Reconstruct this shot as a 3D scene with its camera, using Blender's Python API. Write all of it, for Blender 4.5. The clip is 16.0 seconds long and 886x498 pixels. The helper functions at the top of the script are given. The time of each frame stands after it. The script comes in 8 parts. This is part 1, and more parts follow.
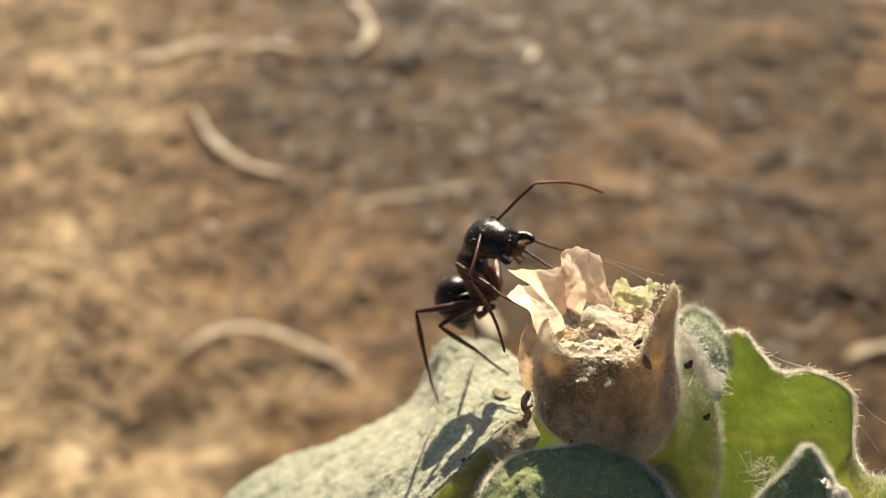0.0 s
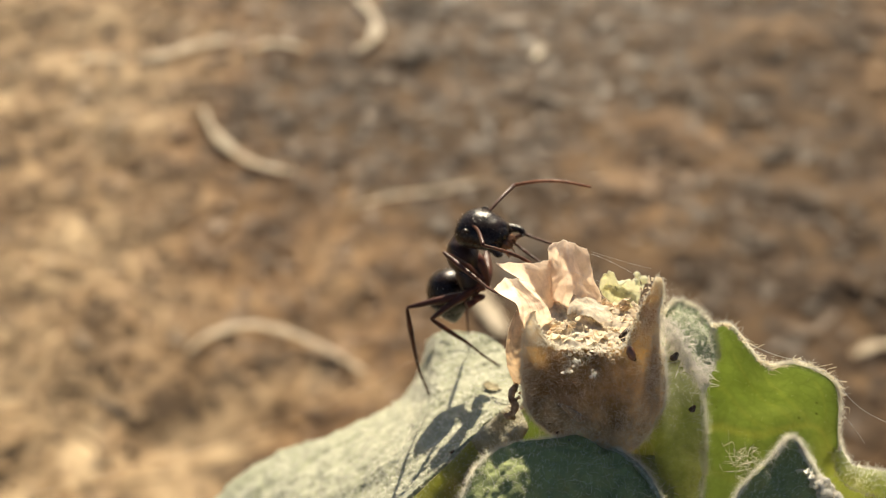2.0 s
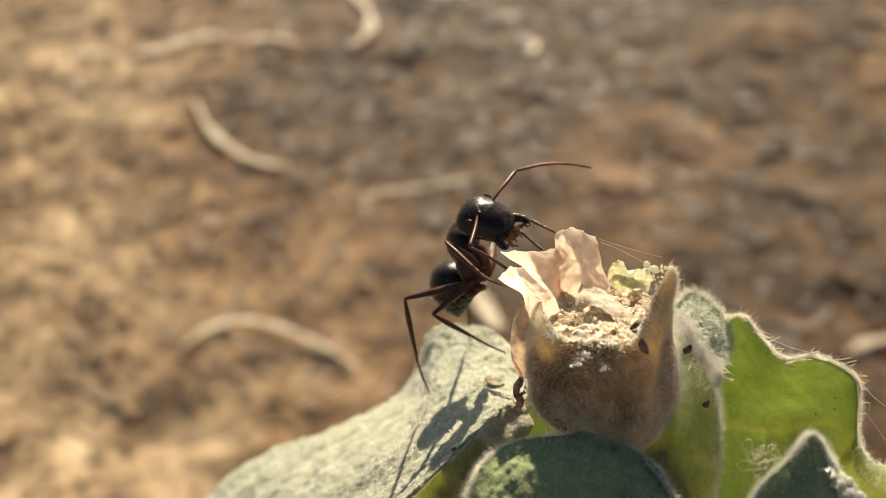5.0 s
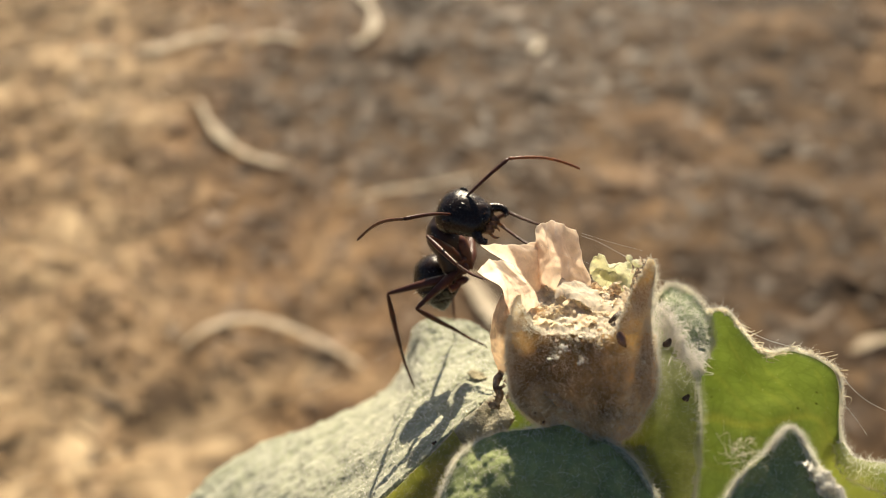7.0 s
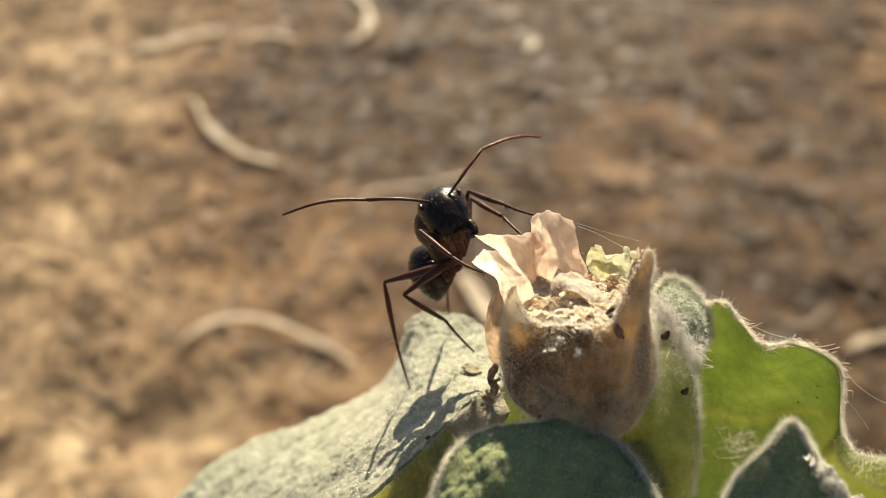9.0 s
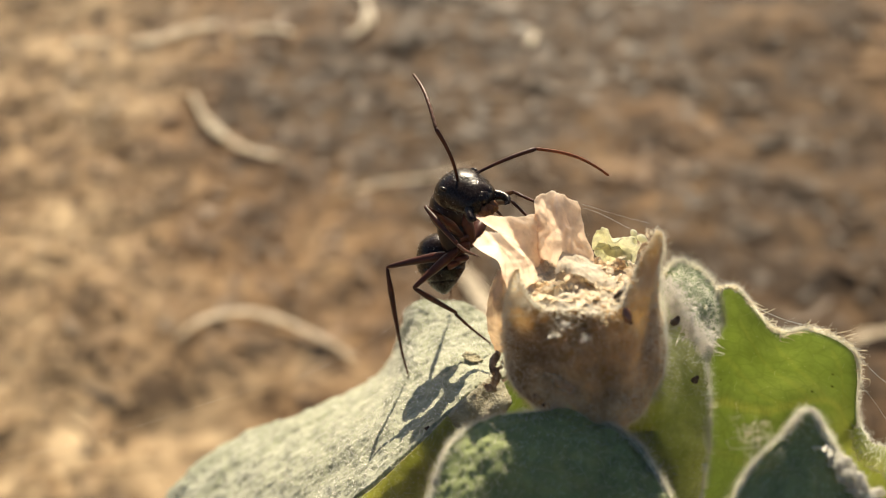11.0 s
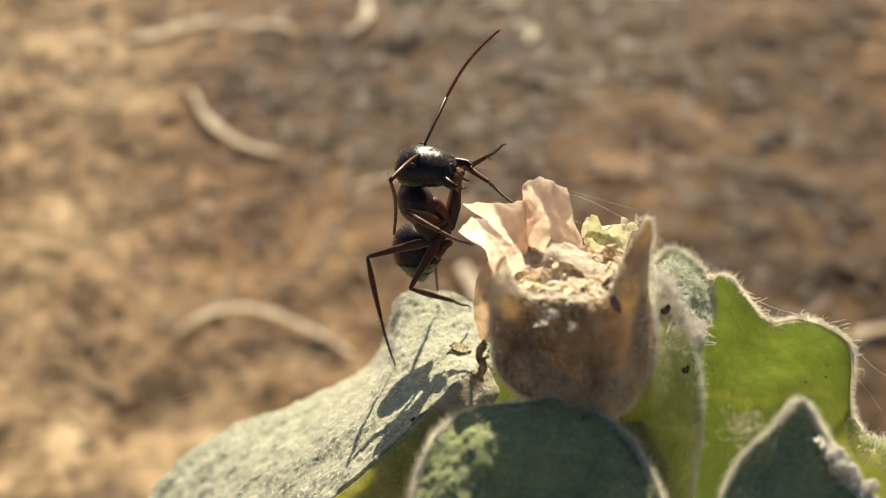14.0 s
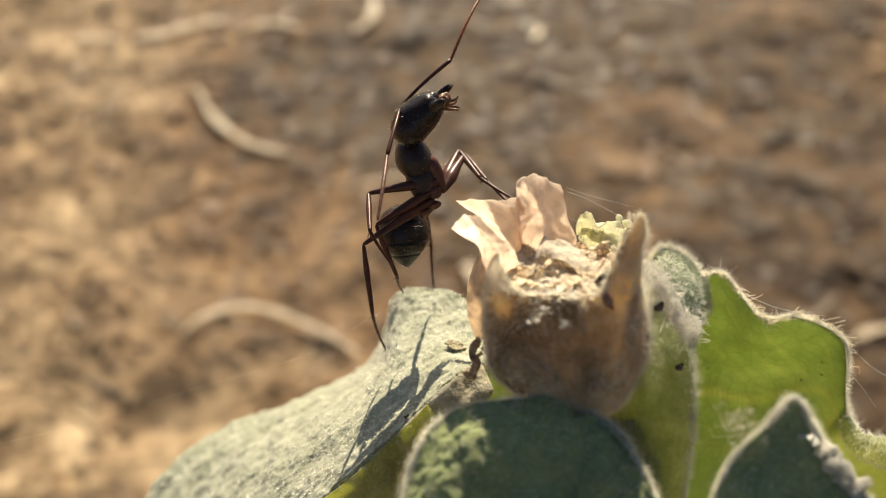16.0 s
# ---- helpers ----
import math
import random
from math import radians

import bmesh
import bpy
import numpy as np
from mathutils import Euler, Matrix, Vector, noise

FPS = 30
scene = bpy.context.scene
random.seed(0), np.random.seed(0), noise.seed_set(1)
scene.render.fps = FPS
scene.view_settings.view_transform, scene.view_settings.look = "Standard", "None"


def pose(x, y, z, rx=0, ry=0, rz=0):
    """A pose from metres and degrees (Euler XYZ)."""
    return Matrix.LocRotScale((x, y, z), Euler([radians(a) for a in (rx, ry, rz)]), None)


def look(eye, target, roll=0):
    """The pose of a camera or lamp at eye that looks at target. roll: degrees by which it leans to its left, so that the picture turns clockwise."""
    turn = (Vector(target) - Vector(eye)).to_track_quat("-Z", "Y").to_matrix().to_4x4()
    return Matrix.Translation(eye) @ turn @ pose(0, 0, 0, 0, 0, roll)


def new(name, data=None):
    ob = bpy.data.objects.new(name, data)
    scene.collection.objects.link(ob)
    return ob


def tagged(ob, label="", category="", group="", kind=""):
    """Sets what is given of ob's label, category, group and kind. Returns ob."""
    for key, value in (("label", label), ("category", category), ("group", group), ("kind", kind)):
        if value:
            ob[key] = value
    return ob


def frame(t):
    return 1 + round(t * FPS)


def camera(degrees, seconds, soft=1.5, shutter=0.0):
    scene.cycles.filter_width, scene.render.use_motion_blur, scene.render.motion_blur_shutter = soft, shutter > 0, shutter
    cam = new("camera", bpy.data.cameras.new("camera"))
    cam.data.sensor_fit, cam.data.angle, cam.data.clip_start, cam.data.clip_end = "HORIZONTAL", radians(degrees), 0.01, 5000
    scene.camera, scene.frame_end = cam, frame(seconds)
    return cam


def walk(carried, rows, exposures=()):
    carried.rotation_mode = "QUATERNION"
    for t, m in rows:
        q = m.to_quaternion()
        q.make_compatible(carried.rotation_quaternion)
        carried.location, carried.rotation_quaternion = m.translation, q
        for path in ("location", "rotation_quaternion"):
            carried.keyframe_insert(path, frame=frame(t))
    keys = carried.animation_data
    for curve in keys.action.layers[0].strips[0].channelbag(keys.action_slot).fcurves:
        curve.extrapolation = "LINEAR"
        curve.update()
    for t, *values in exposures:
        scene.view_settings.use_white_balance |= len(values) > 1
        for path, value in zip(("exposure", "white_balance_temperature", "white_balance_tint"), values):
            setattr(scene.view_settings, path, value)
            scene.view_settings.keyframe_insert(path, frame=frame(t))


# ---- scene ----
from mathutils import kdtree

cam = camera(43.3, 16.0, 0.8)
walk(cam, [
    (0, pose(0.000000, -0.000000, 0.800000, 50.000, 0.000, -0.000)),
    (0.5, pose(0.000655, 0.000378, 0.799835, 49.864, 0.340, 0.281)),
    (1, pose(-0.000065, 0.000772, 0.799091, 49.835, 0.091, 0.006)),
    (1.5, pose(0.000835, 0.000046, 0.799536, 49.867, 0.150, 0.196)),
    (2, pose(0.001458, -0.000847, 0.800264, 49.908, 0.326, 0.222)),
    (2.5, pose(0.001236, -0.000175, 0.799450, 49.901, 0.101, 0.018)),
    (3, pose(0.002058, -0.000196, 0.799251, 49.873, 0.332, 0.327)),
    (3.5, pose(0.001056, 0.001065, 0.798640, 49.698, 0.086, 0.106)),
    (4, pose(0.000545, 0.002030, 0.797274, 49.705, 0.132, 0.044)),
    (6.5, pose(0.002283, 0.001324, 0.797229, 49.697, 0.023, 0.042)),
    (7, pose(0.002648, 0.001636, 0.796810, 49.655, 0.168, 0.255)),
    (7.5, pose(0.002210, 0.002468, 0.795956, 49.619, 0.066, 0.061)),
    (8, pose(0.002721, 0.002680, 0.795524, 49.555, 0.307, 0.257)),
    (8.5, pose(0.002318, 0.002473, 0.795498, 49.584, 0.076, 0.045)),
    (9, pose(0.002768, 0.002542, 0.795280, 49.590, 0.005, 0.092)),
    (11.5, pose(0.002731, 0.004659, 0.792210, 49.323, -0.040, 0.080)),
    (12, pose(0.004078, 0.003918, 0.792874, 49.324, 0.216, 0.345)),
    (12.5, pose(0.004046, 0.004019, 0.792517, 49.310, -0.008, 0.091)),
    (13, pose(0.004287, 0.004054, 0.792405, 49.347, -0.017, 0.135)),
    (13.5, pose(0.004652, 0.004098, 0.792553, 49.277, 0.244, 0.418)),
    (14, pose(0.003663, 0.005223, 0.790992, 49.186, -0.069, 0.094)),
    (14.5, pose(0.003795, 0.006106, 0.789795, 49.116, 0.040, 0.238)),
    (15, pose(0.004061, 0.005891, 0.790353, 49.065, 0.111, 0.342)),
    (15.5, pose(0.004300, 0.005738, 0.790422, 49.119, 0.024, 0.223)),
    (16, pose(0.004536, 0.005267, 0.790767, 49.140, 0.137, 0.353)),
])
# a small-aperture close-up lens: the insect is sharp, the ground far behind it soft
cam.data.dof.use_dof = True
cam.data.dof.focus_distance = 0.0805
cam.data.dof.aperture_fstop = 33.0

# ---- world and sun ----
SUN_ELEVATION, SUN_AZIMUTH = radians(32), radians(5)  # azimuth from +y towards +x
world = bpy.data.worlds.new("sky")
scene.world = world
world.use_nodes = True
wn = world.node_tree.nodes
sky = wn.new("ShaderNodeTexSky")
sky.sky_type, sky.sun_disc = "NISHITA", False
sky.sun_elevation, sky.sun_rotation = SUN_ELEVATION, SUN_AZIMUTH
world.node_tree.links.new(sky.outputs[0], wn["Background"].inputs[0])
wn["Background"].inputs[1].default_value = 0.047
sun = new("sun", bpy.data.lights.new("sun", "SUN"))
sun.data.energy, sun.data.angle, sun.data.color = 5.0, radians(0.53), (1.0, 0.87, 0.65)
sun.matrix_world = look((math.sin(SUN_AZIMUTH) * 5, math.cos(SUN_AZIMUTH) * 5, 5 * math.tan(SUN_ELEVATION) + 0.5), (0, 0, 0.5))
scene.view_settings.exposure = 1.05


# ---- materials ----
def ramp(nt, fac, stops):
    r = nt.nodes.new("ShaderNodeValToRGB")
    e = r.color_ramp.elements
    while len(e) < len(stops):
        e.new(0.5)
    for k, (at, c) in zip(e, stops):
        k.position, k.color = at, (*c, 1)
    nt.links.new(fac, r.inputs[0])
    return r.outputs[0]


def noisy(nt, scale, detail=5.0, rough=0.6, distort=0.0, vec=None):
    n = nt.nodes.new("ShaderNodeTexNoise")
    n.inputs["Scale"].default_value, n.inputs["Detail"].default_value = scale, detail
    n.inputs["Roughness"].default_value, n.inputs["Distortion"].default_value = rough, distort
    if vec:
        nt.links.new(vec, n.inputs["Vector"])
    return n.outputs["Fac"]


def mixed(nt, fac, a, b, blend="MIX"):
    m = nt.nodes.new("ShaderNodeMix")
    m.data_type, m.blend_type = "RGBA", blend
    if isinstance(fac, (int, float)):
        m.inputs["Factor"].default_value = fac
    else:
        nt.links.new(fac, m.inputs["Factor"])
    for s, v in (("A", a), ("B", b)):
        if isinstance(v, tuple):
            m.inputs[s + "_Color" if s + "_Color" in m.inputs else (6 if s == "A" else 7)].default_value = (*v, 1)
        else:
            nt.links.new(v, m.inputs[6 if s == "A" else 7])
    return m.outputs[2]


def surface(name, stops, scale, rough=0.7, bump=0.3, fine=4.0, depth=0.0003, thin=0.0, through_tint=(1, 1, 1), speck=None, island=0.0, spec=0.3, coat=0.0, sheen=0.0, grainy=0.8):
    """A mottled surface: colours from a coarse noise, darker and lighter grain, a fine relief; thin: the share of light that passes through."""
    m = bpy.data.materials.new(name)
    m.use_nodes = True
    nt = m.node_tree
    p = nt.nodes["Principled BSDF"]
    co = nt.nodes.new("ShaderNodeTexCoord").outputs["Object"]
    big = noisy(nt, scale, 6, 0.62, 0.3, co)
    small = noisy(nt, scale * fine, 4, 0.7, 0.0, co)
    col = ramp(nt, big, stops)
    grain = ramp(nt, small, [(0.3, (0.62, 0.62, 0.62)), (0.7, (1.12, 1.12, 1.12))])
    col = mixed(nt, grainy, col, grain, "MULTIPLY")
    if speck:
        v = nt.nodes.new("ShaderNodeTexVoronoi")
        v.inputs["Scale"].default_value = speck[1]
        nt.links.new(co, v.inputs["Vector"])
        f = ramp(nt, v.outputs["Distance"], [(0.0, (1, 1, 1)), (speck[2], (0, 0, 0))])
        col = mixed(nt, f, col, speck[0])
    if island:
        g = nt.nodes.new("ShaderNodeNewGeometry")
        tone = ramp(nt, g.outputs["Random Per Island"], [(0.0, (1 - island, 1 - island, 1 - island)), (0.5, (1, 0.97, 0.9)), (1.0, (1 + island, 1 + island, 1 + island))])
        col = mixed(nt, 1.0, col, tone, "MULTIPLY")
    nt.links.new(col, p.inputs["Base Color"])
    rr = ramp(nt, small, [(0.2, (rough - 0.12,) * 3), (0.8, (min(1, rough + 0.12),) * 3)])
    nt.links.new(rr, p.inputs["Roughness"])
    p.inputs["Specular IOR Level"].default_value = spec
    p.inputs["Coat Weight"].default_value = coat
    p.inputs["Sheen Weight"].default_value = sheen
    if bump:
        b = nt.nodes.new("ShaderNodeBump")
        b.inputs["Strength"].default_value, b.inputs["Distance"].default_value = bump, depth
        h = nt.nodes.new("ShaderNodeMath")
        h.operation = "ADD"
        nt.links.new(big, h.inputs[0])
        nt.links.new(small, h.inputs[1])
        nt.links.new(h.outputs[0], b.inputs["Height"])
        nt.links.new(b.outputs[0], p.inputs["Normal"])
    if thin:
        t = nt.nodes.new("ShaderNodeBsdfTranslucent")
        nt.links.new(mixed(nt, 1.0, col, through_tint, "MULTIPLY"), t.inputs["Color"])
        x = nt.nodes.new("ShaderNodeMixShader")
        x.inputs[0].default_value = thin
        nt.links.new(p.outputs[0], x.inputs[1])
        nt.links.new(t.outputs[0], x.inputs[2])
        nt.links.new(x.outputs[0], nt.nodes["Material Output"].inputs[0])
    return m


M_SOIL = surface("dry_soil", [(0.37, (0.115, 0.078, 0.045)), (0.5, (0.415, 0.305, 0.19)), (0.62, (0.635, 0.497, 0.33))], 13, 0.9, 0.25, 4, 0.002)
M_LITTER = surface("dry_litter", [(0.3, (0.33, 0.228, 0.132)), (0.55, (0.5, 0.365, 0.228)), (0.75, (0.66, 0.515, 0.345))], 30, 0.6, 0.3, 6, 0.001, thin=0.25, island=0.38)
M_CLOD = surface("clod", [(0.3, (0.27, 0.18, 0.105)), (0.7, (0.44, 0.31, 0.19))], 40, 0.9, 0.5, 5, 0.002, island=0.35)


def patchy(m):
    """Bare grey-brown earth, with shade painted into its tone, on one side, bleached chaff on the other, with a ragged
    border between.
    """
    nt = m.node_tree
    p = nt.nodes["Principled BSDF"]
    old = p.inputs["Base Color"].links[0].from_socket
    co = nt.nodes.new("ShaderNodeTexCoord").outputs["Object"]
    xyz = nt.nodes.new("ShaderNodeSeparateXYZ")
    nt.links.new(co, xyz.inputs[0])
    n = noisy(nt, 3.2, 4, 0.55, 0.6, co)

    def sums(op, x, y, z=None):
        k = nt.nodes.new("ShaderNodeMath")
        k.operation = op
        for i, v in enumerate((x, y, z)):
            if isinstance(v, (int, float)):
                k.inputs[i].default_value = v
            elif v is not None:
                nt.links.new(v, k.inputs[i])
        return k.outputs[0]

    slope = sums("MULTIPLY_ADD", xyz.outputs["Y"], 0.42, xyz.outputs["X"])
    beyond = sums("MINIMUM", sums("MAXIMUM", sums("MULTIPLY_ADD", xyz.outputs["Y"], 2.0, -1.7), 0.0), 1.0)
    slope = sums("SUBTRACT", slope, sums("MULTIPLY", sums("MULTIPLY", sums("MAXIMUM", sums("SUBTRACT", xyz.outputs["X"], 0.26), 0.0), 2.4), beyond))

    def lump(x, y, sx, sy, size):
        """A patch that is darker or paler than its surroundings."""
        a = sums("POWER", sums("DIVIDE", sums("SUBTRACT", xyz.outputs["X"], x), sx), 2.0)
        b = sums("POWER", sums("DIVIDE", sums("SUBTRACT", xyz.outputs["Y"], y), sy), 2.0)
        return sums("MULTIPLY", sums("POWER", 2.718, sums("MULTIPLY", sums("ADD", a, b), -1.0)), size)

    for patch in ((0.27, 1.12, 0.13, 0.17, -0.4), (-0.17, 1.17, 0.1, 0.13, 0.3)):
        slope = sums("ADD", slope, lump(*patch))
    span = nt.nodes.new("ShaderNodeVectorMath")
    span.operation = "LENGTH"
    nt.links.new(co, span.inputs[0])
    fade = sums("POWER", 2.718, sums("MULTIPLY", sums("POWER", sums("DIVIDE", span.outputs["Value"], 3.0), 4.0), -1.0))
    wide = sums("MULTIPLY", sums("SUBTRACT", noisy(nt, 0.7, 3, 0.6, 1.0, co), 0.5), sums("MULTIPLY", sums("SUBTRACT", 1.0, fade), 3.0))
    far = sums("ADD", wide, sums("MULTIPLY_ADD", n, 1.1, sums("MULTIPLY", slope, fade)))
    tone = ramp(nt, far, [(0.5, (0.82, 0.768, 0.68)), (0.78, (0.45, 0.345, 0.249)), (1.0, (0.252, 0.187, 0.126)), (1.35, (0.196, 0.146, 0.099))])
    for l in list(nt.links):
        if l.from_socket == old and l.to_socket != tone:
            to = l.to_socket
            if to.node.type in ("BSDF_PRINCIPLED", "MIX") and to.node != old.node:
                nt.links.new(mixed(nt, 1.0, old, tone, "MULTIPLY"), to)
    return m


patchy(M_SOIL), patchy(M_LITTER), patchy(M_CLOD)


def veined(m):
    """Paler, yellower tissue along the veins of a leaf."""
    nt = m.node_tree
    at = nt.nodes.new("ShaderNodeAttribute")
    at.attribute_name = "vein"
    mix = [k for k in nt.nodes if k.type == "MIX" and any(l.to_node.type == "BSDF_PRINCIPLED" for l in k.outputs[2].links)][0]
    old = mix.outputs[2]
    ends = [l.to_socket for l in old.links]
    fac = ramp(nt, at.outputs["Fac"], [(0.15, (0, 0, 0)), (0.9, (0.34, 0.34, 0.34))])
    net = nt.nodes.new("ShaderNodeTexVoronoi")
    net.feature = "DISTANCE_TO_EDGE"
    net.inputs["Scale"].default_value = 820
    co = nt.nodes.new("ShaderNodeTexCoord").outputs["Object"]
    warp = nt.nodes.new("ShaderNodeVectorMath")
    warp.operation = "MULTIPLY_ADD"
    jitter = nt.nodes.new("ShaderNodeTexNoise")
    jitter.inputs["Scale"].default_value = 500
    nt.links.new(co, jitter.inputs["Vector"])
    nt.links.new(jitter.outputs["Color"], warp.inputs[0])
    warp.inputs[1].default_value = (0.001, 0.001, 0.001)
    nt.links.new(co, warp.inputs[2])
    nt.links.new(warp.outputs[0], net.inputs["Vector"])
    lines = ramp(nt, net.outputs["Distance"], [(0.0, (0.72, 0.74, 0.7)), (0.12, (1.03, 1.03, 1.03))])
    pale = mixed(nt, fac, mixed(nt, 0.3, old, lines, "MULTIPLY"), (0.6, 0.57, 0.22))
    for e in ends:
        nt.links.new(pale, e)
    return m


M_STRAWY = surface("dry_rim", [(0.3, (0.8, 0.7, 0.5)), (0.7, (0.95, 0.9, 0.76))], 400, 0.8, 0.3, 4, 0.0001, thin=0.6)
M_CHAFF = surface("bleached_chaff", [(0.3, (0.55, 0.42, 0.26)), (0.7, (0.74, 0.6, 0.41))], 60, 0.45, 0.2, 6, 0.001, thin=0.4)
M_STRAW = surface("pale_straw", [(0.35, (0.47, 0.36, 0.225)), (0.65, (0.73, 0.6, 0.425))], 40, 0.6, 0.3, 4, 0.001, thin=0.15)
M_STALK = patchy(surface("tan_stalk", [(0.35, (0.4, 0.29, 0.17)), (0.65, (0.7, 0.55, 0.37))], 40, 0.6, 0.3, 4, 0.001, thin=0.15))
M_LEAF_PALE = surface("felted_pale_leaf", [(0.3, (0.28, 0.295, 0.19)), (0.5, (0.43, 0.435, 0.31)), (0.72, (0.6, 0.595, 0.46))], 320, 0.85, 0.45, 5, 0.0005, thin=0.22, through_tint=(0.7, 0.9, 0.3), sheen=0.2)
M_LEAF_GREEN = surface("sunlit_green_leaf", [(0.3, (0.275, 0.345, 0.125)), (0.5, (0.33, 0.405, 0.16)), (0.72, (0.39, 0.455, 0.205))], 110, 0.7, 0.06, 9, 0.0001, thin=0.7, through_tint=(1.02, 0.98, 0.86), speck=((0.06, 0.05, 0.02), 620, 0.1), grainy=0.35)
M_LEAF_FOLD = surface("beige_leaf_underside", [(0.3, (0.36, 0.32, 0.2)), (0.5, (0.5, 0.45, 0.32)), (0.72, (0.64, 0.6, 0.46))], 240, 0.85, 0.9, 5, 0.0004, thin=0.25, through_tint=(0.9, 0.9, 0.5), sheen=0.2)
M_LEAF_DARK = surface("felted_dark_leaf", [(0.3, (0.205, 0.24, 0.095)), (0.55, (0.285, 0.325, 0.135)), (0.75, (0.38, 0.415, 0.19))], 130, 0.85, 0.7, 5, 0.0003, thin=0.18, through_tint=(0.8, 0.9, 0.4), sheen=0.12)
M_LOBE = surface("yellow_green_lobe", [(0.3, (0.4, 0.43, 0.18)), (0.5, (0.52, 0.54, 0.27)), (0.72, (0.64, 0.65, 0.38))], 150, 0.7, 0.4, 6, 0.0002, thin=0.75, through_tint=(1.0, 0.98, 0.62), speck=((0.1, 0.08, 0.03), 500, 0.07))
M_SEPAL = surface("woolly_sepal", [(0.3, (0.34, 0.43, 0.28)), (0.5, (0.47, 0.55, 0.38)), (0.72, (0.6, 0.67, 0.5))], 300, 0.85, 0.9, 5, 0.0004, thin=0.6, through_tint=(1.3, 1.35, 1.05), sheen=0.3)
M_STEM = surface("felted_stem", [(0.3, (0.38, 0.44, 0.2)), (0.6, (0.55, 0.6, 0.34)), (0.8, (0.68, 0.71, 0.47))], 200, 0.85, 0.5, 5, 0.0002, thin=0.76, through_tint=(1.15, 1.1, 0.78), sheen=0.7)
# Here and in sepal and stem, through_tint above 1 adds glow to passing light.
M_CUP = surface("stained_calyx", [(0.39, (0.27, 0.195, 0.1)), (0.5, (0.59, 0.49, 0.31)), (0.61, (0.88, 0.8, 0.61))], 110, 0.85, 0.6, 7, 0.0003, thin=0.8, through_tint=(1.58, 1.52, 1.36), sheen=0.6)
M_CORE = surface("dark_core", [(0.3, (0.16, 0.1, 0.055)), (0.7, (0.32, 0.21, 0.12))], 300, 0.9, 0.5, 5, 0.0002)
M_PETAL = surface("papery_petal", [(0.25, (0.93, 0.835, 0.75)), (0.5, (0.96, 0.895, 0.83)), (0.75, (0.97, 0.94, 0.89))], 200, 0.5, 0.3, 6, 0.0001, thin=0.84, through_tint=(1.04, 1.0, 0.945), grainy=0.5)
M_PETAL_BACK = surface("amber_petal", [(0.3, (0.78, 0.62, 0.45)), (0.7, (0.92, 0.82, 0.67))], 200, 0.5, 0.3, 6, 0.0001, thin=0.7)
M_CRUMB = surface("dry_crumbs", [(0.3, (0.76, 0.63, 0.46)), (0.48, (0.92, 0.84, 0.7)), (0.7, (0.97, 0.94, 0.86))], 400, 0.8, 0.35, 4, 0.0002, thin=0.6, through_tint=(1, 0.98, 0.93))
M_SHRED = surface("papery_shred", [(0.34, (0.58, 0.39, 0.22)), (0.46, (0.88, 0.76, 0.58)), (0.62, (0.95, 0.9, 0.8))], 420, 0.7, 0.2, 4, 0.0001, thin=0.5, island=0.12)
M_FLORET = surface("yellow_green_floret", [(0.3, (0.82, 0.8, 0.56)), (0.7, (0.95, 0.94, 0.81))], 300, 0.6, 0.4, 5, 0.0001, thin=0.6)
M_WOOL = surface("cream_wool", [(0.3, (0.72, 0.66, 0.5)), (0.7, (0.9, 0.85, 0.7))], 500, 0.8, 0.5, 4, 0.0001, thin=0.45)
M_HAIR = surface("pale_hair", [(0.3, (0.94, 0.92, 0.83)), (0.7, (0.98, 0.97, 0.92))], 100, 0.35, 0.0, thin=0.85)
M_DEBRIS = surface("dark_debris", [(0.3, (0.03, 0.02, 0.015)), (0.7, (0.13, 0.08, 0.05))], 700, 0.6, 0.5, 4, 0.0001)
M_HUSK = surface("brown_husk", [(0.36, (0.2, 0.12, 0.07)), (0.5, (0.6, 0.46, 0.32)), (0.66, (0.85, 0.76, 0.62))], 1100, 0.6, 0.6, 4, 0.0001, thin=0.6)
M_SEED = surface("brown_seed", [(0.3, (0.1, 0.04, 0.02)), (0.7, (0.24, 0.1, 0.05))], 600, 0.35, 0.4, 4, 0.0001, spec=0.6)
M_FLUFF = surface("white_fluff", [(0.3, (0.95, 0.92, 0.86)), (0.7, (0.99, 0.97, 0.93))], 600, 0.8, 0.0, thin=0.85)
M_SILK = surface("spider_silk", [(0.3, (0.8, 0.8, 0.78)), (0.7, (0.9, 0.9, 0.88))], 100, 0.25, 0.0, thin=0.3)
M_SCAB = surface("dry_scab", [(0.3, (0.24, 0.2, 0.11)), (0.7, (0.5, 0.45, 0.31))], 900, 0.9, 0.4, 3, 0.0002)
M_ANT = surface("black_chitin", [(0.3, (0.008, 0.005, 0.004)), (0.7, (0.026, 0.014, 0.01))], 900, 0.26, 0.5, 5, 0.00006, spec=0.24)
M_ANT_THORAX = surface("brown_black_chitin", [(0.3, (0.012, 0.006, 0.005)), (0.7, (0.034, 0.015, 0.011))], 700, 0.36, 0.3, 5, 0.00005, spec=0.28)
M_ANT_RED = surface("red_brown_chitin", [(0.3, (0.07, 0.016, 0.008)), (0.7, (0.17, 0.05, 0.024))], 900, 0.34, 0.25, 5, 0.00003, thin=0.2, spec=0.4)
M_ANT_LEG = surface("dark_brown_chitin", [(0.3, (0.034, 0.011, 0.008)), (0.7, (0.11, 0.034, 0.019))], 900, 0.36, 0.35, 5, 0.00003, thin=0.12, spec=0.26)
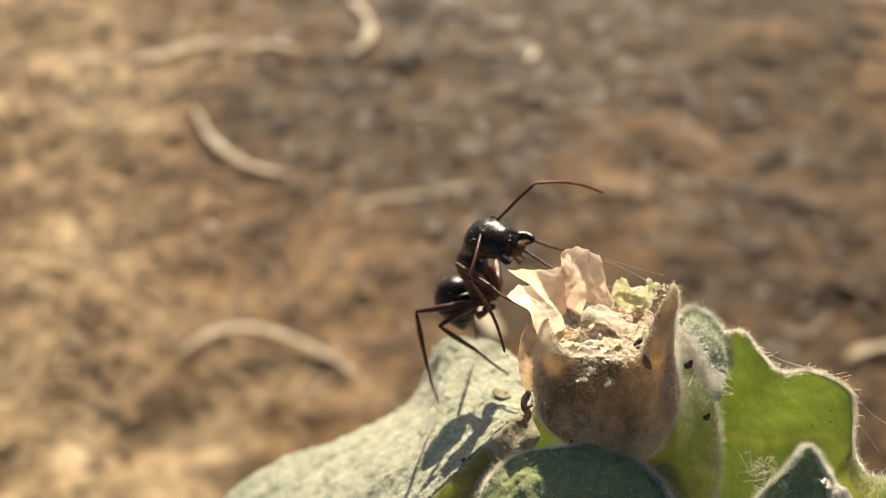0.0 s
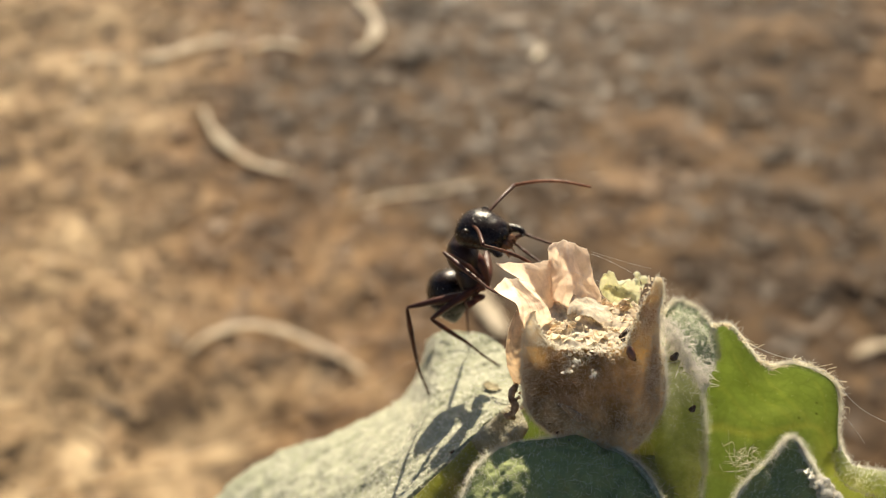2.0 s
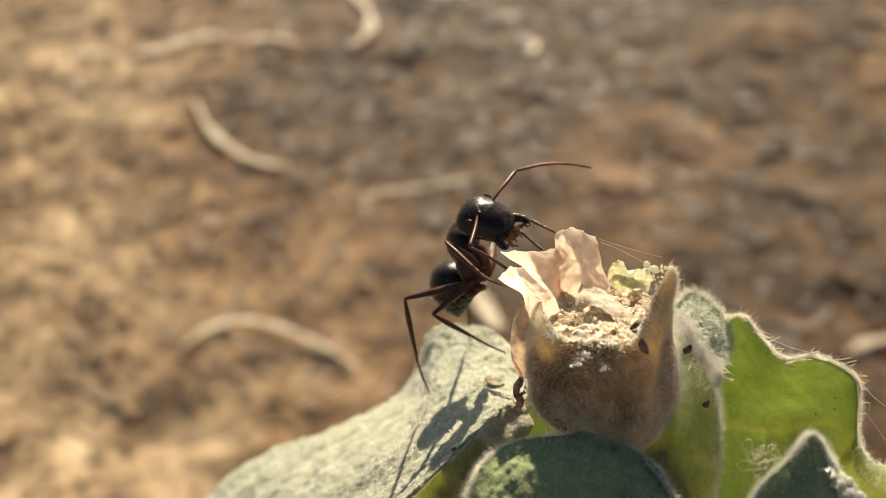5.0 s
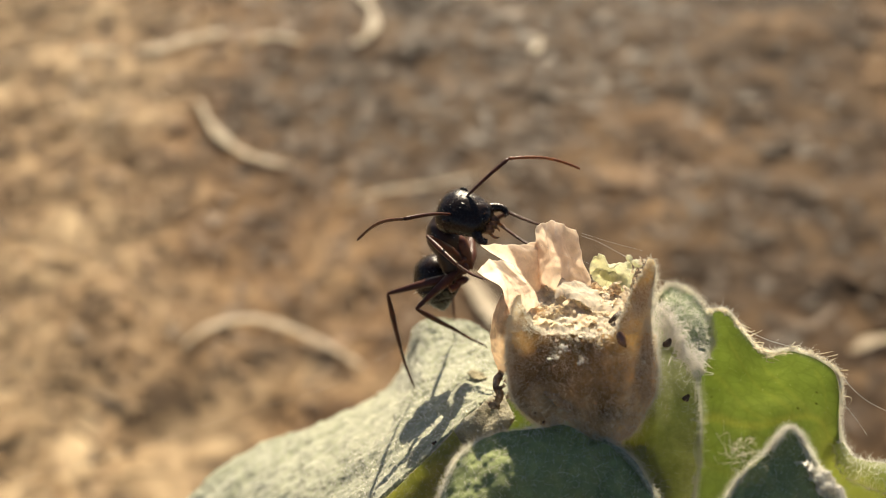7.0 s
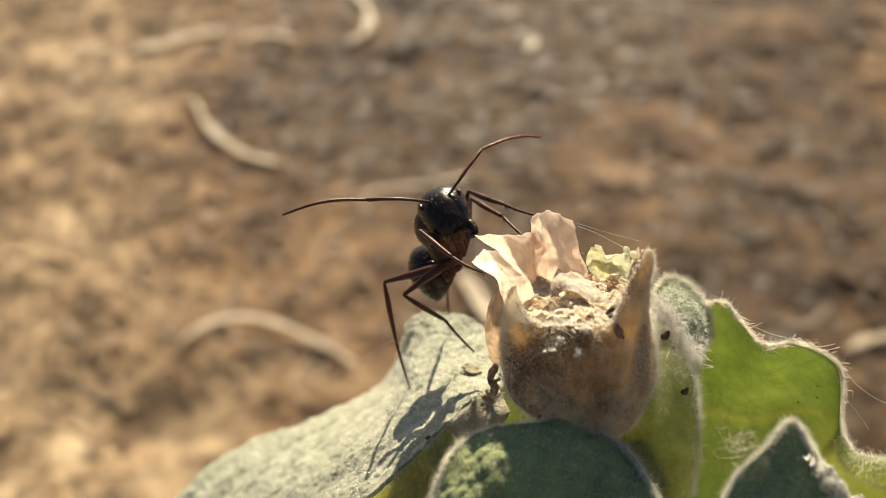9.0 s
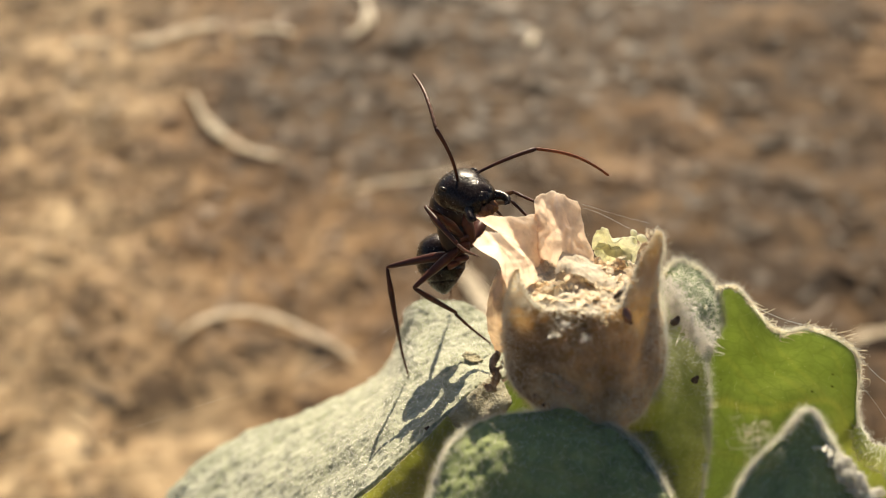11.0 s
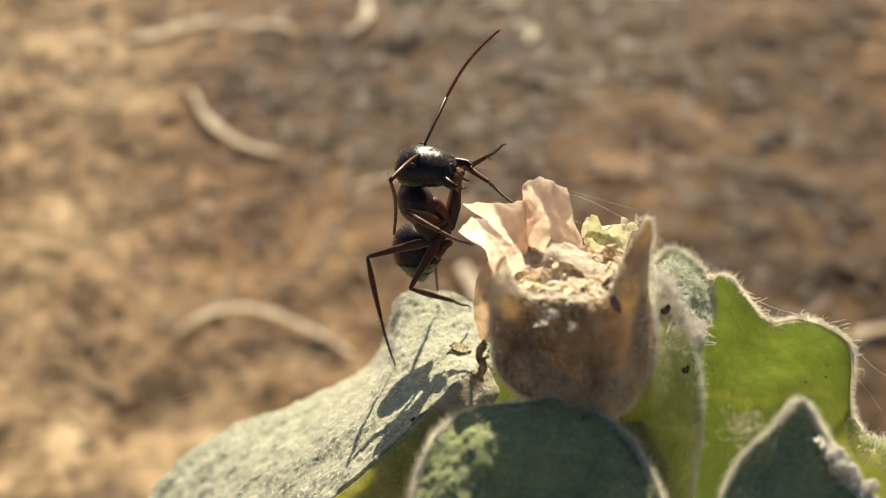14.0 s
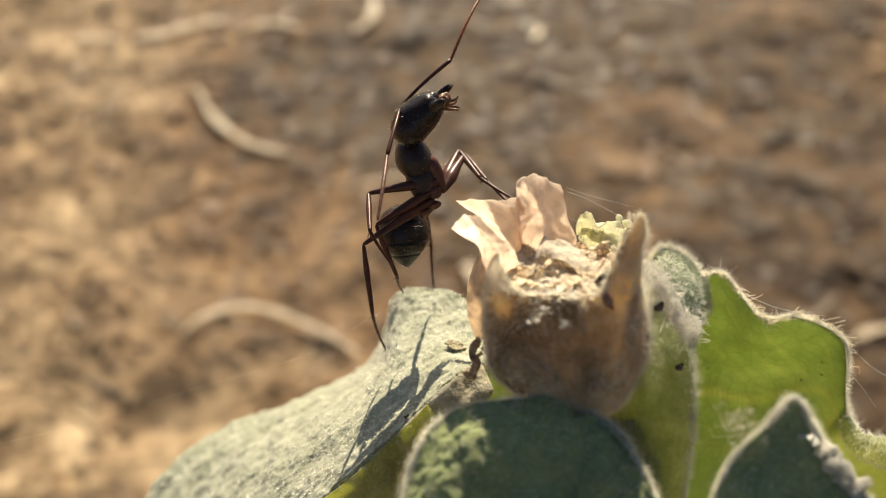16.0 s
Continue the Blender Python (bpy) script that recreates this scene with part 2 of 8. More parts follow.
# Backlight put into colour: bright far whip, and a shaded copy for the near.
M_ANT_WHIP = surface("russet_chitin", [(0.3, (0.19, 0.05, 0.018)), (0.7, (0.38, 0.12, 0.042))], 900, 0.38, 0.2, 5, 0.00003, thin=0.3, spec=0.4)
M_ANT_WHIP_SHADED = surface("shaded_whip_chitin", [(0.3, (0.07, 0.026, 0.014)), (0.7, (0.17, 0.066, 0.034))], 900, 0.42, 0.2, 5, 0.00003, thin=0.15, spec=0.3)
M_ANT_TIP = surface("amber_chitin", [(0.3, (0.15, 0.06, 0.03)), (0.7, (0.36, 0.18, 0.09))], 900, 0.4, 0.2, 5, 0.00003, thin=0.35)

veined(M_LEAF_GREEN)

# ---- building helpers; plant lengths are in millimetres ----
PLANT = pose(0.012, 0.05703, 0.74040, -40, 0, 0)  # the flower head's frame: x right, y away, z along its axis
HOME = {}


def thing(name, at, label, category, group=""):
    """A top-level Empty at a point of the plant's frame."""
    ob = new(name)
    ob.empty_display_size = 0.001
    ob.matrix_world = PLANT @ Matrix.Translation(Vector(at) * 0.001)
    HOME[ob.name] = Vector(at)
    return tagged(ob, label, category, group)


def part(name, bm, material, parent, label="", smooth=True, kind=""):
    """Links a bmesh, in millimetres of the plant's frame, as one mesh under a thing or a part."""
    at = HOME.get(parent.name, Vector((0, 0, 0)))
    bm.transform(Matrix.Scale(0.001, 4) @ Matrix.Translation(-at))
    me = bpy.data.meshes.new(name)
    bm.to_mesh(me)
    bm.free()
    me.materials.append(material)
    if smooth:
        me.shade_smooth()
    ob = new(name, me)
    ob.parent = parent
    HOME[ob.name] = at
    return tagged(ob, label, "", "", kind)


def spline(pts, n):
    """n points along a smooth curve through pts."""
    pts = [Vector(p) for p in pts]
    out = []
    for i in range(n):
        s = i / (n - 1) * (len(pts) - 1)
        k = min(int(s), len(pts) - 2)
        f = s - k
        a, b = pts[k], pts[k + 1]
        p = pts[k - 1] if k else a * 2 - b
        q = pts[k + 2] if k + 2 < len(pts) else b * 2 - a
        out.append(0.5 * (2 * a + (b - p) * f + (2 * p - 5 * a + 4 * b - q) * f * f + (3 * a - p - 3 * b + q) * f ** 3))
    return out


def skin(rows, closed=False):
    """A bmesh over rows of points."""
    bm = bmesh.new()
    vs = [[bm.verts.new(p) for p in r] for r in rows]
    for a, b in zip(vs, vs[1:]):
        n = len(a)
        for j in range(n if closed else n - 1):
            k = (j + 1) % n
            bm.faces.new((a[j], a[k], b[k], b[j]))
    return bm


def thicken(bm, t):
    bmesh.ops.recalc_face_normals(bm, faces=bm.faces)
    bmesh.ops.solidify(bm, geom=bm.faces[:], thickness=t)
    bmesh.ops.recalc_face_normals(bm, faces=bm.faces)
    return bm


def sheet(rows, t):
    """A thin skin with two faces over rows of points, safe on sharp folds."""
    bm = skin(rows)
    bm.normal_update()
    n, m = len(rows), len(rows[0])
    bm.verts.ensure_lookup_table()
    back = [[rows[i][j] - bm.verts[i * m + j].normal * t for j in range(m)] for i in range(n)]
    bm.free()
    loop = [list(r) + b[::-1] for r, b in zip(rows, back)]
    bm = skin(loop, True)
    bm.verts.ensure_lookup_table()
    for base, flip in ((0, False), ((n - 1) * 2 * m, True)):
        for j in range(m - 1):
            f = [bm.verts[base + k] for k in (j, j + 1, 2 * m - 2 - j, 2 * m - 1 - j)]
            bm.faces.new(f[::-1] if flip else f)
    bmesh.ops.recalc_face_normals(bm, faces=bm.faces)
    return bm


def loft(curves, nu, nv, rough=0.0, freq=0.3, crease=0.0, lines=6.0, seed=0.0, octaves=3, ridge=0.0, grain=0.0):
    """Rows of points across several edge curves, nu along, nv across, uneven by noise, with fine creases that run across from edge to edge."""
    edges = [spline(c, nu) for c in curves]
    rows = [spline([l[i] for l in edges], nv) for i in range(nu)]
    out = []
    for i in range(nu):
        row = []
        for j in range(nv):
            p = rows[i][j]
            a = rows[min(i + 1, nu - 1)][j] - rows[max(i - 1, 0)][j]
            b = rows[i][min(j + 1, nv - 1)] - rows[i][max(j - 1, 0)]
            n = a.cross(b)
            n = n.normalized() if n.length > 1e-9 else Vector((0, 0, 1))
            q = p * freq + Vector((seed, seed * 0.7, 0))
            d = rough * sum(noise.noise(q * 2.2 ** k) / 2 ** k for k in range(octaves))
            if crease:
                u = lines * i / nu
                d += crease * (noise.noise(Vector((u, 0.35 * j / nv + seed, 3.0))) + 0.5 * noise.noise(Vector((u * 2.7, 0.8 * j / nv, seed + 9.0))))
            if ridge:
                d += ridge * (0.5 - 2 * abs(noise.noise(p * 0.75 + Vector((0, seed, 2.0))))) + 0.4 * ridge * (0.5 - 2 * abs(noise.noise(p * 1.9 + Vector((seed, 1.0, 0)))))
            if grain:
                d += grain * (noise.noise(p * 1.7) + 0.7 * noise.noise(p * 3.1))
            row.append(p + n * d)
        out.append(row)
    return out


def tube(pts, radii, sides=8, n=0, cap=True):
    """A round rod along pts with radii."""
    if n:
        pts = spline(pts, n)
        m = len(radii) - 1
        radii = [radii[min(int(i / (n - 1) * m), m - 1)] * (1 - (i / (n - 1) * m - min(int(i / (n - 1) * m), m - 1))) + radii[min(int(i / (n - 1) * m), m - 1) + 1] * (i / (n - 1) * m - min(int(i / (n - 1) * m), m - 1)) for i in range(n)]
    pts = [Vector(p) for p in pts]
    rows, side = [], Vector((0.31, 0.17, 0.93))
    for i, p in enumerate(pts):
        d = (pts[min(i + 1, len(pts) - 1)] - pts[max(i - 1, 0)]).normalized()
        u = d.cross(side)
        if u.length < 1e-3:
            u = d.cross(Vector((1, 0, 0)))
        u.normalize()
        v = d.cross(u)
        rows.append([p + (u * math.cos(6.283185 * k / sides) + v * math.sin(6.283185 * k / sides)) * radii[i] for k in range(sides)])
    bm = skin(rows, True)
    if cap:
        bm.verts.ensure_lookup_table()
        bm.faces.new([bm.verts[k] for k in range(sides)][::-1])
        bm.faces.new([bm.verts[len(bm.verts) - sides + k] for k in range(sides)])
    bmesh.ops.recalc_face_normals(bm, faces=bm.faces)
    return bm


def blob(at, radii, rough=0.0, freq=1.0, detail=3, turn=(0, 0, 0), seed=0.0):
    """An uneven rounded lump."""
    bm = bmesh.new()
    bmesh.ops.create_icosphere(bm, subdivisions=detail, radius=1)
    m = pose(0, 0, 0, *turn).to_3x3()
    for v in bm.verts:
        d = 1 + rough * noise.noise(v.co * freq * 2 + Vector((seed, seed, seed))) * 1.5
        v.co = Vector(at) + m @ Vector((v.co.x * radii[0], v.co.y * radii[1], v.co.z * radii[2])) * d
    return bm


def join(bms):
    """Several bmeshes in one."""
    out = bmesh.new()
    for b in bms:
        me = bpy.data.meshes.new("scrap")
        b.to_mesh(me)
        b.free()
        out.from_mesh(me)
        bpy.data.meshes.remove(me)
    return out


def scraps(line, count, spread, small, large, seed):
    """Thin curled scraps strewn along a line."""
    rng = random.Random(seed)
    pts = spline(line, 120)
    bm = bmesh.new()
    for k in range(count):
        at = rng.choice(pts) + Vector((rng.gauss(0, spread), rng.gauss(0, spread), rng.gauss(0, spread)))
        m = pose(0, 0, 0, rng.uniform(0, 360), rng.uniform(0, 360), rng.uniform(0, 360))
        size, curl, twist = rng.uniform(small, large), rng.uniform(-0.9, 0.9), rng.uniform(-0.6, 0.6)
        grid = [[bm.verts.new(at + m @ Vector((u * size * rng.uniform(0.8, 1.2), v * size * rng.uniform(0.35, 0.75), size * (curl * u * u + twist * u * v)))) for v in (-1, 0, 1)] for u in (-1, -0.4, 0.4, 1)]
        for a, b in zip(grid, grid[1:]):
            for j in (0, 1):
                bm.faces.new((a[j], a[j + 1], b[j + 1], b[j]))
    return bm


def fuzz(parent, sources, count, length, width=0.022, lean=0.7, seed=1, name="fuzz", only=None):
    """Fine hairs that stand on the given mesh parts: bent three-sided spikes in one mesh."""
    rng = np.random.default_rng(seed)
    tri, nrm = [], []
    for ob in sources:
        me = ob.data
        me.calc_loop_triangles()
        co = np.array([v.co for v in me.vertices])
        ix = np.array([t.vertices for t in me.loop_triangles])
        tri.append(co[ix])
        nrm.append(np.array([t.normal for t in me.loop_triangles]))
    tri, nrm = np.concatenate(tri) * 1000, np.concatenate(nrm)
    area = np.linalg.norm(np.cross(tri[:, 1] - tri[:, 0], tri[:, 2] - tri[:, 0]), axis=1)
    if only is not None:
        area = area * np.array([only(c) for c in tri.mean(axis=1)])
    pick = rng.choice(len(tri), count, p=area / area.sum())
    w = rng.dirichlet((1, 1, 1), count)
    return hairs(parent, (tri[pick] * w[:, :, None]).sum(axis=1), nrm[pick], length, width, lean, rng, name)


def fringe(parent, rim, centre, count, length, width=0.01, lean=0.8, seed=1, spread=0.04, name="edge_fuzz"):
    """Hairs along the rim of a leaf that stand outwards, in its plane."""
    rng = np.random.default_rng(seed)
    home = HOME[(parent.parent or parent).name]
    line = np.array([tuple(q) for q in spline(rim, 400)])
    pick = rng.integers(0, 400, count)
    base = line[pick] - np.array(home) + rng.normal(0, spread, (count, 3))
    out = line[pick] - np.array(centre)
    run = np.gradient(line, axis=0)[pick]
    run /= np.linalg.norm(run, axis=1)[:, None]
    out -= run * (out * run).sum(axis=1)[:, None]
    out /= np.linalg.norm(out, axis=1)[:, None]
    return hairs(parent, base, out, length, width, lean, rng, name)


def hairs(parent, base, heading, length, width, lean, rng, name):
    """Bent three-sided spikes in one mesh, from their roots and headings."""
    count = len(base)
    d = heading + rng.normal(0, lean * 0.5, (count, 3))
    d /= np.linalg.norm(d, axis=1)[:, None]
    bend = rng.normal(0, lean * 0.5, (count, 3))
    L = (length * rng.uniform(0.35, 1.25, count))[:, None]
    u = np.cross(d, rng.normal(0, 1, (count, 3)))
    u /= np.linalg.norm(u, axis=1)[:, None]
    v = np.cross(d, u)
    verts = np.empty((count, 7, 3))
    mid, tip = base + d * L * 0.5, base + d * L * 0.95 + bend * L * 0.45
    for k in range(3):
        a = 2.0944 * k
        o = (u * math.cos(a) + v * math.sin(a)) * width
        verts[:, k], verts[:, 3 + k] = base + o, mid + o * 0.7
    verts[:, 6] = tip
    f = np.array([(0, 1, 4), (0, 4, 3), (1, 2, 5), (1, 5, 4), (2, 0, 3), (2, 3, 5), (3, 4, 6), (4, 5, 6), (5, 3, 6)])
    faces = (f[None] + (np.arange(count) * 7)[:, None, None]).reshape(-1, 3)
    me = bpy.data.meshes.new(name)
    me.from_pydata((verts.reshape(-1, 3) * 0.001).tolist(), [], faces.tolist())
    me.materials.append(M_HAIR)
    ob = new(name, me)
    ob.parent = parent
    return tagged(ob, "fine pale hairs", "", "", "stuff")


# ---- ground ----
def build_ground():
    fine_x = [x * 0.011 for x in range(-102, 103)]
    fine_y = [0.35 + y * 0.011 for y in range(0, 146)]
    xs = [-60, -20, -8, -4, -2.5, -1.6, -1.3] + fine_x + [1.3, 1.6, 2.5, 4, 8, 20, 60]
    ys = [-60, -20, -8, -4, -2, -1, -0.4, 0, 0.2] + fine_y + [2.1, 2.5, 3, 4, 6, 10, 20, 60]
    rows = []
    for y in ys:
        row = []
        for x in xs:
            h = ground_height(x, y) if abs(x) < 1.3 and 0.2 < y < 2.1 else 0
            row.append((x, y, h))
        rows.append(row)
    bm = skin(rows)
    bmesh.ops.recalc_face_normals(bm, faces=bm.faces)
    me = bpy.data.meshes.new("ground")
    bm.to_mesh(me)
    bm.free()
    me.materials.append(M_SOIL)
    me.shade_smooth()
    ob = tagged(new("ground", me), "dry brown earth strewn with straw and litter", "ground", "", "structure")
    if me.polygons[0].normal.z < 0:
        me.flip_normals()
    return ob


def ground_height(x, y):
    p = Vector((x, y, 0))
    return 0.006 * noise.noise(p * 4) + 0.0085 * noise.noise(p * 9.5 + Vector((3, 0, 0))) + 0.005 * noise.noise(p * 23)


def scatter(name, count, label, category, material, make, seed, keep):
    rng = random.Random(seed)
    verts, faces = [], []
    while count:
        x, y = rng.uniform(-1.0, 1.0), rng.uniform(0.38, 1.85)
        if rng.random() > keep(x, y):
            continue
        vs, fs = make(rng)
        k = len(verts)
        z = ground_height(x, y)
        verts += [(x + a, y + b, z + c) for a, b, c in vs]
        faces += [tuple(i + k for i in f) for f in fs]
        count -= 1
    me = bpy.data.meshes.new(name)
    me.from_pydata(verts, [], faces)
    me.materials.append(material)
    me.shade_smooth()
    return tagged(new(name, me), label, category, "", "stuff")


def flake(rng):
    """A curled scrap of a dry leaf."""
    k = 1.0 if rng.random() < 0.9 else 2.2
    L, W = k * rng.uniform(0.003, 0.011), k * rng.uniform(0.002, 0.0055)
    curl, bend = rng.uniform(0.05, 0.4), rng.uniform(-0.3, 0.3)
    m = pose(0, 0, rng.uniform(0.0005, 0.003), rng.uniform(-7, 7), rng.uniform(-7, 7), rng.uniform(0, 360))
    vs, fs = [], []
    for i in range(5):
        s = i / 4 * 2 - 1
        w = W * (1 - s * s * 0.75) * rng.uniform(0.8, 1.2)
        for j in range(4):
            q = j / 3 * 2 - 1
            vs.append(tuple(m @ Vector((s * L, q * w * math.cos(curl * q * 0.5) + bend * L * s * s, curl * w * q * q * 0.7 + bend * L * 0.4 * s * s))))
    for i in range(4):
        for j in range(3):
            a = i * 4 + j
            fs.append((a, a + 1, a + 5, a + 4))
    return vs, fs


def pebble(rng):
    """An uneven crumb of earth."""
    r = rng.uniform(0.001, 0.0034)
    vs, fs = [], []
    for i in range(5):
        a = math.pi * (i + 0.5) / 5
        for j in range(7):
            b = 6.283 * j / 7
            k = r * rng.uniform(0.75, 1.25)
            vs.append((k * math.sin(a) * math.cos(b), k * math.sin(a) * math.sin(b), k * math.cos(a) * 0.7))
    for i in range(4):
        for j in range(7):
            fs.append((i * 7 + j, i * 7 + (j + 1) % 7, (i + 1) * 7 + (j + 1) % 7, (i + 1) * 7 + j))
    fs += [tuple(range(7))[::-1], tuple(range(28, 35))]
    return vs, fs


def stalk(rng):
    """A thin broken grass stalk."""
    L, r = rng.uniform(0.012, 0.05), rng.uniform(0.0006, 0.0017)
    m = pose(0, 0, rng.uniform(0.001, 0.003), rng.uniform(-3, 3), rng.uniform(-3, 3), rng.uniform(0, 360))
    bend = rng.uniform(-0.25, 0.25)
    vs, fs = [], []
    for i in range(6):
        s = i / 5 * 2 - 1
        for j in range(4):
            b = 1.5708 * j
            vs.append(tuple(m @ Vector((s * L, r * math.cos(b) + bend * L * s * s, r * math.sin(b)))))
    for i in range(5):
        for j in range(4):
            fs.append((i * 4 + j, i * 4 + (j + 1) % 4, i * 4 + 4 + (j + 1) % 4, i * 4 + 4 + j))
    fs += [(3, 2, 1, 0), (20, 21, 22, 23)]
    return vs, fs


def chip(rng):
    """A small bleached chip of chaff, tilted so that the sun catches it."""
    L, W = rng.uniform(0.0015, 0.005), rng.uniform(0.001, 0.003)
    m = pose(0, 0, 0.003, rng.uniform(-45, 45), rng.uniform(-35, 35), rng.uniform(0, 360))
    bend = rng.uniform(-0.4, 0.4)
    vs = [tuple(m @ Vector((s * L, q * W * (1 - 0.4 * abs(s)), bend * L * s * s))) for s in (-1, 0, 1) for q in (-1, 1)]
    return vs, [(0, 1, 3, 2), (2, 3, 5, 4)]


build_ground()
scatter("leaf_litter", 9000, "curled tan scraps of dry leaves on earth", "litter", M_LITTER, flake, 3, lambda x, y: (0.95 if noise.noise(Vector((x * 3.1, y * 2.3, 4))) + 0.25 - 0.5 * x > 0 else 0.25) * (1.0 if noise.noise(Vector((x * 30, y * 24, 7))) > 0.02 else 0.22))
scatter("earth_crumbs", 1500, "grey-brown crumbs of dry earth", "earth", M_CLOD, pebble, 5, lambda x, y: 0.8)
scatter("grass_stalks", 900, "thin broken tan grass stalks on the ground", "straw", M_STALK, stalk, 8, lambda x, y: 0.9)


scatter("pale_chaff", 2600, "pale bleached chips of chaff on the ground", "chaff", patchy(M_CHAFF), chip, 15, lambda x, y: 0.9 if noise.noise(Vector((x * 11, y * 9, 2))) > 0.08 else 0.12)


def straw(pts, width):
    """A pale, flat, curved blade of dry grass lying on the litter; also drawn wide or short for pale patches and chips.
    """
    line = spline([(x, y, ground_height(x, y) + 0.006 + 0.15 * lift) for (x, y), lift in pts], 26)
    rows = []
    for i, p in enumerate(line):
        d = (line[min(i + 1, 25)] - line[max(i - 1, 0)]).normalized()
        s = Vector((-d.y, d.x, 0)).normalized()
        w = width * (0.35 + 0.65 * math.sin(math.pi * min(1, (i + 2) / 27)) ** 0.6)
        w *= 0.8 + 0.6 * noise.noise(Vector((i * 0.35, width * 900, p.x * 9)))
        rows.append([p + s * w * q + Vector((0, 0, 0.25 * w * abs(q))) for q in (-1, -0.5, 0, 0.5, 1)])
    bm = thicken(skin(rows), 0.0012)
    at = line[13]
    bm.transform(Matrix.Translation(-at))
    me = bpy.data.meshes.new("straw")
    bm.to_mesh(me)
    bm.free()
    me.materials.append(M_STRAW)
    me.shade_smooth()
    ob = new("straw", me)
    ob.location = at
    return tagged(ob, "pale bleached curved blade or chip on litter", "straw", "pale straws on the ground")


straw([((-0.516, 1.357), 0), ((-0.484, 1.353), 0.003), ((-0.448, 1.351), 0.002)], 0.0075)
straw([((-0.428, 1.348), 0.004), ((-0.396, 1.363), 0.012), ((-0.361, 1.388), 0.014), ((-0.316, 1.404), 0.004)], 0.0105)
straw([((-0.283, 1.369), 0), ((-0.248, 1.389), 0.003), ((-0.205, 1.385), 0)], 0.0058)
straw([((-0.128, 1.369), 0), ((-0.109, 1.401), 0.006), ((-0.105, 1.437), 0.01), ((-0.113, 1.474), 0.01), ((-0.137, 1.523), 0.004)], 0.0085)
straw([((-0.321, 1.228), 0), ((-0.296, 1.170), 0.006), ((-0.258, 1.122), 0.008), ((-0.220, 1.095), 0.006), ((-0.185, 1.085), 0)], 0.0055)
straw([((-0.260, 0.776), 0), ((-0.240, 0.799), 0.008), ((-0.203, 0.818), 0.014), ((-0.162, 0.809), 0.012), ((-0.120, 0.784), 0.006), ((-0.079, 0.754), 0)], 0.0045)
straw([((-0.123, 1.011), 0), ((-0.068, 1.035), 0.003), ((-0.009, 1.051), 0.003), ((0.044, 1.070), 0)], 0.0026)
# a pale patch of litter, drawn with a wide blade
straw([((0.022, 0.888), 0), ((0.038, 0.853), 0.004), ((0.056, 0.812), 0)], 0.011)
# a small pale chip, drawn as a short blade
straw([((0.118, 1.345), 0), ((0.126, 1.365), 0.004), ((0.129, 1.38), 0)], 0.0068)
straw([((0.401, 0.781), 0), ((0.431, 0.797), 0.004), ((0.464, 0.803), 0)], 0.006)


# ---- plant ----
def leaf_mesh(curves, nu, nv, thick, **kw):
    return thicken(skin(loft(curves, nu, nv, **kw)), thick)


LEAF_SPOT = []


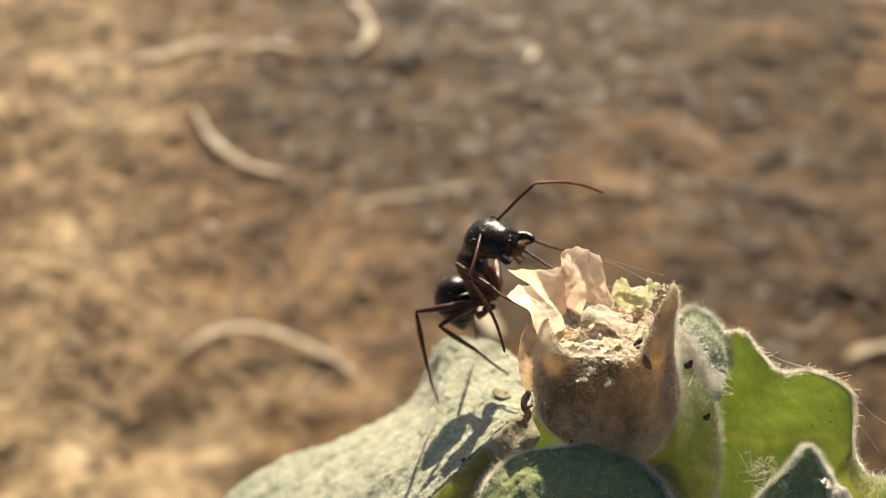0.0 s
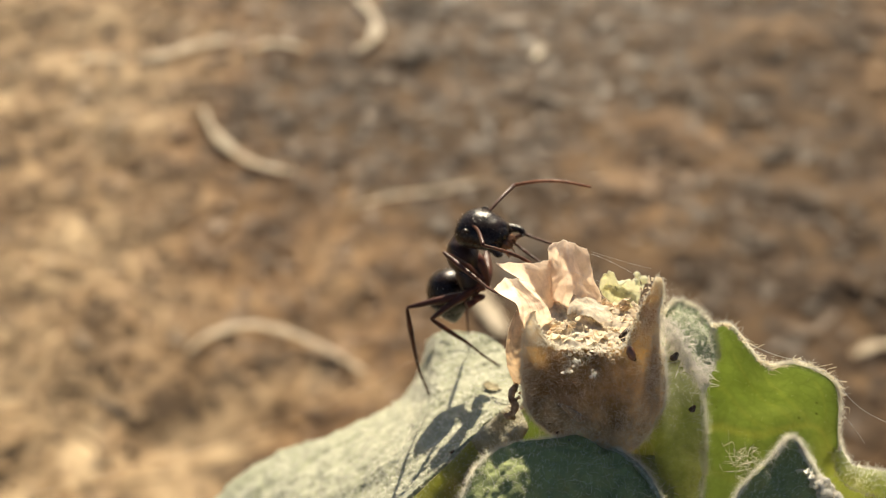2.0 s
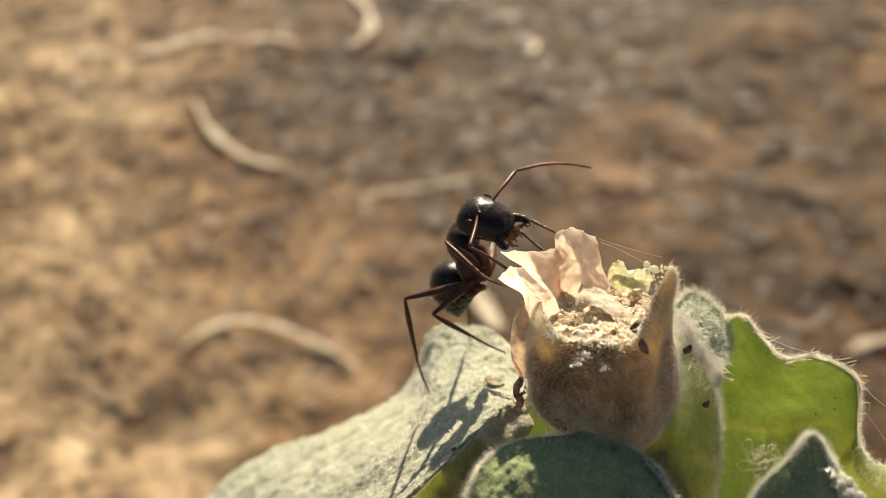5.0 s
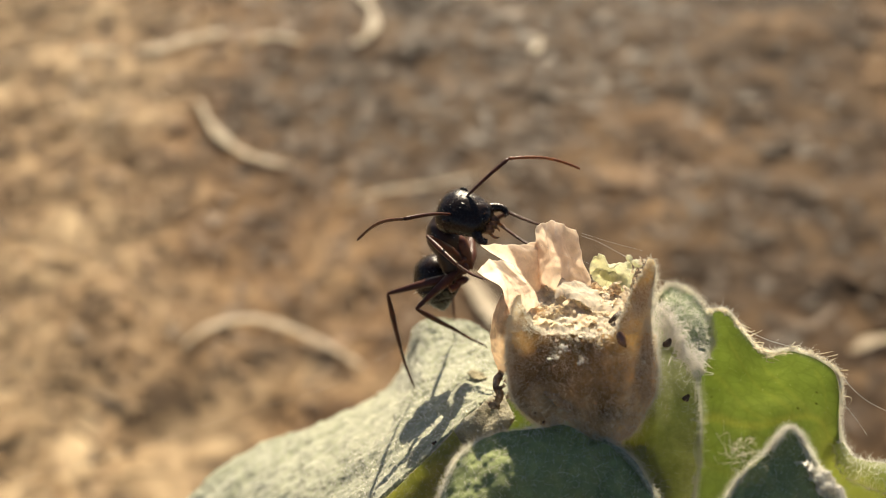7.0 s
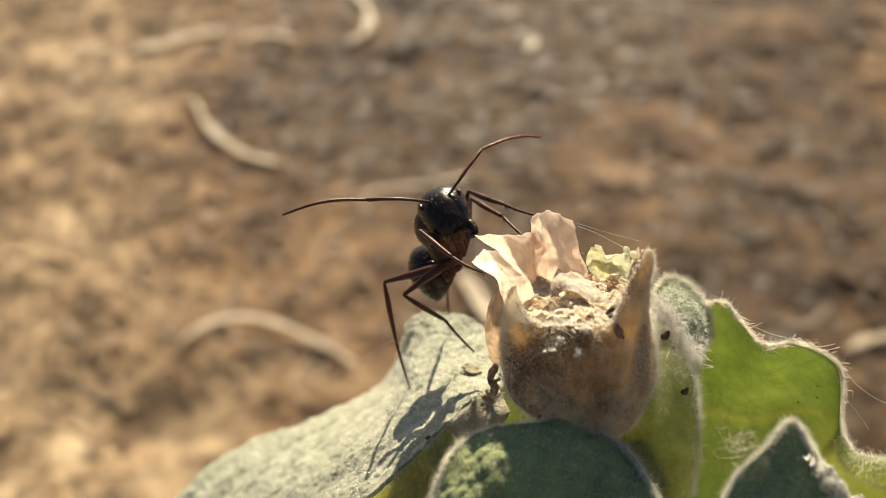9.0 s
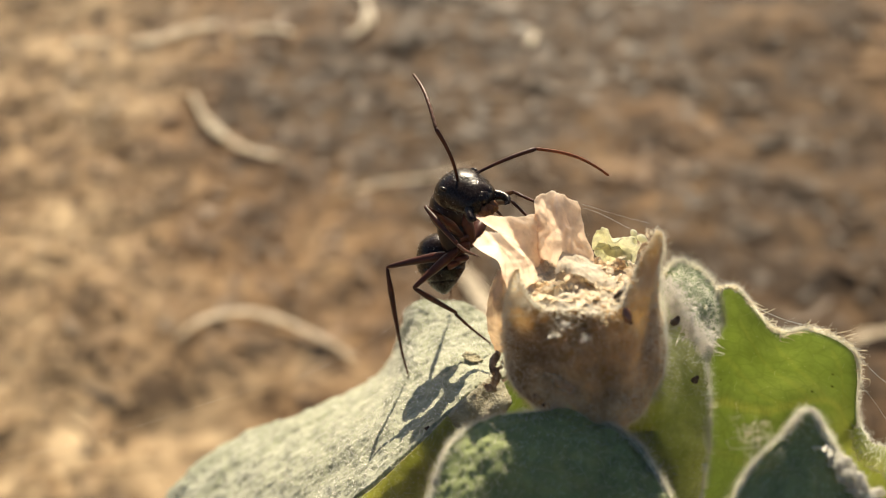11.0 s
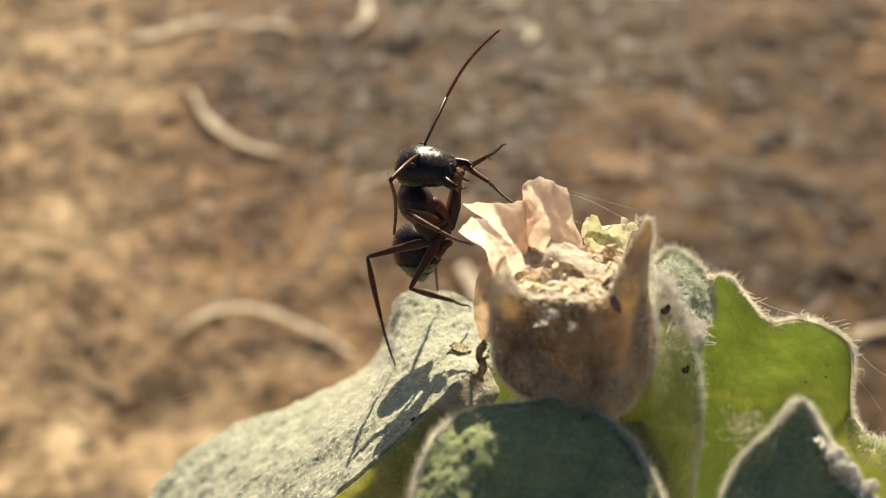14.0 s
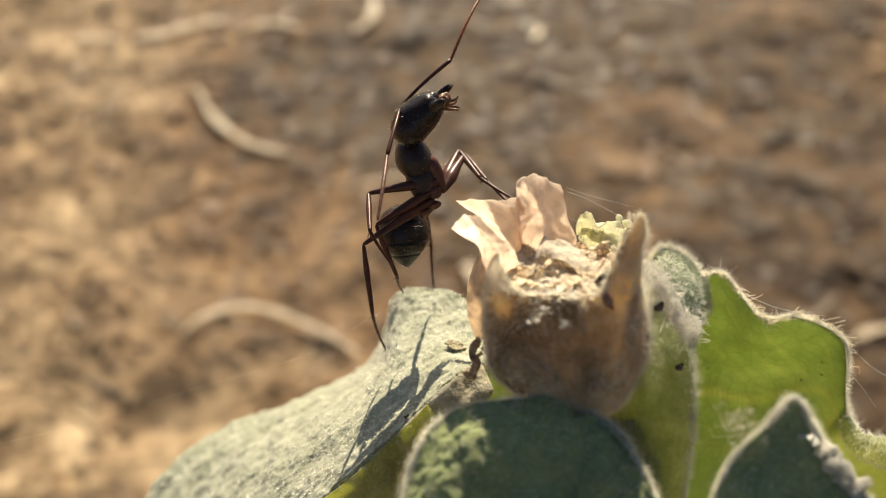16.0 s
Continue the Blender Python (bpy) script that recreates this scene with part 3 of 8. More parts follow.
def build_left_leaf():
    """The broad pale leaf on which the ant stands."""
    t = thing("felted_leaf", (-9.56, 4.00, -10.99), "broad pale grey-green felted leaf under the ant", "leaf")
    far = [(-3.36, 15.00, -3.23), (-5.23, 20.00, -0.86), (-8.39, 26.00, 0.42), (-12.51, 30.00, -0.24), (-13.63, 37.00, -3.89), (-15.86, 41.00, -7.88), (-23.37, 40.00, -11.45), (-30.76, 44.00, -14.73), (-36.82, 44.00, -18.75), (-40.64, 44.00, -24.43)]
    mid = [(-4.42, 11.00, -4.14), (-6.79, 15.00, -3.23), (-8.59, 20.00, -2.31), (-11.16, 22.00, -3.06), (-12.45, 17.00, -5.74), (-14.41, 15.00, -8.14), (-19.44, 20.00, -12.12), (-25.34, 26.00, -16.10), (-31.85, 32.00, -20.96), (-38.08, 34.00, -26.77)]
    near = [(-5.80, 6.50, -3.95), (-6.99, 5.50, -4.50), (-8.36, 5.00, -5.68), (-9.91, 4.50, -7.1), (-11.43, 4.40, -8.65), (-13.40, 4.40, -10.42), (-16.35, 6.30, -13.35), (-21.1, 12.00, -17.70), (-27.39, 18.00, -22.34), (-36.37, 24.00, -27.44)]
    far = [(x, y, z - 0.012 * max(0.0, -x - 8)) for x, y, z in far]
    grid = loft([far, mid, near], 280, 150, rough=0.3, freq=0.38, seed=3, ridge=0.07, grain=0.1)
    blade = part("blade", thicken(skin(grid), 0.35), M_LEAF_PALE, t)
    aim = Vector((-7.09, 14.00, -3.93))
    i, j = min(((i, j) for i in range(1, 279) for j in range(1, 149)), key=lambda k: (grid[k[0]][k[1]].x - aim.x) ** 2 + (grid[k[0]][k[1]].z - aim.z) ** 2 + 0.03 * (grid[k[0]][k[1]].y - aim.y) ** 2)
    i, j = min(max(i, 6), 273), min(max(j, 6), 143)
    up = (grid[i + 6][j] - grid[i - 6][j]).cross(grid[i][j + 6] - grid[i][j - 6]).normalized()
    LEAF_SPOT.extend((grid[i][j], up if up.z > 0 else -up))
    under = [(-5.5, 6.90, -3.75), (-6.5, 5.70, -4.4), (-7.8, 5.05, -5.45), (-9.3, 4.55, -6.85), (-10.6, 4.35, -8.15)]
    low = [(-4.35, 4.80, -5.68), (-5.18, 4.40, -6.70), (-6.30, 4.00, -8.16), (-7.61, 3.80, -9.64), (-8.61, 3.80, -11.16)]
    fold = part("folded_edge", leaf_mesh([under, low], 40, 12, 0.3, rough=0.35, freq=0.6, ridge=0.1), M_LEAF_FOLD, t, "beige-green folded underside")
    lobe = part("lower_lobe", sheet(loft([[(-9.0, 4.00, -6.4), (-10.3, 3.80, -7.75), (-11.8, 3.80, -9.2), (-13.8, 3.90, -11.1), (-16.8, 5.40, -13.7)], [(-6.70, 4.50, -10.23), (-8.24, 4.40, -11.08), (-9.77, 4.40, -12.83), (-11.74, 4.50, -14.61), (-14.85, 6.00, -16.80)], [(-6.00, 5.20, -13.91), (-7.54, 5.20, -14.80), (-9.09, 5.20, -16.12), (-11.29, 5.40, -17.95), (-14.43, 6.80, -19.73)]], 50, 30, 0.25, 0.4, 0.0, 4.0, 61, 3), 0.2), M_LOBE, t, "yellow-green lower lobe with the light behind it")
    fuzz(lobe, [lobe], 3600, 0.4, 0.0115, 1.6, 25)
    fuzz(blade, [blade], 30000, 0.22, 0.012, 1.6, 2)
    fuzz(blade, [blade], 4600, 0.24, 0.05, 1.6, 22, "wool_specks", lambda c: 1.0 if c[0] > -10 else 0.2)
    fuzz(fold, [fold], 1500, 0.3, 0.0095, 1.3, 12)
    return t


def build_right_leaf():
    """The leaf that the sun shines through."""
    t = thing("backlit_leaf", (11.51, 8.00, -16.47), "bright green backlit leaf with a chewed edge", "leaf")
    top = [(9.46, 8.00, -0.07), (10.19, 5.50, 2.13), (11.26, 5.00, 2.44), (12.13, 4.50, 1.51), (13.25, 3.00, -0.2), (14.01, 2.50, -0.5), (15.42, 2.50, -0.28), (17.2, 2.50, -0.75), (18.75, 2.60, -1.8), (19.26, 3.00, -3.44), (19.52, 4.00, -6.20), (20.05, 4.00, -8.29), (26.15, 5.00, -9.24)]
    mid = [(9.47, 11.00, -7.90), (10.87, 10.00, -6.32), (12.03, 10.00, -5.86), (13.20, 10.00, -6.09), (14.36, 10.00, -6.32), (15.15, 9.50, -6.47), (15.92, 9.00, -6.62), (16.75, 8.00, -6.90), (17.56, 7.00, -7.40), (18.24, 7.00, -8.30), (18.91, 7.00, -9.43), (20.26, 7.00, -10.78), (27.46, 8.00, -12.14)]
    low = [(9.70, 12.00, -15.70), (10.65, 12.00, -16.18), (11.61, 12.00, -16.65), (12.56, 12.00, -16.89), (13.51, 12.00, -17.13), (14.18, 11.00, -17.09), (15.12, 11.00, -17.32), (15.76, 10.00, -17.04), (16.69, 10.00, -17.04), (17.62, 10.00, -17.04), (18.56, 10.00, -17.04), (19.95, 10.00, -17.04), (28.80, 10.00, -17.50)]
    grid = loft([top, mid, low], 120, 50, rough=0.2, freq=0.22, seed=7, octaves=2)
    keel = [[0.0] * 50 for i in range(120)]  # raised veins
    for order, path in enumerate((((2, 24), (30, 26), (60, 24), (88, 14), (108, 4)), ((14, 15), (40, 22), (60, 23)), ((46, 4), (62, 12), (80, 17)), ((26, 6), (50, 14), (74, 20)), ((4, 34), (36, 36), (76, 36), (110, 30)), ((72, 3), (84, 8), (96, 10)), ((40, 37), (60, 44), (84, 47)))):
        weight = 1.0 if order == 0 else 0.45
        for q in spline([(u, v, 0) for u, v in path], 80):
            for i in range(max(0, int(q.x) - 2), min(120, int(q.x) + 4)):
                for j in range(max(0, int(q.y) - 2), min(50, int(q.y) + 3)):
                    near = math.exp(-((i - q.x) ** 2 + (j - q.y) ** 2) * 0.9)
                    keel[i][j] = max(keel[i][j], near * weight)
    grid = [[grid[i][j] + Vector((0, -0.1 * keel[i][j], 0)) for j in range(50)] for i in range(120)]
    blade = part("blade", thicken(skin(grid), 0.14), M_LEAF_GREEN, t)
    curl = [(12.15, 3.80, 1.40), (12.93, 2.60, 0.13), (13.35, 2.00, -0.36), (13.95, 1.90, -0.60), (15.39, 2.00, 0.07), (17.17, 2.00, -0.48), (18.64, 2.30, -1.54), (19.30, 2.70, -3.74)]
    rng = random.Random(21)
    crumbs = []
    crumbs.append(scraps(curl, 80, 0.05, 0.04, 0.13, 22))
    crumbs.append(scraps([(10.02, 4.80, 2.36), (10.89, 4.60, 2.60), (11.45, 4.40, 2.26), (12.30, 4.00, 1.21)], 60, 0.08, 0.05, 0.16, 23))
    for k, q in enumerate(spline(curl, 46)):
        a = q + Vector((rng.gauss(0, 0.1), -0.1, rng.gauss(0, 0.08)))
        b = a + Vector((rng.gauss(0.2, 0.3), rng.gauss(0, 0.1), rng.gauss(0, 0.12)))
        c = b + Vector((rng.gauss(0.2, 0.3), rng.gauss(0, 0.1), rng.gauss(-0.05, 0.2)))
        crumbs.append(tube([a, b, c], [0.02, 0.028, 0.01], 4, 8))
    part("dry_edge", join(crumbs), M_STRAWY, t, "dry crumpled chewed rim")
    tree = kdtree.KDTree(120 * 50)
    for i in range(120):
        for j in range(50):
            tree.insert((Vector(grid[i][j]) - HOME[t.name]) * 0.001, i * 50 + j)
    tree.balance()
    pale = blade.data.attributes.new("vein", "FLOAT", "POINT")
    for v in blade.data.vertices:
        k = tree.find(v.co)[1]
        i, j = k // 50, k % 50
        ripe = 0.75 * min(1.0, max(0.0, (i - 78) / 26)) * min(1.0, 0.35 + j / 14)  # yellowing towards the leaf stalk
        pale.data[v.index].value = max(keel[i][j], ripe)
    foot = part("leaf_stalk", tube([(19.35, 3.50, -7.2), (19.9, 2.80, -8.7), (21.85, 2.00, -9.33), (25.88, 1.50, -9.98)], [0.3, 0.75, 1.0, 1.2], 14, 40), M_STEM, t, "pale yellow woolly leaf stalk")
    fuzz(foot, [foot], 3000, 0.5, 0.015, 1.5, 26)
    fuzz(blade, [blade], 600, 0.22, 0.009, 1.5, 4)
    fringe(blade, top[:12], (14.5, 8.0, -8.0), 5200, 0.42, 0.0105, 1.3, 5, 0.05)
    fringe(blade, top[:12], (14.5, 8.0, -8.0), 130, 1.1, 0.009, 1.2, 23)
    fringe(blade, [(10.3, 5.0, 2.2), (9.8, 6.5, 0.8), (9.6, 8.0, -0.4), (9.5, 8.6, -2.5)], (14.5, 8.0, -8.0), 1200, 0.5, 0.012, 1.3, 34, 0.08)
    return t


def build_low_leaf():
    """A small leaf behind the base of the flower, lit from behind."""
    t = thing("low_leaf", (-2.97, 9.00, -12.15), "small bright green backlit leaf behind the flower", "leaf")
    blade = part("blade", leaf_mesh([[(-6.12, 6.60, -5.53), (-4.57, 6.40, -4.16), (-1.88, 6.40, -3.71), (1.25, 6.40, -4.38)], [(-5.99, 8.60, -8.38), (-4.17, 8.40, -7.43), (-1.66, 8.40, -7.43), (1.55, 8.40, -7.89)], [(-4.69, 10.50, -13.90), (-3.29, 10.50, -13.43), (-1.42, 10.50, -13.43), (0.93, 10.50, -13.90)]], 40, 30, 0.22, rough=0.2, freq=0.4, seed=29), M_LEAF_GREEN, t)
    fuzz(blade, [blade], 900, 0.35, 0.011, 1.5, 24)
    return t


def build_front_leaf():
    """The dark leaf below the flower."""
    t = thing("shaded_leaf", (-3.53, -8.00, -11.94), "dark green felted leaf shaded by the dry flower", "leaf")
    rim = [(-10.09, -8.00, -10.44), (-9.57, -7.00, -8.43), (-8.61, -6.00, -6.55), (-6.86, -4.50, -5.56), (-4.01, -3.50, -5.15), (-0.96, -3.00, -4.96), (1.44, -3.00, -5.96), (3.05, -4.00, -7.23), (4.22, -5.00, -9.28), (5.16, -6.00, -11.74)]
    mid = [(-9.56, -9.40, -11.66), (-8.43, -8.90, -9.94), (-7.06, -7.90, -8.31), (-5.65, -6.50, -7.34), (-3.64, -5.60, -6.90), (-1.68, -5.40, -7.06), (-0.13, -5.40, -8.03), (1.31, -6.00, -9.24), (2.37, -6.50, -10.84), (3.42, -7.00, -12.61)]
    low = [(-7.65, -8.00, -16.44), (-6.90, -8.00, -16.06), (-6.16, -8.00, -15.69), (-5.03, -8.00, -15.32), (-3.91, -8.00, -14.94), (-2.78, -8.00, -14.94), (-1.66, -8.00, -15.32), (-0.16, -8.00, -15.69), (0.59, -8.00, -16.06), (1.34, -8.00, -16.44)]
    quilt = loft([rim, mid, low], 150, 80, rough=0.45, freq=0.26, seed=11, ridge=0.12)
    for i in range(150):
        for j in range(80):
            u, v = i / 149, j / 79
            across = abs(math.sin(math.pi * (6.5 * u + 0.35 * v + 0.2))) ** 0.6 - 0.75
            along = abs(math.sin(math.pi * (7 * v + 3 * abs(u - 0.5)))) ** 0.6 - 0.75
            quilt[i][j] = quilt[i][j] + Vector((0, -0.5, 0.35)) * (0.4 * across + 0.2 * along) * min(1.0, 5 * v)
    blade = part("blade", thicken(skin(quilt), 0.4), M_LEAF_DARK, t)
    part("rolled_rim", tube([Vector(p) for p in rim], [0.1, 0.22, 0.2, 0.12, 0.1, 0.08, 0.12, 0.2, 0.14, 0.1], 8, 60), M_LEAF_PALE, t, "pale rolled rim")
    lobe = part("folded_lobe", leaf_mesh([[(-9.26, 2.19, -11.30), (-9.54, 2.71, -9.66), (-8.38, 2.72, -8.68), (-6.83, 1.72, -8.88)], [(-8.34, -2.32, -11.75), (-7.98, -2.79, -9.81), (-7.26, -2.78, -9.09), (-6.16, -2.28, -9.19)], [(-7.45, -5.35, -14.16), (-7.10, -5.32, -12.06), (-6.41, -5.31, -11.01), (-5.68, -4.30, -10.55)]], 30, 24, 0.3, rough=0.25, freq=0.5, seed=19), M_LEAF_DARK, t, "folded side lobe")
    fuzz(lobe, [lobe], 2500, 0.6, 0.017, 1.3, 16)
    fuzz(blade, [blade], 7000, 0.4, 0.0105, 1.2, 6)
    fringe(blade, rim, (-2.5, -7.0, -13.0), 7500, 0.45, 0.012, 1.7, 7, 0.12)
    return t


def build_small_leaf():
    """The small young leaf with a pale rolled rim."""
    t = thing("young_leaf", (12.53, -7.00, -12.23), "small dark felted young leaf with pale woolly rim", "leaf")
    rim = [(7.33, -8.00, -11.94), (8.14, -7.50, -9.44), (9.45, -7.00, -7.45), (11.45, -6.40, -5.8), (12.95, -5.70, -4.60), (13.75, -6.00, -5.7), (14.40, -6.50, -7.05), (15.4, -7.00, -8.43), (17.0, -8.00, -10.44), (18.57, -8.00, -11.94)]
    mid = [(8.92, -8.40, -13.14), (9.29, -8.10, -11.29), (9.99, -7.40, -9.20), (10.95, -6.70, -7.87), (12.1, -6.20, -7.18), (12.68, -6.50, -7.70), (13.14, -6.90, -8.57), (13.71, -7.40, -9.94), (14.46, -8.10, -11.66), (15.20, -8.40, -13.14)]
    low = [(11.14, -9.00, -14.62), (11.32, -9.00, -14.25), (11.51, -9.00, -13.88), (11.69, -9.00, -13.51), (11.88, -9.00, -13.51), (12.06, -9.00, -13.51), (12.25, -9.00, -13.88), (12.43, -9.00, -14.25), (12.62, -9.00, -14.62), (12.80, -9.00, -14.99)]
    blade = part("blade", leaf_mesh([rim, mid, low], 70, 40, 0.35, rough=0.35, freq=0.4, seed=17, ridge=0.08), M_LEAF_DARK, t)
    part("rolled_rim", tube([Vector(p) for p in rim], [0.06, 0.1, 0.12, 0.08, 0.05, 0.1, 0.16, 0.2, 0.2, 0.16], 8, 60), M_LEAF_PALE, t, "pale woolly rolled rim")
    rng = random.Random(9)
    crest = spline([(13.8, -6.60, -6.7), (14.2, -6.90, -7.4), (14.9, -7.30, -8.3), (16.0, -7.80, -9.5)], 40)
    crumbs = [scraps(crest, 60, 0.2, 0.1, 0.35, 9)]
    crumbs.append(sheet(loft([[(13.8, -6.60, -7.1), (14.2, -7.00, -8.0), (14.9, -7.40, -9.0), (16.1, -8.00, -10.2)], [(13.9, -7.00, -6.8), (14.45, -7.40, -7.5), (15.2, -7.70, -8.3), (16.4, -8.20, -9.5)], [(14.0, -6.40, -6.6), (14.8, -6.70, -7.2), (15.6, -7.10, -8.1), (16.8, -7.70, -9.3)]], 90, 30, 0.45, 1.1, 0.0, 4.0, 71, 3, ridge=0.35), 0.05))
    edge = part("crumpled_edge", join(crumbs), M_FLUFF, t, "white crumpled woolly edge")
    fuzz(edge, [edge], 1800, 0.3, 0.011, 2.0, 37)
    wisp = []
    for k in range(60):
        a = Vector((9.42, -7.00, -5.96)) + Vector((rng.gauss(0, 0.5), rng.gauss(0, 0.3), rng.gauss(0, 0.45)))
        wisp.append(tube([a, a + Vector((rng.gauss(0, 0.35), 0, rng.gauss(0, 0.35))), a + Vector((rng.gauss(0, 0.6), 0, rng.gauss(0, 0.6)))], [0.01, 0.015, 0.006], 4, 6))
    part("wool_wisp", join(wisp), M_WOOL, t, "pale tangled wool")
    fuzz(blade, [blade], 5000, 0.4, 0.008, 1.3, 8)
    fringe(blade, rim, (12.5, -8.0, -11.0), 5200, 0.42, 0.0105, 1.6, 9, 0.1)
    fringe(blade, [(11.45, -6.40, -5.8), (12.95, -5.70, -4.60), (13.75, -6.00, -5.7), (14.40, -6.50, -7.05)], (12.5, -8.0, -11.0), 1500, 0.4, 0.012, 1.8, 19, 0.12)
    return t


def build_bud():
    """The woolly second bud behind the dry flower, on its felted stalk."""
    t = thing("woolly_bud", (6.98, 3.00, -10.75), "woolly grey-green bud on a felted yellow-green stalk", "bud")
    sep = part("sepal", thicken(skin(loft([[(5.88, 5.00, 0.23), (6.15, 5.00, 2.88), (7.38, 5.40, 4.22), (8.89, 5.40, 3.65), (10.07, 5.20, 1.98), (10.38, 5.00, -0.21)], [(5.37, 2.50, -1.22), (5.86, 2.80, 0.89), (6.98, 3.00, 1.94), (8.05, 3.00, 1.73), (8.92, 3.00, 0.44), (9.35, 3.00, -1.29)], [(5.48, 2.00, -2.87), (6.12, 2.00, -2.44), (6.97, 2.00, -2.23), (7.61, 2.00, -2.36), (8.34, 2.40, -2.71), (8.83, 3.00, -3.22)]], 40, 24, 0.2, 0.8, seed=21)), 0.5), M_SEPAL, t, "rounded woolly sepal")
    low = part("stalk", tube([(6.33, 4.00, 0.34), (6.68, 3.00, -2.15), (6.46, 2.00, -4.57), (5.82, 1.40, -7.43), (5.48, 2.00, -10.52), (5.47, 3.00, -14.20)], [1.2, 1.9, 2.3, 2.8, 2.8, 2.4], 24, 30), M_STEM, t)
    fuzz(sep, [sep], 9000, 0.36, 0.013, 2.0, 10)
    fringe(sep, [(5.88, 5.00, 0.23), (6.15, 5.00, 2.88), (7.38, 5.40, 4.22), (8.89, 5.40, 3.65), (10.07, 5.20, 1.98), (10.38, 5.00, -0.21)], (8.0, 4.0, -0.5), 2600, 0.5, 0.012, 1.5, 20, 0.14)
    fuzz(low, [low], 700, 0.6, 0.01, 1.8, 27, "wool", lambda c: 1.0 if c[2] > 6.0 else 0.0)
    fuzz(low, [low], 4000, 0.26, 0.007, 1.2, 11)
    fuzz(low, [low], 5000, 0.5, 0.011, 1.4, 14, "edge_fuzz", lambda c: 1.0 if c[0] > 0.7 + 0.04 * c[2] else 0.0)
    wool = []
    rng = random.Random(4)
    for k in range(520):
        a = Vector((5.52, 0.80, 2.75)).lerp(Vector((8.52, 1.40, -1.51)), rng.random()) + Vector((rng.gauss(0, 0.28), rng.gauss(-0.4, 0.4), rng.gauss(0, 0.36)))
        wool.append(tube([a, a + Vector((rng.gauss(0, 0.4), rng.gauss(0, 0.2), rng.gauss(0, 0.4))), a + Vector((rng.gauss(0, 0.5), rng.gauss(0, 0.3), rng.gauss(0, 0.55)))], [0.012, 0.02, 0.006], 4, 6))
    part("wool_tuft", join(wool), M_FLUFF, t, "white woolly tuft")
    return t


def build_stem():
    """The main stem, from the ground up to the flower head."""
    t = thing("plant_stem", (2.72, 2.00, -21.15), "felted yellow-green main stem rooted in dry earth", "stem")
    top = Vector((4.75, 6.00, -16.35))
    inv = PLANT.inverted()
    foot = (inv @ Vector((0.02, 0.1, -0.02))) * 1000
    elbow = (inv @ Vector((0.02, 0.085, 0.4))) * 1000
    pts = [Vector((1.30, 1.00, -4.83)), Vector((1.2, 3.8, -7.74)), Vector((2.2, 7.8, -12.34)), top, top.lerp(elbow, 0.4) + Vector((0, 2, -4)), elbow, foot]
    stalk_part = part("stalk", tube(pts, [1.1, 1.3, 1.5, 2.0, 2.8, 3.5, 4.5], 16, 60), M_STEM, t)
    fuzz(stalk_part, [stalk_part], 9000, 0.6, 0.015, 1.2, 18, "fuzz", lambda c: 1.0 if c[2] > -14 else 0.0)
    for a, b in ((Vector((-10.41, 5.00, -13.86)), 0.12), (Vector((12.77, 11.00, -16.85)), 0.1), (Vector((-3.53, -8.00, -15.13)), 0.16), (Vector((11.95, -9.00, -13.88)), 0.2), (Vector((-2.10, 8.50, -13.18)), 0.06), (Vector((6.12, 3.00, -13.34)), 0.05)):
        join_at = top.lerp(elbow, b)
        part("leaf_stalk", tube([a, a.lerp(join_at, 0.5) + Vector((0, 0, -2)), join_at], [0.8, 1.0, 1.2], 10, 16), M_STEM, t)
    return t


def crumple(rows, seed, fold=1.0, tear=0.22, roll=0.45):
    """Broad folds that grow from the base, a paper-like crumpling all over, fine pleats, and a softly uneven, rolled top."""
    n, m = len(rows), len(rows[0])
    out = []
    for i in range(n):
        row = []
        for j in range(m):
            s, u, p = j / (m - 1), i / n, rows[i][j]
            a = rows[min(i + 1, n - 1)][j] - rows[max(i - 1, 0)][j]
            b = rows[i][min(j + 1, m - 1)] - rows[i][max(j - 1, 0)]
            c = a.cross(b)
            c = c.normalized() if c.length > 1e-9 else Vector((0, 0, 1))
            bent = u + 0.07 * math.sin(4 * s + seed)
            f = 0.0
            for lines, size in ((1.9, 0.75), (4.2, 0.2)):
                f += size * (0.3 - 1.5 * abs(noise.noise(Vector((bent * lines, 0.8 * s, seed + lines)))))
            f *= fold * (0.3 + 0.7 * s)
            for freq, size in ((0.6, 0.2), (1.5, 0.08), (3.6, 0.02)):
                f += size * (0.3 - 1.4 * abs(noise.noise(p * freq + Vector((seed, 0, seed * 0.3)))))
            f += 0.006 * math.sin(bent * 70 + 3 * s) * s
            top = max(0.0, s - 0.75) / 0.25
            slide = tear * top * (noise.noise(Vector((u * 4.5, seed, 1.0))) + 0.45 * noise.noise(Vector((u * 13, seed, 5.0))))
            curl = -roll * top ** 2 * (0.7 + 0.9 * noise.noise(Vector((u * 3, seed, 9.0))))
            row.append(p + c * (f + curl) + (b.normalized() * slide if b.length > 1e-9 else Vector()))
        out.append(row)
    return out


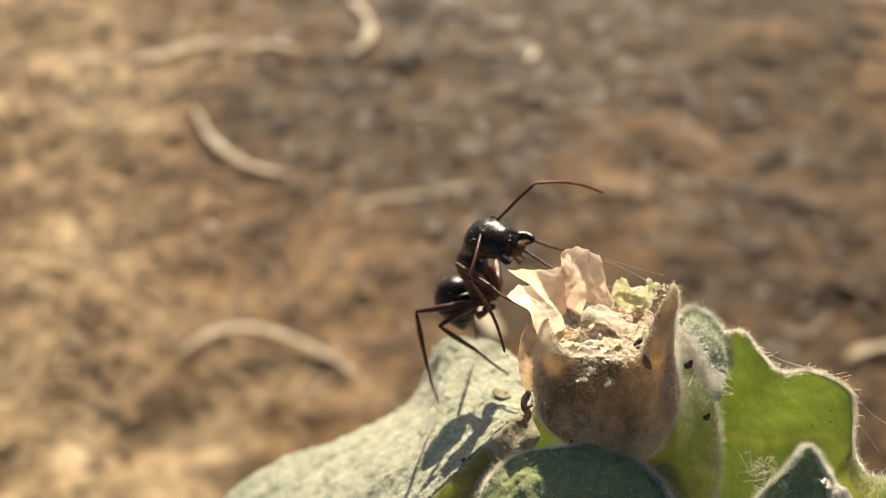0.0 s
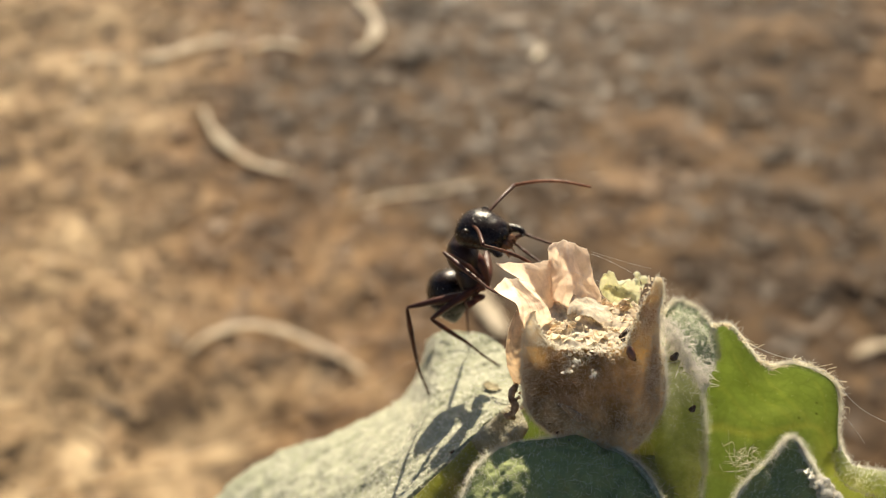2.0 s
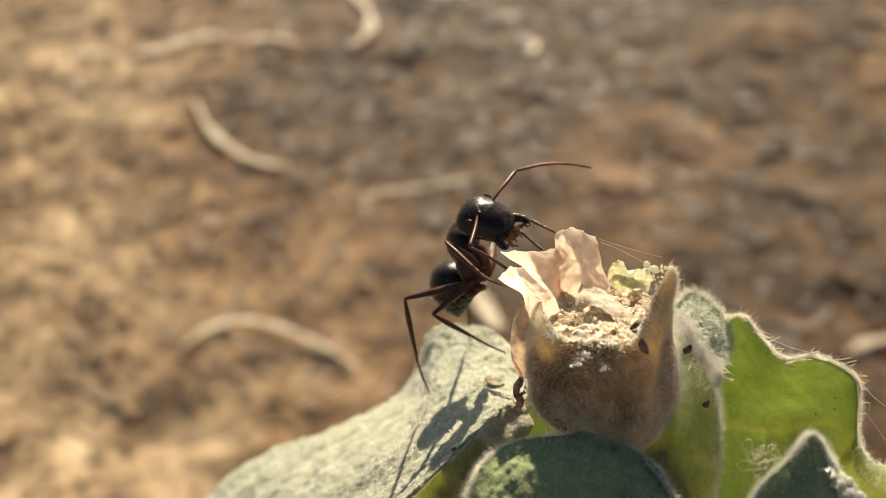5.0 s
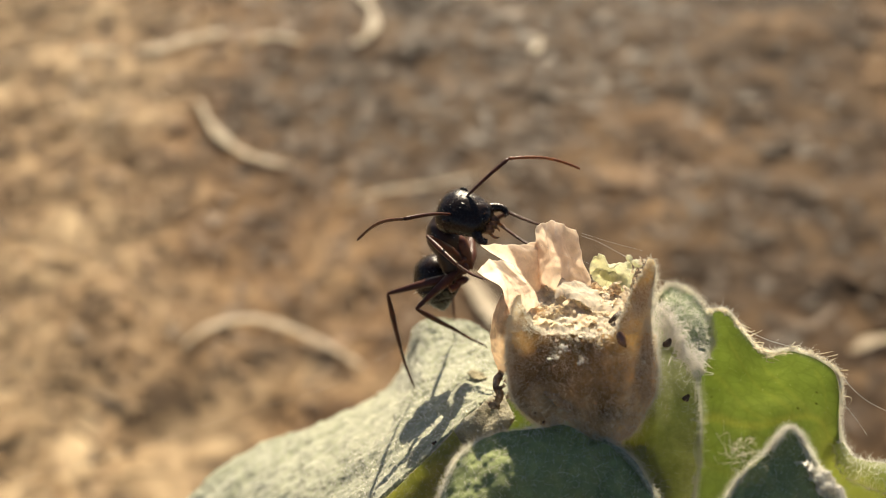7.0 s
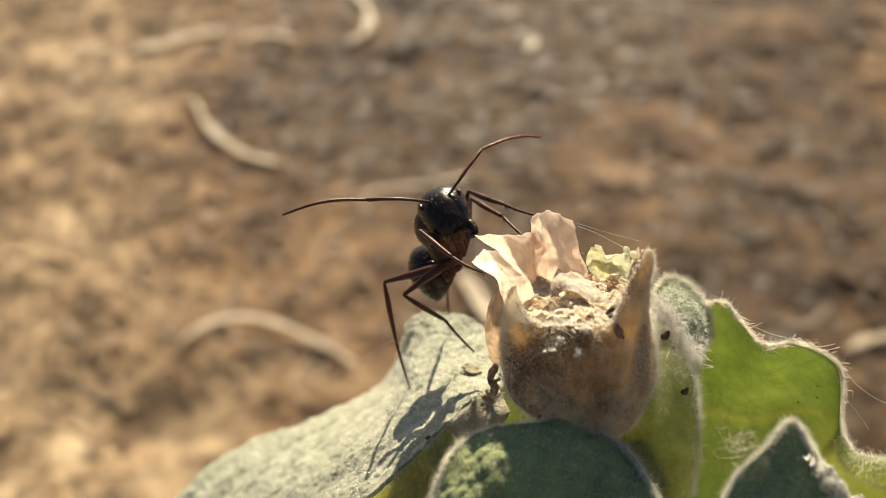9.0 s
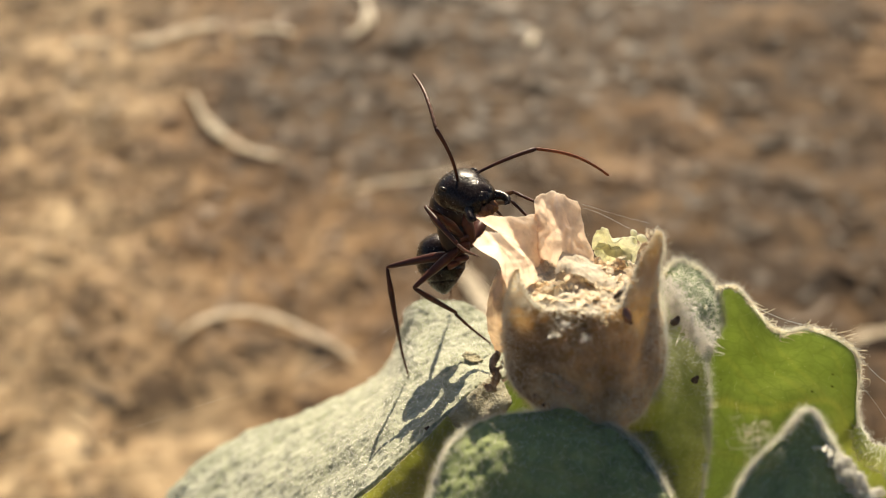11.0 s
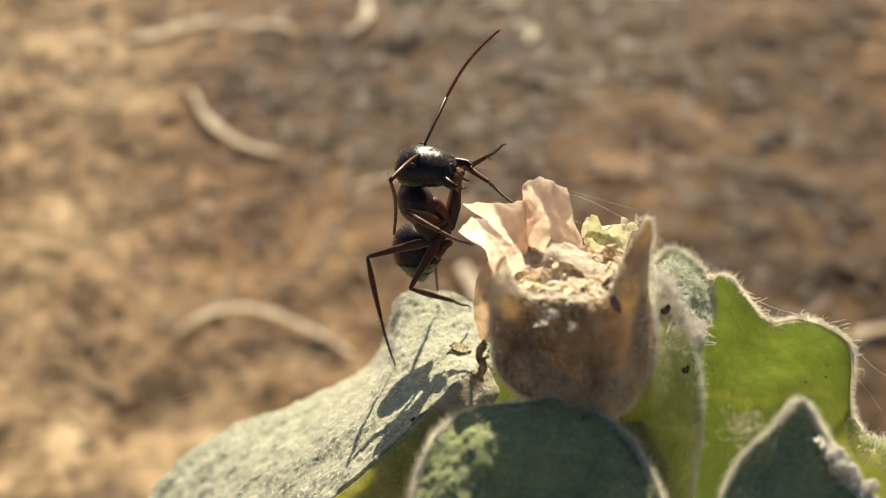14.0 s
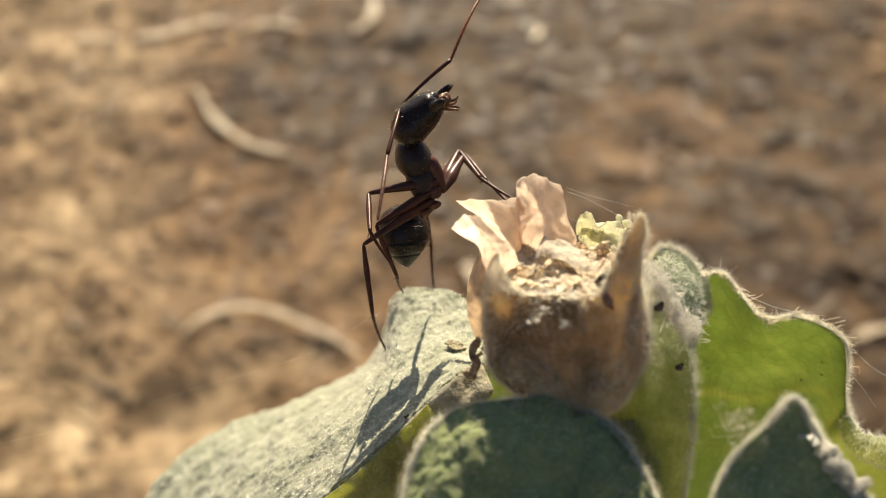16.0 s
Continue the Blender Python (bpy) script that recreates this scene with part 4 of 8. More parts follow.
def build_flower():
    """The dried flower: cup, teeth, crumbs and papery petals."""
    t = thing("dry_flower", (1.70, 1.00, -7.35), "dried brown downy flower cup with papery petals", "flower")
    cx, cy = 0.12, 0.1
    prof = [(-6.6, 0.9), (-6.35, 1.8), (-5.85, 2.75), (-5.1, 3.65), (-4.2, 4.4), (-3.1, 5.0), (-1.9, 5.25), (-0.7, 5.3), (0.2, 5.28), (0.75, 5.2)]

    RIGHT = math.radians(-46)

    def lip(a):
        """The rim's height at an angle; teeth to both sides, an uneven low lip between them."""
        def tooth(c, back, front, h):
            d = (a - c + math.pi) % (2 * math.pi) - math.pi
            return h * max(0.0, 1 - abs(d) / (front if d > 0 else back)) ** 1.1
        ragged = 0.32 * noise.noise(Vector((math.cos(a) * 2, math.sin(a) * 2, 1))) + 0.2 * noise.noise(Vector((math.cos(a) * 7, math.sin(a) * 7, 5))) + 0.1 * noise.noise(Vector((math.cos(a) * 19, math.sin(a) * 19, 3)))
        return 0.95 + 0.3 * math.sin(a) + 0.65 * max(0.0, -math.sin(a)) ** 2 + ragged + tooth(math.radians(198), 0.36, 0.58, 3.0) + tooth(RIGHT, 0.5, 0.46, 5.1) + tooth(math.radians(90), 0.5, 0.5, 1.0)

    rows = []
    line = spline([(r, 0, z) for z, r in prof], 72)
    n = 260
    for p in line:
        rows.append([(p.x, p.z)] * n)
    out = []
    for i, r in enumerate(rows):
        ring = []
        for j in range(n):
            a = 6.283185 * j / n
            rad, z = r[j]
            s = i / (len(rows) - 1)
            z += (lip(a) - 0.5) * max(0, (s - 0.55) / 0.45) ** 1.6
            rib = 1 + 0.025 * math.cos(5 * a + 0.6) + 0.09 * noise.noise(Vector((math.cos(a) * 1.5, math.sin(a) * 1.5, z * 0.25))) + 0.022 * noise.noise(Vector((math.cos(a) * 5, math.sin(a) * 5, z * 0.8))) + 0.008 * noise.noise(Vector((math.cos(a) * 14, math.sin(a) * 14, z * 2.4)))
            tall = max(0.0, z - 1.3)
            d = (a - RIGHT + math.pi) % (2 * math.pi) - math.pi
            keel = 0.16 * min(1.5, tall) * math.exp(-(d / 0.12) ** 2) if abs(d) < 0.6 else 0.0
            rad += keel - (0.06 * tall if abs(d) < 0.6 else 0.12 * tall)
            ring.append((cx + rad * rib * math.cos(a) + 0.35 * max(0, -4 - z) + (0.11 * tall if abs(d) < 0.6 else 0.0), cy + rad * rib * math.sin(a), z))
        out.append(ring)
    inner = [[(cx + (x - cx) * 0.93, cy + (y - cy) * 0.93, z + 0.06) for x, y, z in ring] for ring in out]
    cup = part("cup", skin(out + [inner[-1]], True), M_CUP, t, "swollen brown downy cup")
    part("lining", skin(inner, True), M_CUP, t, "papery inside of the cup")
    # Unseen core, added so that light does not pass the lower wall
    part("dark_core", blob((cx - 0.3, cy - 0.4, -3.1), (4.0, 4.0, 2.3), 0.14, 0.8, 5), M_CORE, t, "dark core inside the cup that stops light")
    fuzz(cup, [cup], 18000, 0.26, 0.0075, 1.5, 13)
    fuzz(cup, [cup], 12000, 0.4, 0.008, 1.4, 28, "down")
    fuzz(cup, [cup], 7000, 0.75, 0.0085, 1.5, 29, "long_down")
    fuzz(cup, [cup], 1800, 0.42, 0.013, 1.6, 15, "rim_fuzz", lambda c: 1.0 if c[2] > 6.6 else 0.0)
    fuzz(cup, [cup], 7000, 0.34, 0.009, 1.8, 17, "tooth_down", lambda c: 1.0 if c[2] > 8.9 else 0.0)
    # crumbled filling: a crumpled papery dome with larger curled flakes and small shreds on it
    rng = random.Random(12)
    dome = []

    def heap(r, a):
        """A slope that rises from the near lip towards the petals."""
        x, y = r * math.cos(a), r * math.sin(a)
        return 0.95 + 0.43 * min(y + 4.5, 7.2) - 0.2 * max(0.0, y - 2.7) - 0.02 * x * x

    for k in range(64):
        r = 4.8 * k / 63
        ring = []
        for j in range(150):
            a = 6.283185 * j / 150
            q = Vector((r * math.cos(a), r * math.sin(a), 0))
            h = heap(r, a) + 0.2
            for freq, size in ((0.45, 0.25), (1.1, 0.3), (2.4, 0.2), (5.0, 0.1)):
                h += size * (0.35 - 1.6 * abs(noise.noise(q * freq + Vector((freq, 4.0, 1.0)))))
            shift = 0.3 * noise.noise_vector(q * 1.3)
            ring.append((cx + q.x + shift.x * min(1, r), q.y + shift.y * min(1, r), h))
        dome.append(ring)
    part("filling", skin(dome + [[(x, y, z - 0.12) for x, y, z in ring] for ring in dome[::-1]], True), M_CRUMB, t, "pale crumpled papery filling")

    def flakes(count, small, large, reach, lift, n):
        """Crumpled, torn scraps of dry petal on the heap."""
        verts, faces = [], []
        for k in range(count):
            a, r = rng.uniform(0, 6.283), reach * math.sqrt(rng.random())
            m = Matrix.Translation((cx + r * math.cos(a), r * math.sin(a), lift + heap(r, a) + rng.uniform(-0.12, 0.12))) @ pose(0, 0, 0, rng.gauss(12, 22), rng.gauss(0, 26), rng.gauss(0, 50))
            L, W, c, tw = rng.uniform(small, large), rng.uniform(small, large) * 0.75, rng.uniform(-0.7, 0.5), rng.uniform(-0.4, 0.4)
            seed, first = rng.uniform(0, 90), len(verts)
            for u in range(n):
                x = 2 * u / (n - 1) - 1
                for v in range(n):
                    y = 2 * v / (n - 1) - 1
                    w = W * (1 - 0.35 * abs(x)) * (1 + 0.3 * noise.noise(Vector((x * 2.5, y * 2, seed))) + 0.18 * noise.noise(Vector((x * 7, y * 2, seed))))
                    q = Vector((x, y, seed))
                    fold = 0.75 * (0.25 - abs(noise.noise(q * 1.3))) + 0.38 * (0.25 - abs(noise.noise(q * 2.9))) + 0.16 * (0.25 - abs(noise.noise(q * 6.5)))
                    z = 0.5 * c * L * x * x + 0.6 * c * W * y * y + tw * L * x * y + 0.8 * L * fold
                    verts.append(tuple(m @ Vector((x * L * (1 + 0.2 * noise.noise(Vector((y * 4, x, seed + 5)))), y * w, z))))
            for u in range(n - 1):
                for v in range(n - 1):
                    q = first + u * n + v
                    faces.append((q, q + 1, q + n + 1, q + n))
        me = bpy.data.meshes.new("scrap")
        me.from_pydata(verts, [], faces)
        bm = bmesh.new()
        bm.from_mesh(me)
        bpy.data.meshes.remove(me)
        return bm

    part("chaff_filling", join([flakes(36, 0.5, 1.05, 4.0, 0.35, 20), flakes(60, 0.25, 0.5, 4.5, 0.35, 12), flakes(90, 0.05, 0.16, 4.7, 0.4, 4)]), M_SHRED, t, "curled papery scraps and shreds", kind="stuff")
    edge = [(cx + 5.15 * math.cos(a), cy + 5.1 * math.sin(a), 0.15 + lip(a)) for a in (3.95, 4.2, 4.45, 4.7, 4.95, 5.2, 5.45)]
    part("lip_fringe", scraps(edge, 300, 0.2, 0.04, 0.18, 36), M_SHRED, t, "pale crumbled fringe on the lip")
    # papery petals
    def leant(p):
        """Petals lean back more the higher they rise, along the line from which they were drawn."""
        x, y, z = p
        far = 1 + 0.45 * max(0.0, z - 3) / (82 + y)
        return ((x + 12) * far - 12, (y + 82) * far - 82, (z - 9) * far + 9)

    def petal(k, *edges):
        if k < 2:
            edges = [[leant(p) for p in row] for row in edges]
        rows4 = crumple(loft(list(edges), 110, 70, 0.25, 0.3, 0.0, 4.0, seed=30 + k * 5, octaves=2), 30 + k * 5, 0.35 if k == 3 else 1.0)
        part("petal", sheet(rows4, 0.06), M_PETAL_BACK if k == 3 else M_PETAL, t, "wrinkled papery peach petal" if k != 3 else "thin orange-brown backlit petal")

    petal(0, [(-2.81, 2.00, 2.88), (-1.18, 1.50, 2.70), (0.80, 2.00, 3.00)], [(-3.51, 1.40, 5.66), (-1.58, -0.00, 5.72), (0.87, 1.60, 4.81)], [(-3.47, 0.60, 7.79), (-1.94, -1.20, 7.81), (0.24, 0.80, 6.53)], [(-3.45, -0.00, 8.71), (-2.04, -1.40, 9.20), (-0.15, 0.40, 8.54)])
    petal(1, [(-4.3, 1.4, 2.8), (-3.1, 1.6, 2.9), (-1.11, 2.0, 3.09)], [(-4.45, 1.2, 4.5), (-3.3, 0.8, 5.1), (-1.59, 1.6, 5.66)], [(-5.2, 0.8, 6.1), (-4.0, -0.1, 6.5), (-2.29, 1.0, 6.94)], [(-7.25, 0.2, 7.25), (-5.2, -0.7, 7.45), (-2.92, 0.8, 7.85)])
    petal(2, [(-5.1, 0.8, 2.2), (-4.3, 0.2, 2.1), (-2.99, 0.4, 2.37)], [(-5.35, 0.1, 3.5), (-4.7, -1.0, 3.9), (-3.26, -0.2, 3.86)], [(-5.9, -0.5, 4.6), (-5.3, -1.7, 5.0), (-4.0, -0.8, 5.0)], [(-7.35, -0.7, 5.6), (-6.45, -2.3, 6.15), (-4.9, -1.8, 5.85)])
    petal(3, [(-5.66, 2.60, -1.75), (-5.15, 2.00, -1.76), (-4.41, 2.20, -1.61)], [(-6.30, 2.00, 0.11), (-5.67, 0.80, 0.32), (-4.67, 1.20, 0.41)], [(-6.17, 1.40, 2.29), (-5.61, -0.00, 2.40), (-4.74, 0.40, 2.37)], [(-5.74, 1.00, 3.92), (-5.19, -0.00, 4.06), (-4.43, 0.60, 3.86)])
    slope = loft([[(2.9, 2.2, 3.1), (1.2, 2.1, 4.1), (-0.2, 2.2, 5.1), (-1.0, 2.0, 5.3)], [(2.8, 0.8, 3.0), (0.9, 0.7, 3.7), (-0.6, 0.7, 4.5), (-1.5, 0.8, 4.8)], [(2.7, -0.5, 2.9), (0.6, -0.9, 3.3), (-0.9, -0.8, 3.8), (-1.9, -0.5, 4.0)]], 130, 70, 0.2, 0.4, 0.0, 4.0, 55, 2)
    part("crumbled_sheet", sheet(crumple(slope, 57, 0.35, 0.6, 0.4), 0.06), M_CRUMB, t, "pale crumbling sheet over the filling")
    return t


def build_floret():
    t = thing("floret", (3.02, 9.00, 3.52), "small pale yellow-green withered floret", "floret")
    rows = crumple(loft([[(3.11, 9.00, 3.52), (2.40, 8.60, 4.23), (1.72, 8.00, 4.94)], [(3.47, 7.60, 4.51), (2.63, 7.20, 5.34), (1.79, 7.00, 5.89)], [(4.31, 7.00, 4.8), (3.24, 6.00, 5.5), (1.87, 6.40, 5.75)]], 60, 40, 0.2, 0.6, 0.05, 5, 41, 2), 41, 0.9, 0.45)
    part("bract", sheet(rows, 0.1), M_FLORET, t)
    rows = crumple(loft([[(3.48, 9.00, 3.06), (4.18, 8.80, 3.25), (4.70, 8.60, 3.72)], [(3.37, 7.80, 4.27), (4.02, 7.40, 4.52), (4.66, 7.40, 4.88)], [(3.11, 6.80, 5.54), (3.86, 6.00, 5.93), (4.65, 6.40, 5.82)]], 40, 30, 0.2, 0.6, 0.05, 5, 47, 2), 47, 0.4, 0.3)
    part("bract", sheet(rows, 0.1), M_FLORET, t)
    rows = crumple(loft([[(1.5, 7.4, 5.2), (2.7, 7.0, 4.9), (4.3, 7.0, 4.0)], [(1.45, 6.2, 6.1), (2.7, 5.6, 5.9), (4.35, 5.9, 5.0)], [(1.55, 5.4, 6.1), (2.9, 4.5, 5.9), (4.5, 5.0, 5.4)]], 60, 40, 0.2, 0.6, 0.05, 5, 53, 2), 53, 0.9, 0.5)
    part("bract", sheet(rows, 0.1), M_FLORET, t)
    part("anther", blob((4.75, 8.6, 6.35), (0.24, 0.22, 0.3), 0.15, 1.2, 3, (0, -30, 0)), M_FLORET, t, "rounded yellow anther")
    part("anther", blob((5.49, 9.40, 5.95), (0.42, 0.36, 0.3), 0.15, 1.2, 3, (0, 20, 0)), M_FLORET, t, "rounded yellow anther")
    part("filament", tube([(3.85, 8.50, 3.55), (4.86, 9.00, 4.67), (5.40, 9.40, 5.71)], [0.16, 0.12, 0.1], 6, 10), M_FLORET, t)
    return t


def build_debris():
    """Husks, seeds and specks that cling to the plant."""
    h = thing("dry_husk", (-5.91, 1.50, -4.06), "dark curled dry husk clinging to the flower", "husk")
    part("curl", tube([(-5.55, 2.00, -1.75), (-5.85, 1.60, -2.2), (-5.98, 1.20, -2.75), (-5.7, 1.00, -3.2), (-5.72, 1.10, -3.7), (-6.2, 1.40, -4.1), (-6.45, 1.5, -3.95)], [0.12, 0.3, 0.22, 0.3, 0.16, 0.28, 0.1], 9, 36), M_HUSK, h)
    part("knob", blob((-6.1, 1.40, -4.1), (0.4, 0.28, 0.22), 0.6, 1.6, 3, (0, 15, 0)), M_HUSK, h)
    part("knob", blob((-5.62, 2.00, -2.0), (0.22, 0.22, 0.3), 0.5, 1.4, 3, seed=4), M_HUSK, h)
    part("frayed_edge", scraps([(-5.6, 1.7, -1.8), (-5.9, 1.1, -2.8), (-5.8, 1.0, -3.5), (-6.4, 1.3, -4.1)], 26, 0.14, 0.08, 0.24, 51), M_HUSK, h, "torn papery edge")
    s = thing("seed", (2.04, -5.20, 1.26), "shiny brown oval seed caught on the flower's rim", "seed")
    part("kernel", blob((2.00, -5.20, 1.26), (0.3, 0.28, 0.52), 0.1, 1, 3, (0, -20, 0)), M_SEED, s)
    s = thing("chaff", (1.85, -3.40, 2.51), "dark twisted chaff on the flower's rim", "chaff")
    part("flake", tube([(1.45, -3.40, 2.20), (1.81, -3.60, 2.53), (2.20, -3.20, 2.90)], [0.1, 0.22, 0.12], 6, 10), M_DEBRIS, s)
    for at, r, lab in (((5.93, -0.40, 0.49), 0.28, "tiny black speck on white wool"), ((7.32, -0.10, -3.40), 0.24, "tiny dark brown seed on the felted stalk"), ((-10.45, 4.7, -7.45), 0.16, "tiny black speck on the pale leaf"),
                       ((-3.55, -3.6, -3.9), 0.07, "tiny dark grain on the flower cup"), ((-3.0, -3.7, -4.5), 0.09, "tiny dark grain on the flower cup"), ((-2.2, -3.9, -5.0), 0.06, "tiny dark grain on the flower cup"), ((1.6, -4.2, 2.1), 0.15, "dark crumb on the flower's rim"), ((2.3, -4.9, 0.75), 0.1, "dark crumb on the flower's rim")):
        s = thing("speck", at, lab, "speck")
        part("grain", join([blob(at, (r, r * 0.7, r * 0.9), 0.4, 1.5, 2, seed=r * 9), blob(Vector(at) + Vector((r * 0.7, 0, r * 0.8)), (r * 0.5, r * 0.5, r * 0.6), 0.4, 1.5, 2)]), M_DEBRIS, s)
    spot = LEAF_SPOT[0]
    s = thing("leaf_scab", spot, "rough round brown scab on the pale leaf", "scab")
    rng = random.Random(2)
    crust = []
    up = LEAF_SPOT[1]
    across = Vector((1, 0, 0)) - up * up.x
    across.normalize()
    along = up.cross(across)
    for k in range(240):
        a, r = rng.uniform(0, 6.283), rng.triangular(0.0, 1.0, 0.7)
        d = across * (0.8 * r * math.cos(a)) + along * (1.35 * r * math.sin(a)) + up * (0.3 + 0.08 * r)
        b = rng.uniform(0.05, 0.13)
        crust.append(blob(spot + d, (b, b * 1.1, b * 0.6), 0.7, 1.5, 2, seed=k))
    part("crust", join(crust), M_SCAB, s)
    c = thing("curled_husk", (-12.46, 5.09, -11.88), "tiny dark curled husk on the green lobe", "husk")
    ring = [Vector((-12.46, 5.09, -11.88)) + Vector((0.42 * math.cos(0.7 * k) * (1 - 0.05 * k), -0.03 * k, 0.5 * math.sin(0.7 * k) * (1 - 0.05 * k))) for k in range(9)]
    part("curl", tube(ring, [0.07, 0.11, 0.12, 0.1, 0.09, 0.08, 0.07, 0.05, 0.03], 6, 30), M_HUSK, c)
    for at, n in (((-1.84, -5.70, 0.66), 14), ((-0.66, -5.80, -0.14), 10), ((-2.48, -5.60, 0.06), 6)):
        s = thing("fluff", at, "small tuft of white fluff on the flower cup", "fluff")
        tuft = []
        tuft += [blob(Vector(at) + Vector((rng.gauss(0, 0.16), 0.05, rng.gauss(0, 0.12))), (rng.uniform(0.06, 0.16), 0.06, rng.uniform(0.05, 0.12)), 0.6, 2.0, 2, seed=k + n) for k in range(n // 2)]
        for k in range(n * 2):
            a = Vector(at) + Vector((rng.gauss(0, 0.18), rng.gauss(0, 0.04), rng.gauss(0, 0.13)))
            tuft.append(tube([a, a + Vector((rng.gauss(0, 0.12), -0.06, rng.gauss(0, 0.12))), a + Vector((rng.gauss(0, 0.22), rng.gauss(0, 0.06), rng.gauss(0, 0.2)))], [0.007, 0.011, 0.004], 4, 6))
        part("tuft", join(tuft), M_FLUFF, s)


def silk(pts, r):
    t = thing("silk_thread", pts[0], "fine glinting spider silk thread on the plant", "silk", "silk threads")
    part("strand", tube(pts, [r] * len(pts), 4, 30), M_SILK, t)


build_left_leaf()
build_right_leaf()
build_low_leaf()
build_front_leaf()
build_small_leaf()
build_bud()
build_stem()
build_flower()
build_floret()
build_debris()
silk([(0.38, 3.50, 8.09), (1.60, 3.00, 7.62), (3.38, 1.00, 6.52), (4.24, -2.00, 5.80)], 0.008)
silk([(-3.0, -1.6, 7.4), (-1.2, -1.9, 6.7), (0.6, -1.6, 6.0), (2.2, -1.0, 5.2)], 0.005)
silk([(-2.2, -1.7, 6.4), (-0.3, -2.0, 5.6), (1.0, -2.2, 4.6)], 0.004)
silk([(0.2, 2.5, 8.3), (2.4, 2.0, 7.6), (4.6, 1.5, 7.0)], 0.005)
silk([(11.94, 4.60, 1.50), (14.23, 3.50, 0.39), (16.49, 2.50, -0.16)], 0.014)
silk([(19.01, 2.60, -1.67), (19.73, 2.00, -2.87), (20.61, 1.00, -3.77), (21.88, -0.00, -4.45)], 0.01)
silk([(19.24, 3.00, -3.87), (20.32, 3.00, -5.16), (21.22, 3.00, -6.45)], 0.009)
silk([(-13.42, 22.00, -1.48), (-19.29, 18.00, -4.72), (-26.62, 13.00, -6.58), (-33.83, 8.00, -8.50), (-43.16, 3.00, -10.32)], 0.0025)


# ---- ant ----
def rings(sections, n=24, bump=0.0, seed=0.0):
    """A rounded body along x from sections (x, half width, half height, centre height)."""
    line = spline([(x, w, h) for x, w, h, c in sections], 34)
    mids = spline([(x, 0, c) for x, w, h, c in sections], 34)
    rows = []
    for p, q in zip(line, mids):
        ring = []
        for k in range(n):
            a = 6.283185 * k / n
            v = Vector((p.x, max(p.y, 0.01) * math.cos(a), q.z + max(p.z, 0.01) * math.sin(a)))
            ring.append(v * (1 + bump * noise.noise(v * 1.3 + Vector((seed, 0, 0)))))
        rows.append(ring)
    bm = skin(rows, True)
    bm.verts.ensure_lookup_table()
    bm.faces.new([bm.verts[k] for k in range(n)][::-1])
    bm.faces.new([bm.verts[len(bm.verts) - n + k] for k in range(n)])
    bmesh.ops.recalc_face_normals(bm, faces=bm.faces)
    return bm


def limb(name, length, r0, r1, r2, material, parent, bow=0.0, beads=0, label=""):
    """A leg or feeler segment along x, thickest a third of the way, with beads for many joints."""
    n = 44 if beads else 18
    pts, rad = [], []
    for i in range(n + 1):
        s = i / n
        pts.append((s * length, 0, bow * math.sin(math.pi * s)))
        r = r0 + (r1 - r0) * s / 0.35 if s < 0.35 else r1 + (r2 - r1) * (s - 0.35) / 0.65
        if beads:
            r *= 0.86 + 0.2 * abs(math.sin(math.pi * beads * s))
        rad.append(r)
    rad[0] *= 0.8
    rad[-1] *= 0.75
    bms = [tube(pts, rad, 10)]
    end = Vector(pts[-1])
    if name == "shin":
        bms += [tube([end, end + Vector((0.25, y, -0.45))], [0.06, 0.012], 5) for y in (0.12, -0.12)]
        bms += [tube([(length * k, 0, -0.15), (length * k + 0.15, 0, -0.38)], [0.025, 0.005], 4) for k in (0.45, 0.6, 0.72, 0.84)]
    if name == "foot":
        bms += [tube([end, end + Vector((0.22, y, -0.02)), end + Vector((0.32, y * 1.4, -0.18))], [0.05, 0.04, 0.01], 5) for y in (0.1, -0.1)]
    return part(name, join(bms), material, parent, label)


ANT = tagged(new("ant"), "large black ant with red-brown legs on dry flower", "ant")
ANT.empty_display_size = 0.001
# body
THORAX = part("thorax", join([
    rings([(3.1, 0.3, 0.3, 0.1), (2.8, 0.62, 0.6, 0.1), (2.3, 1.1, 1.05, 0.12), (1.5, 1.36, 1.34, 0.1), (0.75, 1.32, 1.34, 0.06), (0.15, 1.1, 1.14, 0.0), (-0.05, 1.0, 1.05, 0.0)], 28, 0.03),
    rings([(0.1, 0.97, 1.02, -0.02), (-0.2, 1.02, 1.12, 0.0), (-0.8, 0.96, 1.1, -0.02), (-1.5, 0.76, 0.94, -0.05), (-2.0, 0.52, 0.68, -0.1), (-2.25, 0.2, 0.25, -0.15)], 24, 0.04, 3.0)]), M_ANT_THORAX, ANT, "dark brown humped thorax")
for y in (0.48, -0.45):
    part("coxa", tube([(1.1, y, -0.5), (0.5, y, -0.85), (-0.3, y * 0.9, -1.1), (-1.2, y * 0.75, -1.22), (-1.85, y * 0.65, -1.25)], [0.4, 0.66, 0.6, 0.42, 0.25], 12, 22), M_ANT_RED, THORAX, "long red-brown hip joint")
for x, y, r in ((-0.95, -0.62, 0.46), (-1.5, -0.62, 0.44), (-1.8, -0.58, 0.42), (-1.8, 0.55, 0.42)):
    part("coxa", blob((x, y, -0.55), (r * 0.8, r * 0.75, r * 1.15), 0.06, 1, 3), M_ANT_RED, THORAX, "red-brown hip joint")
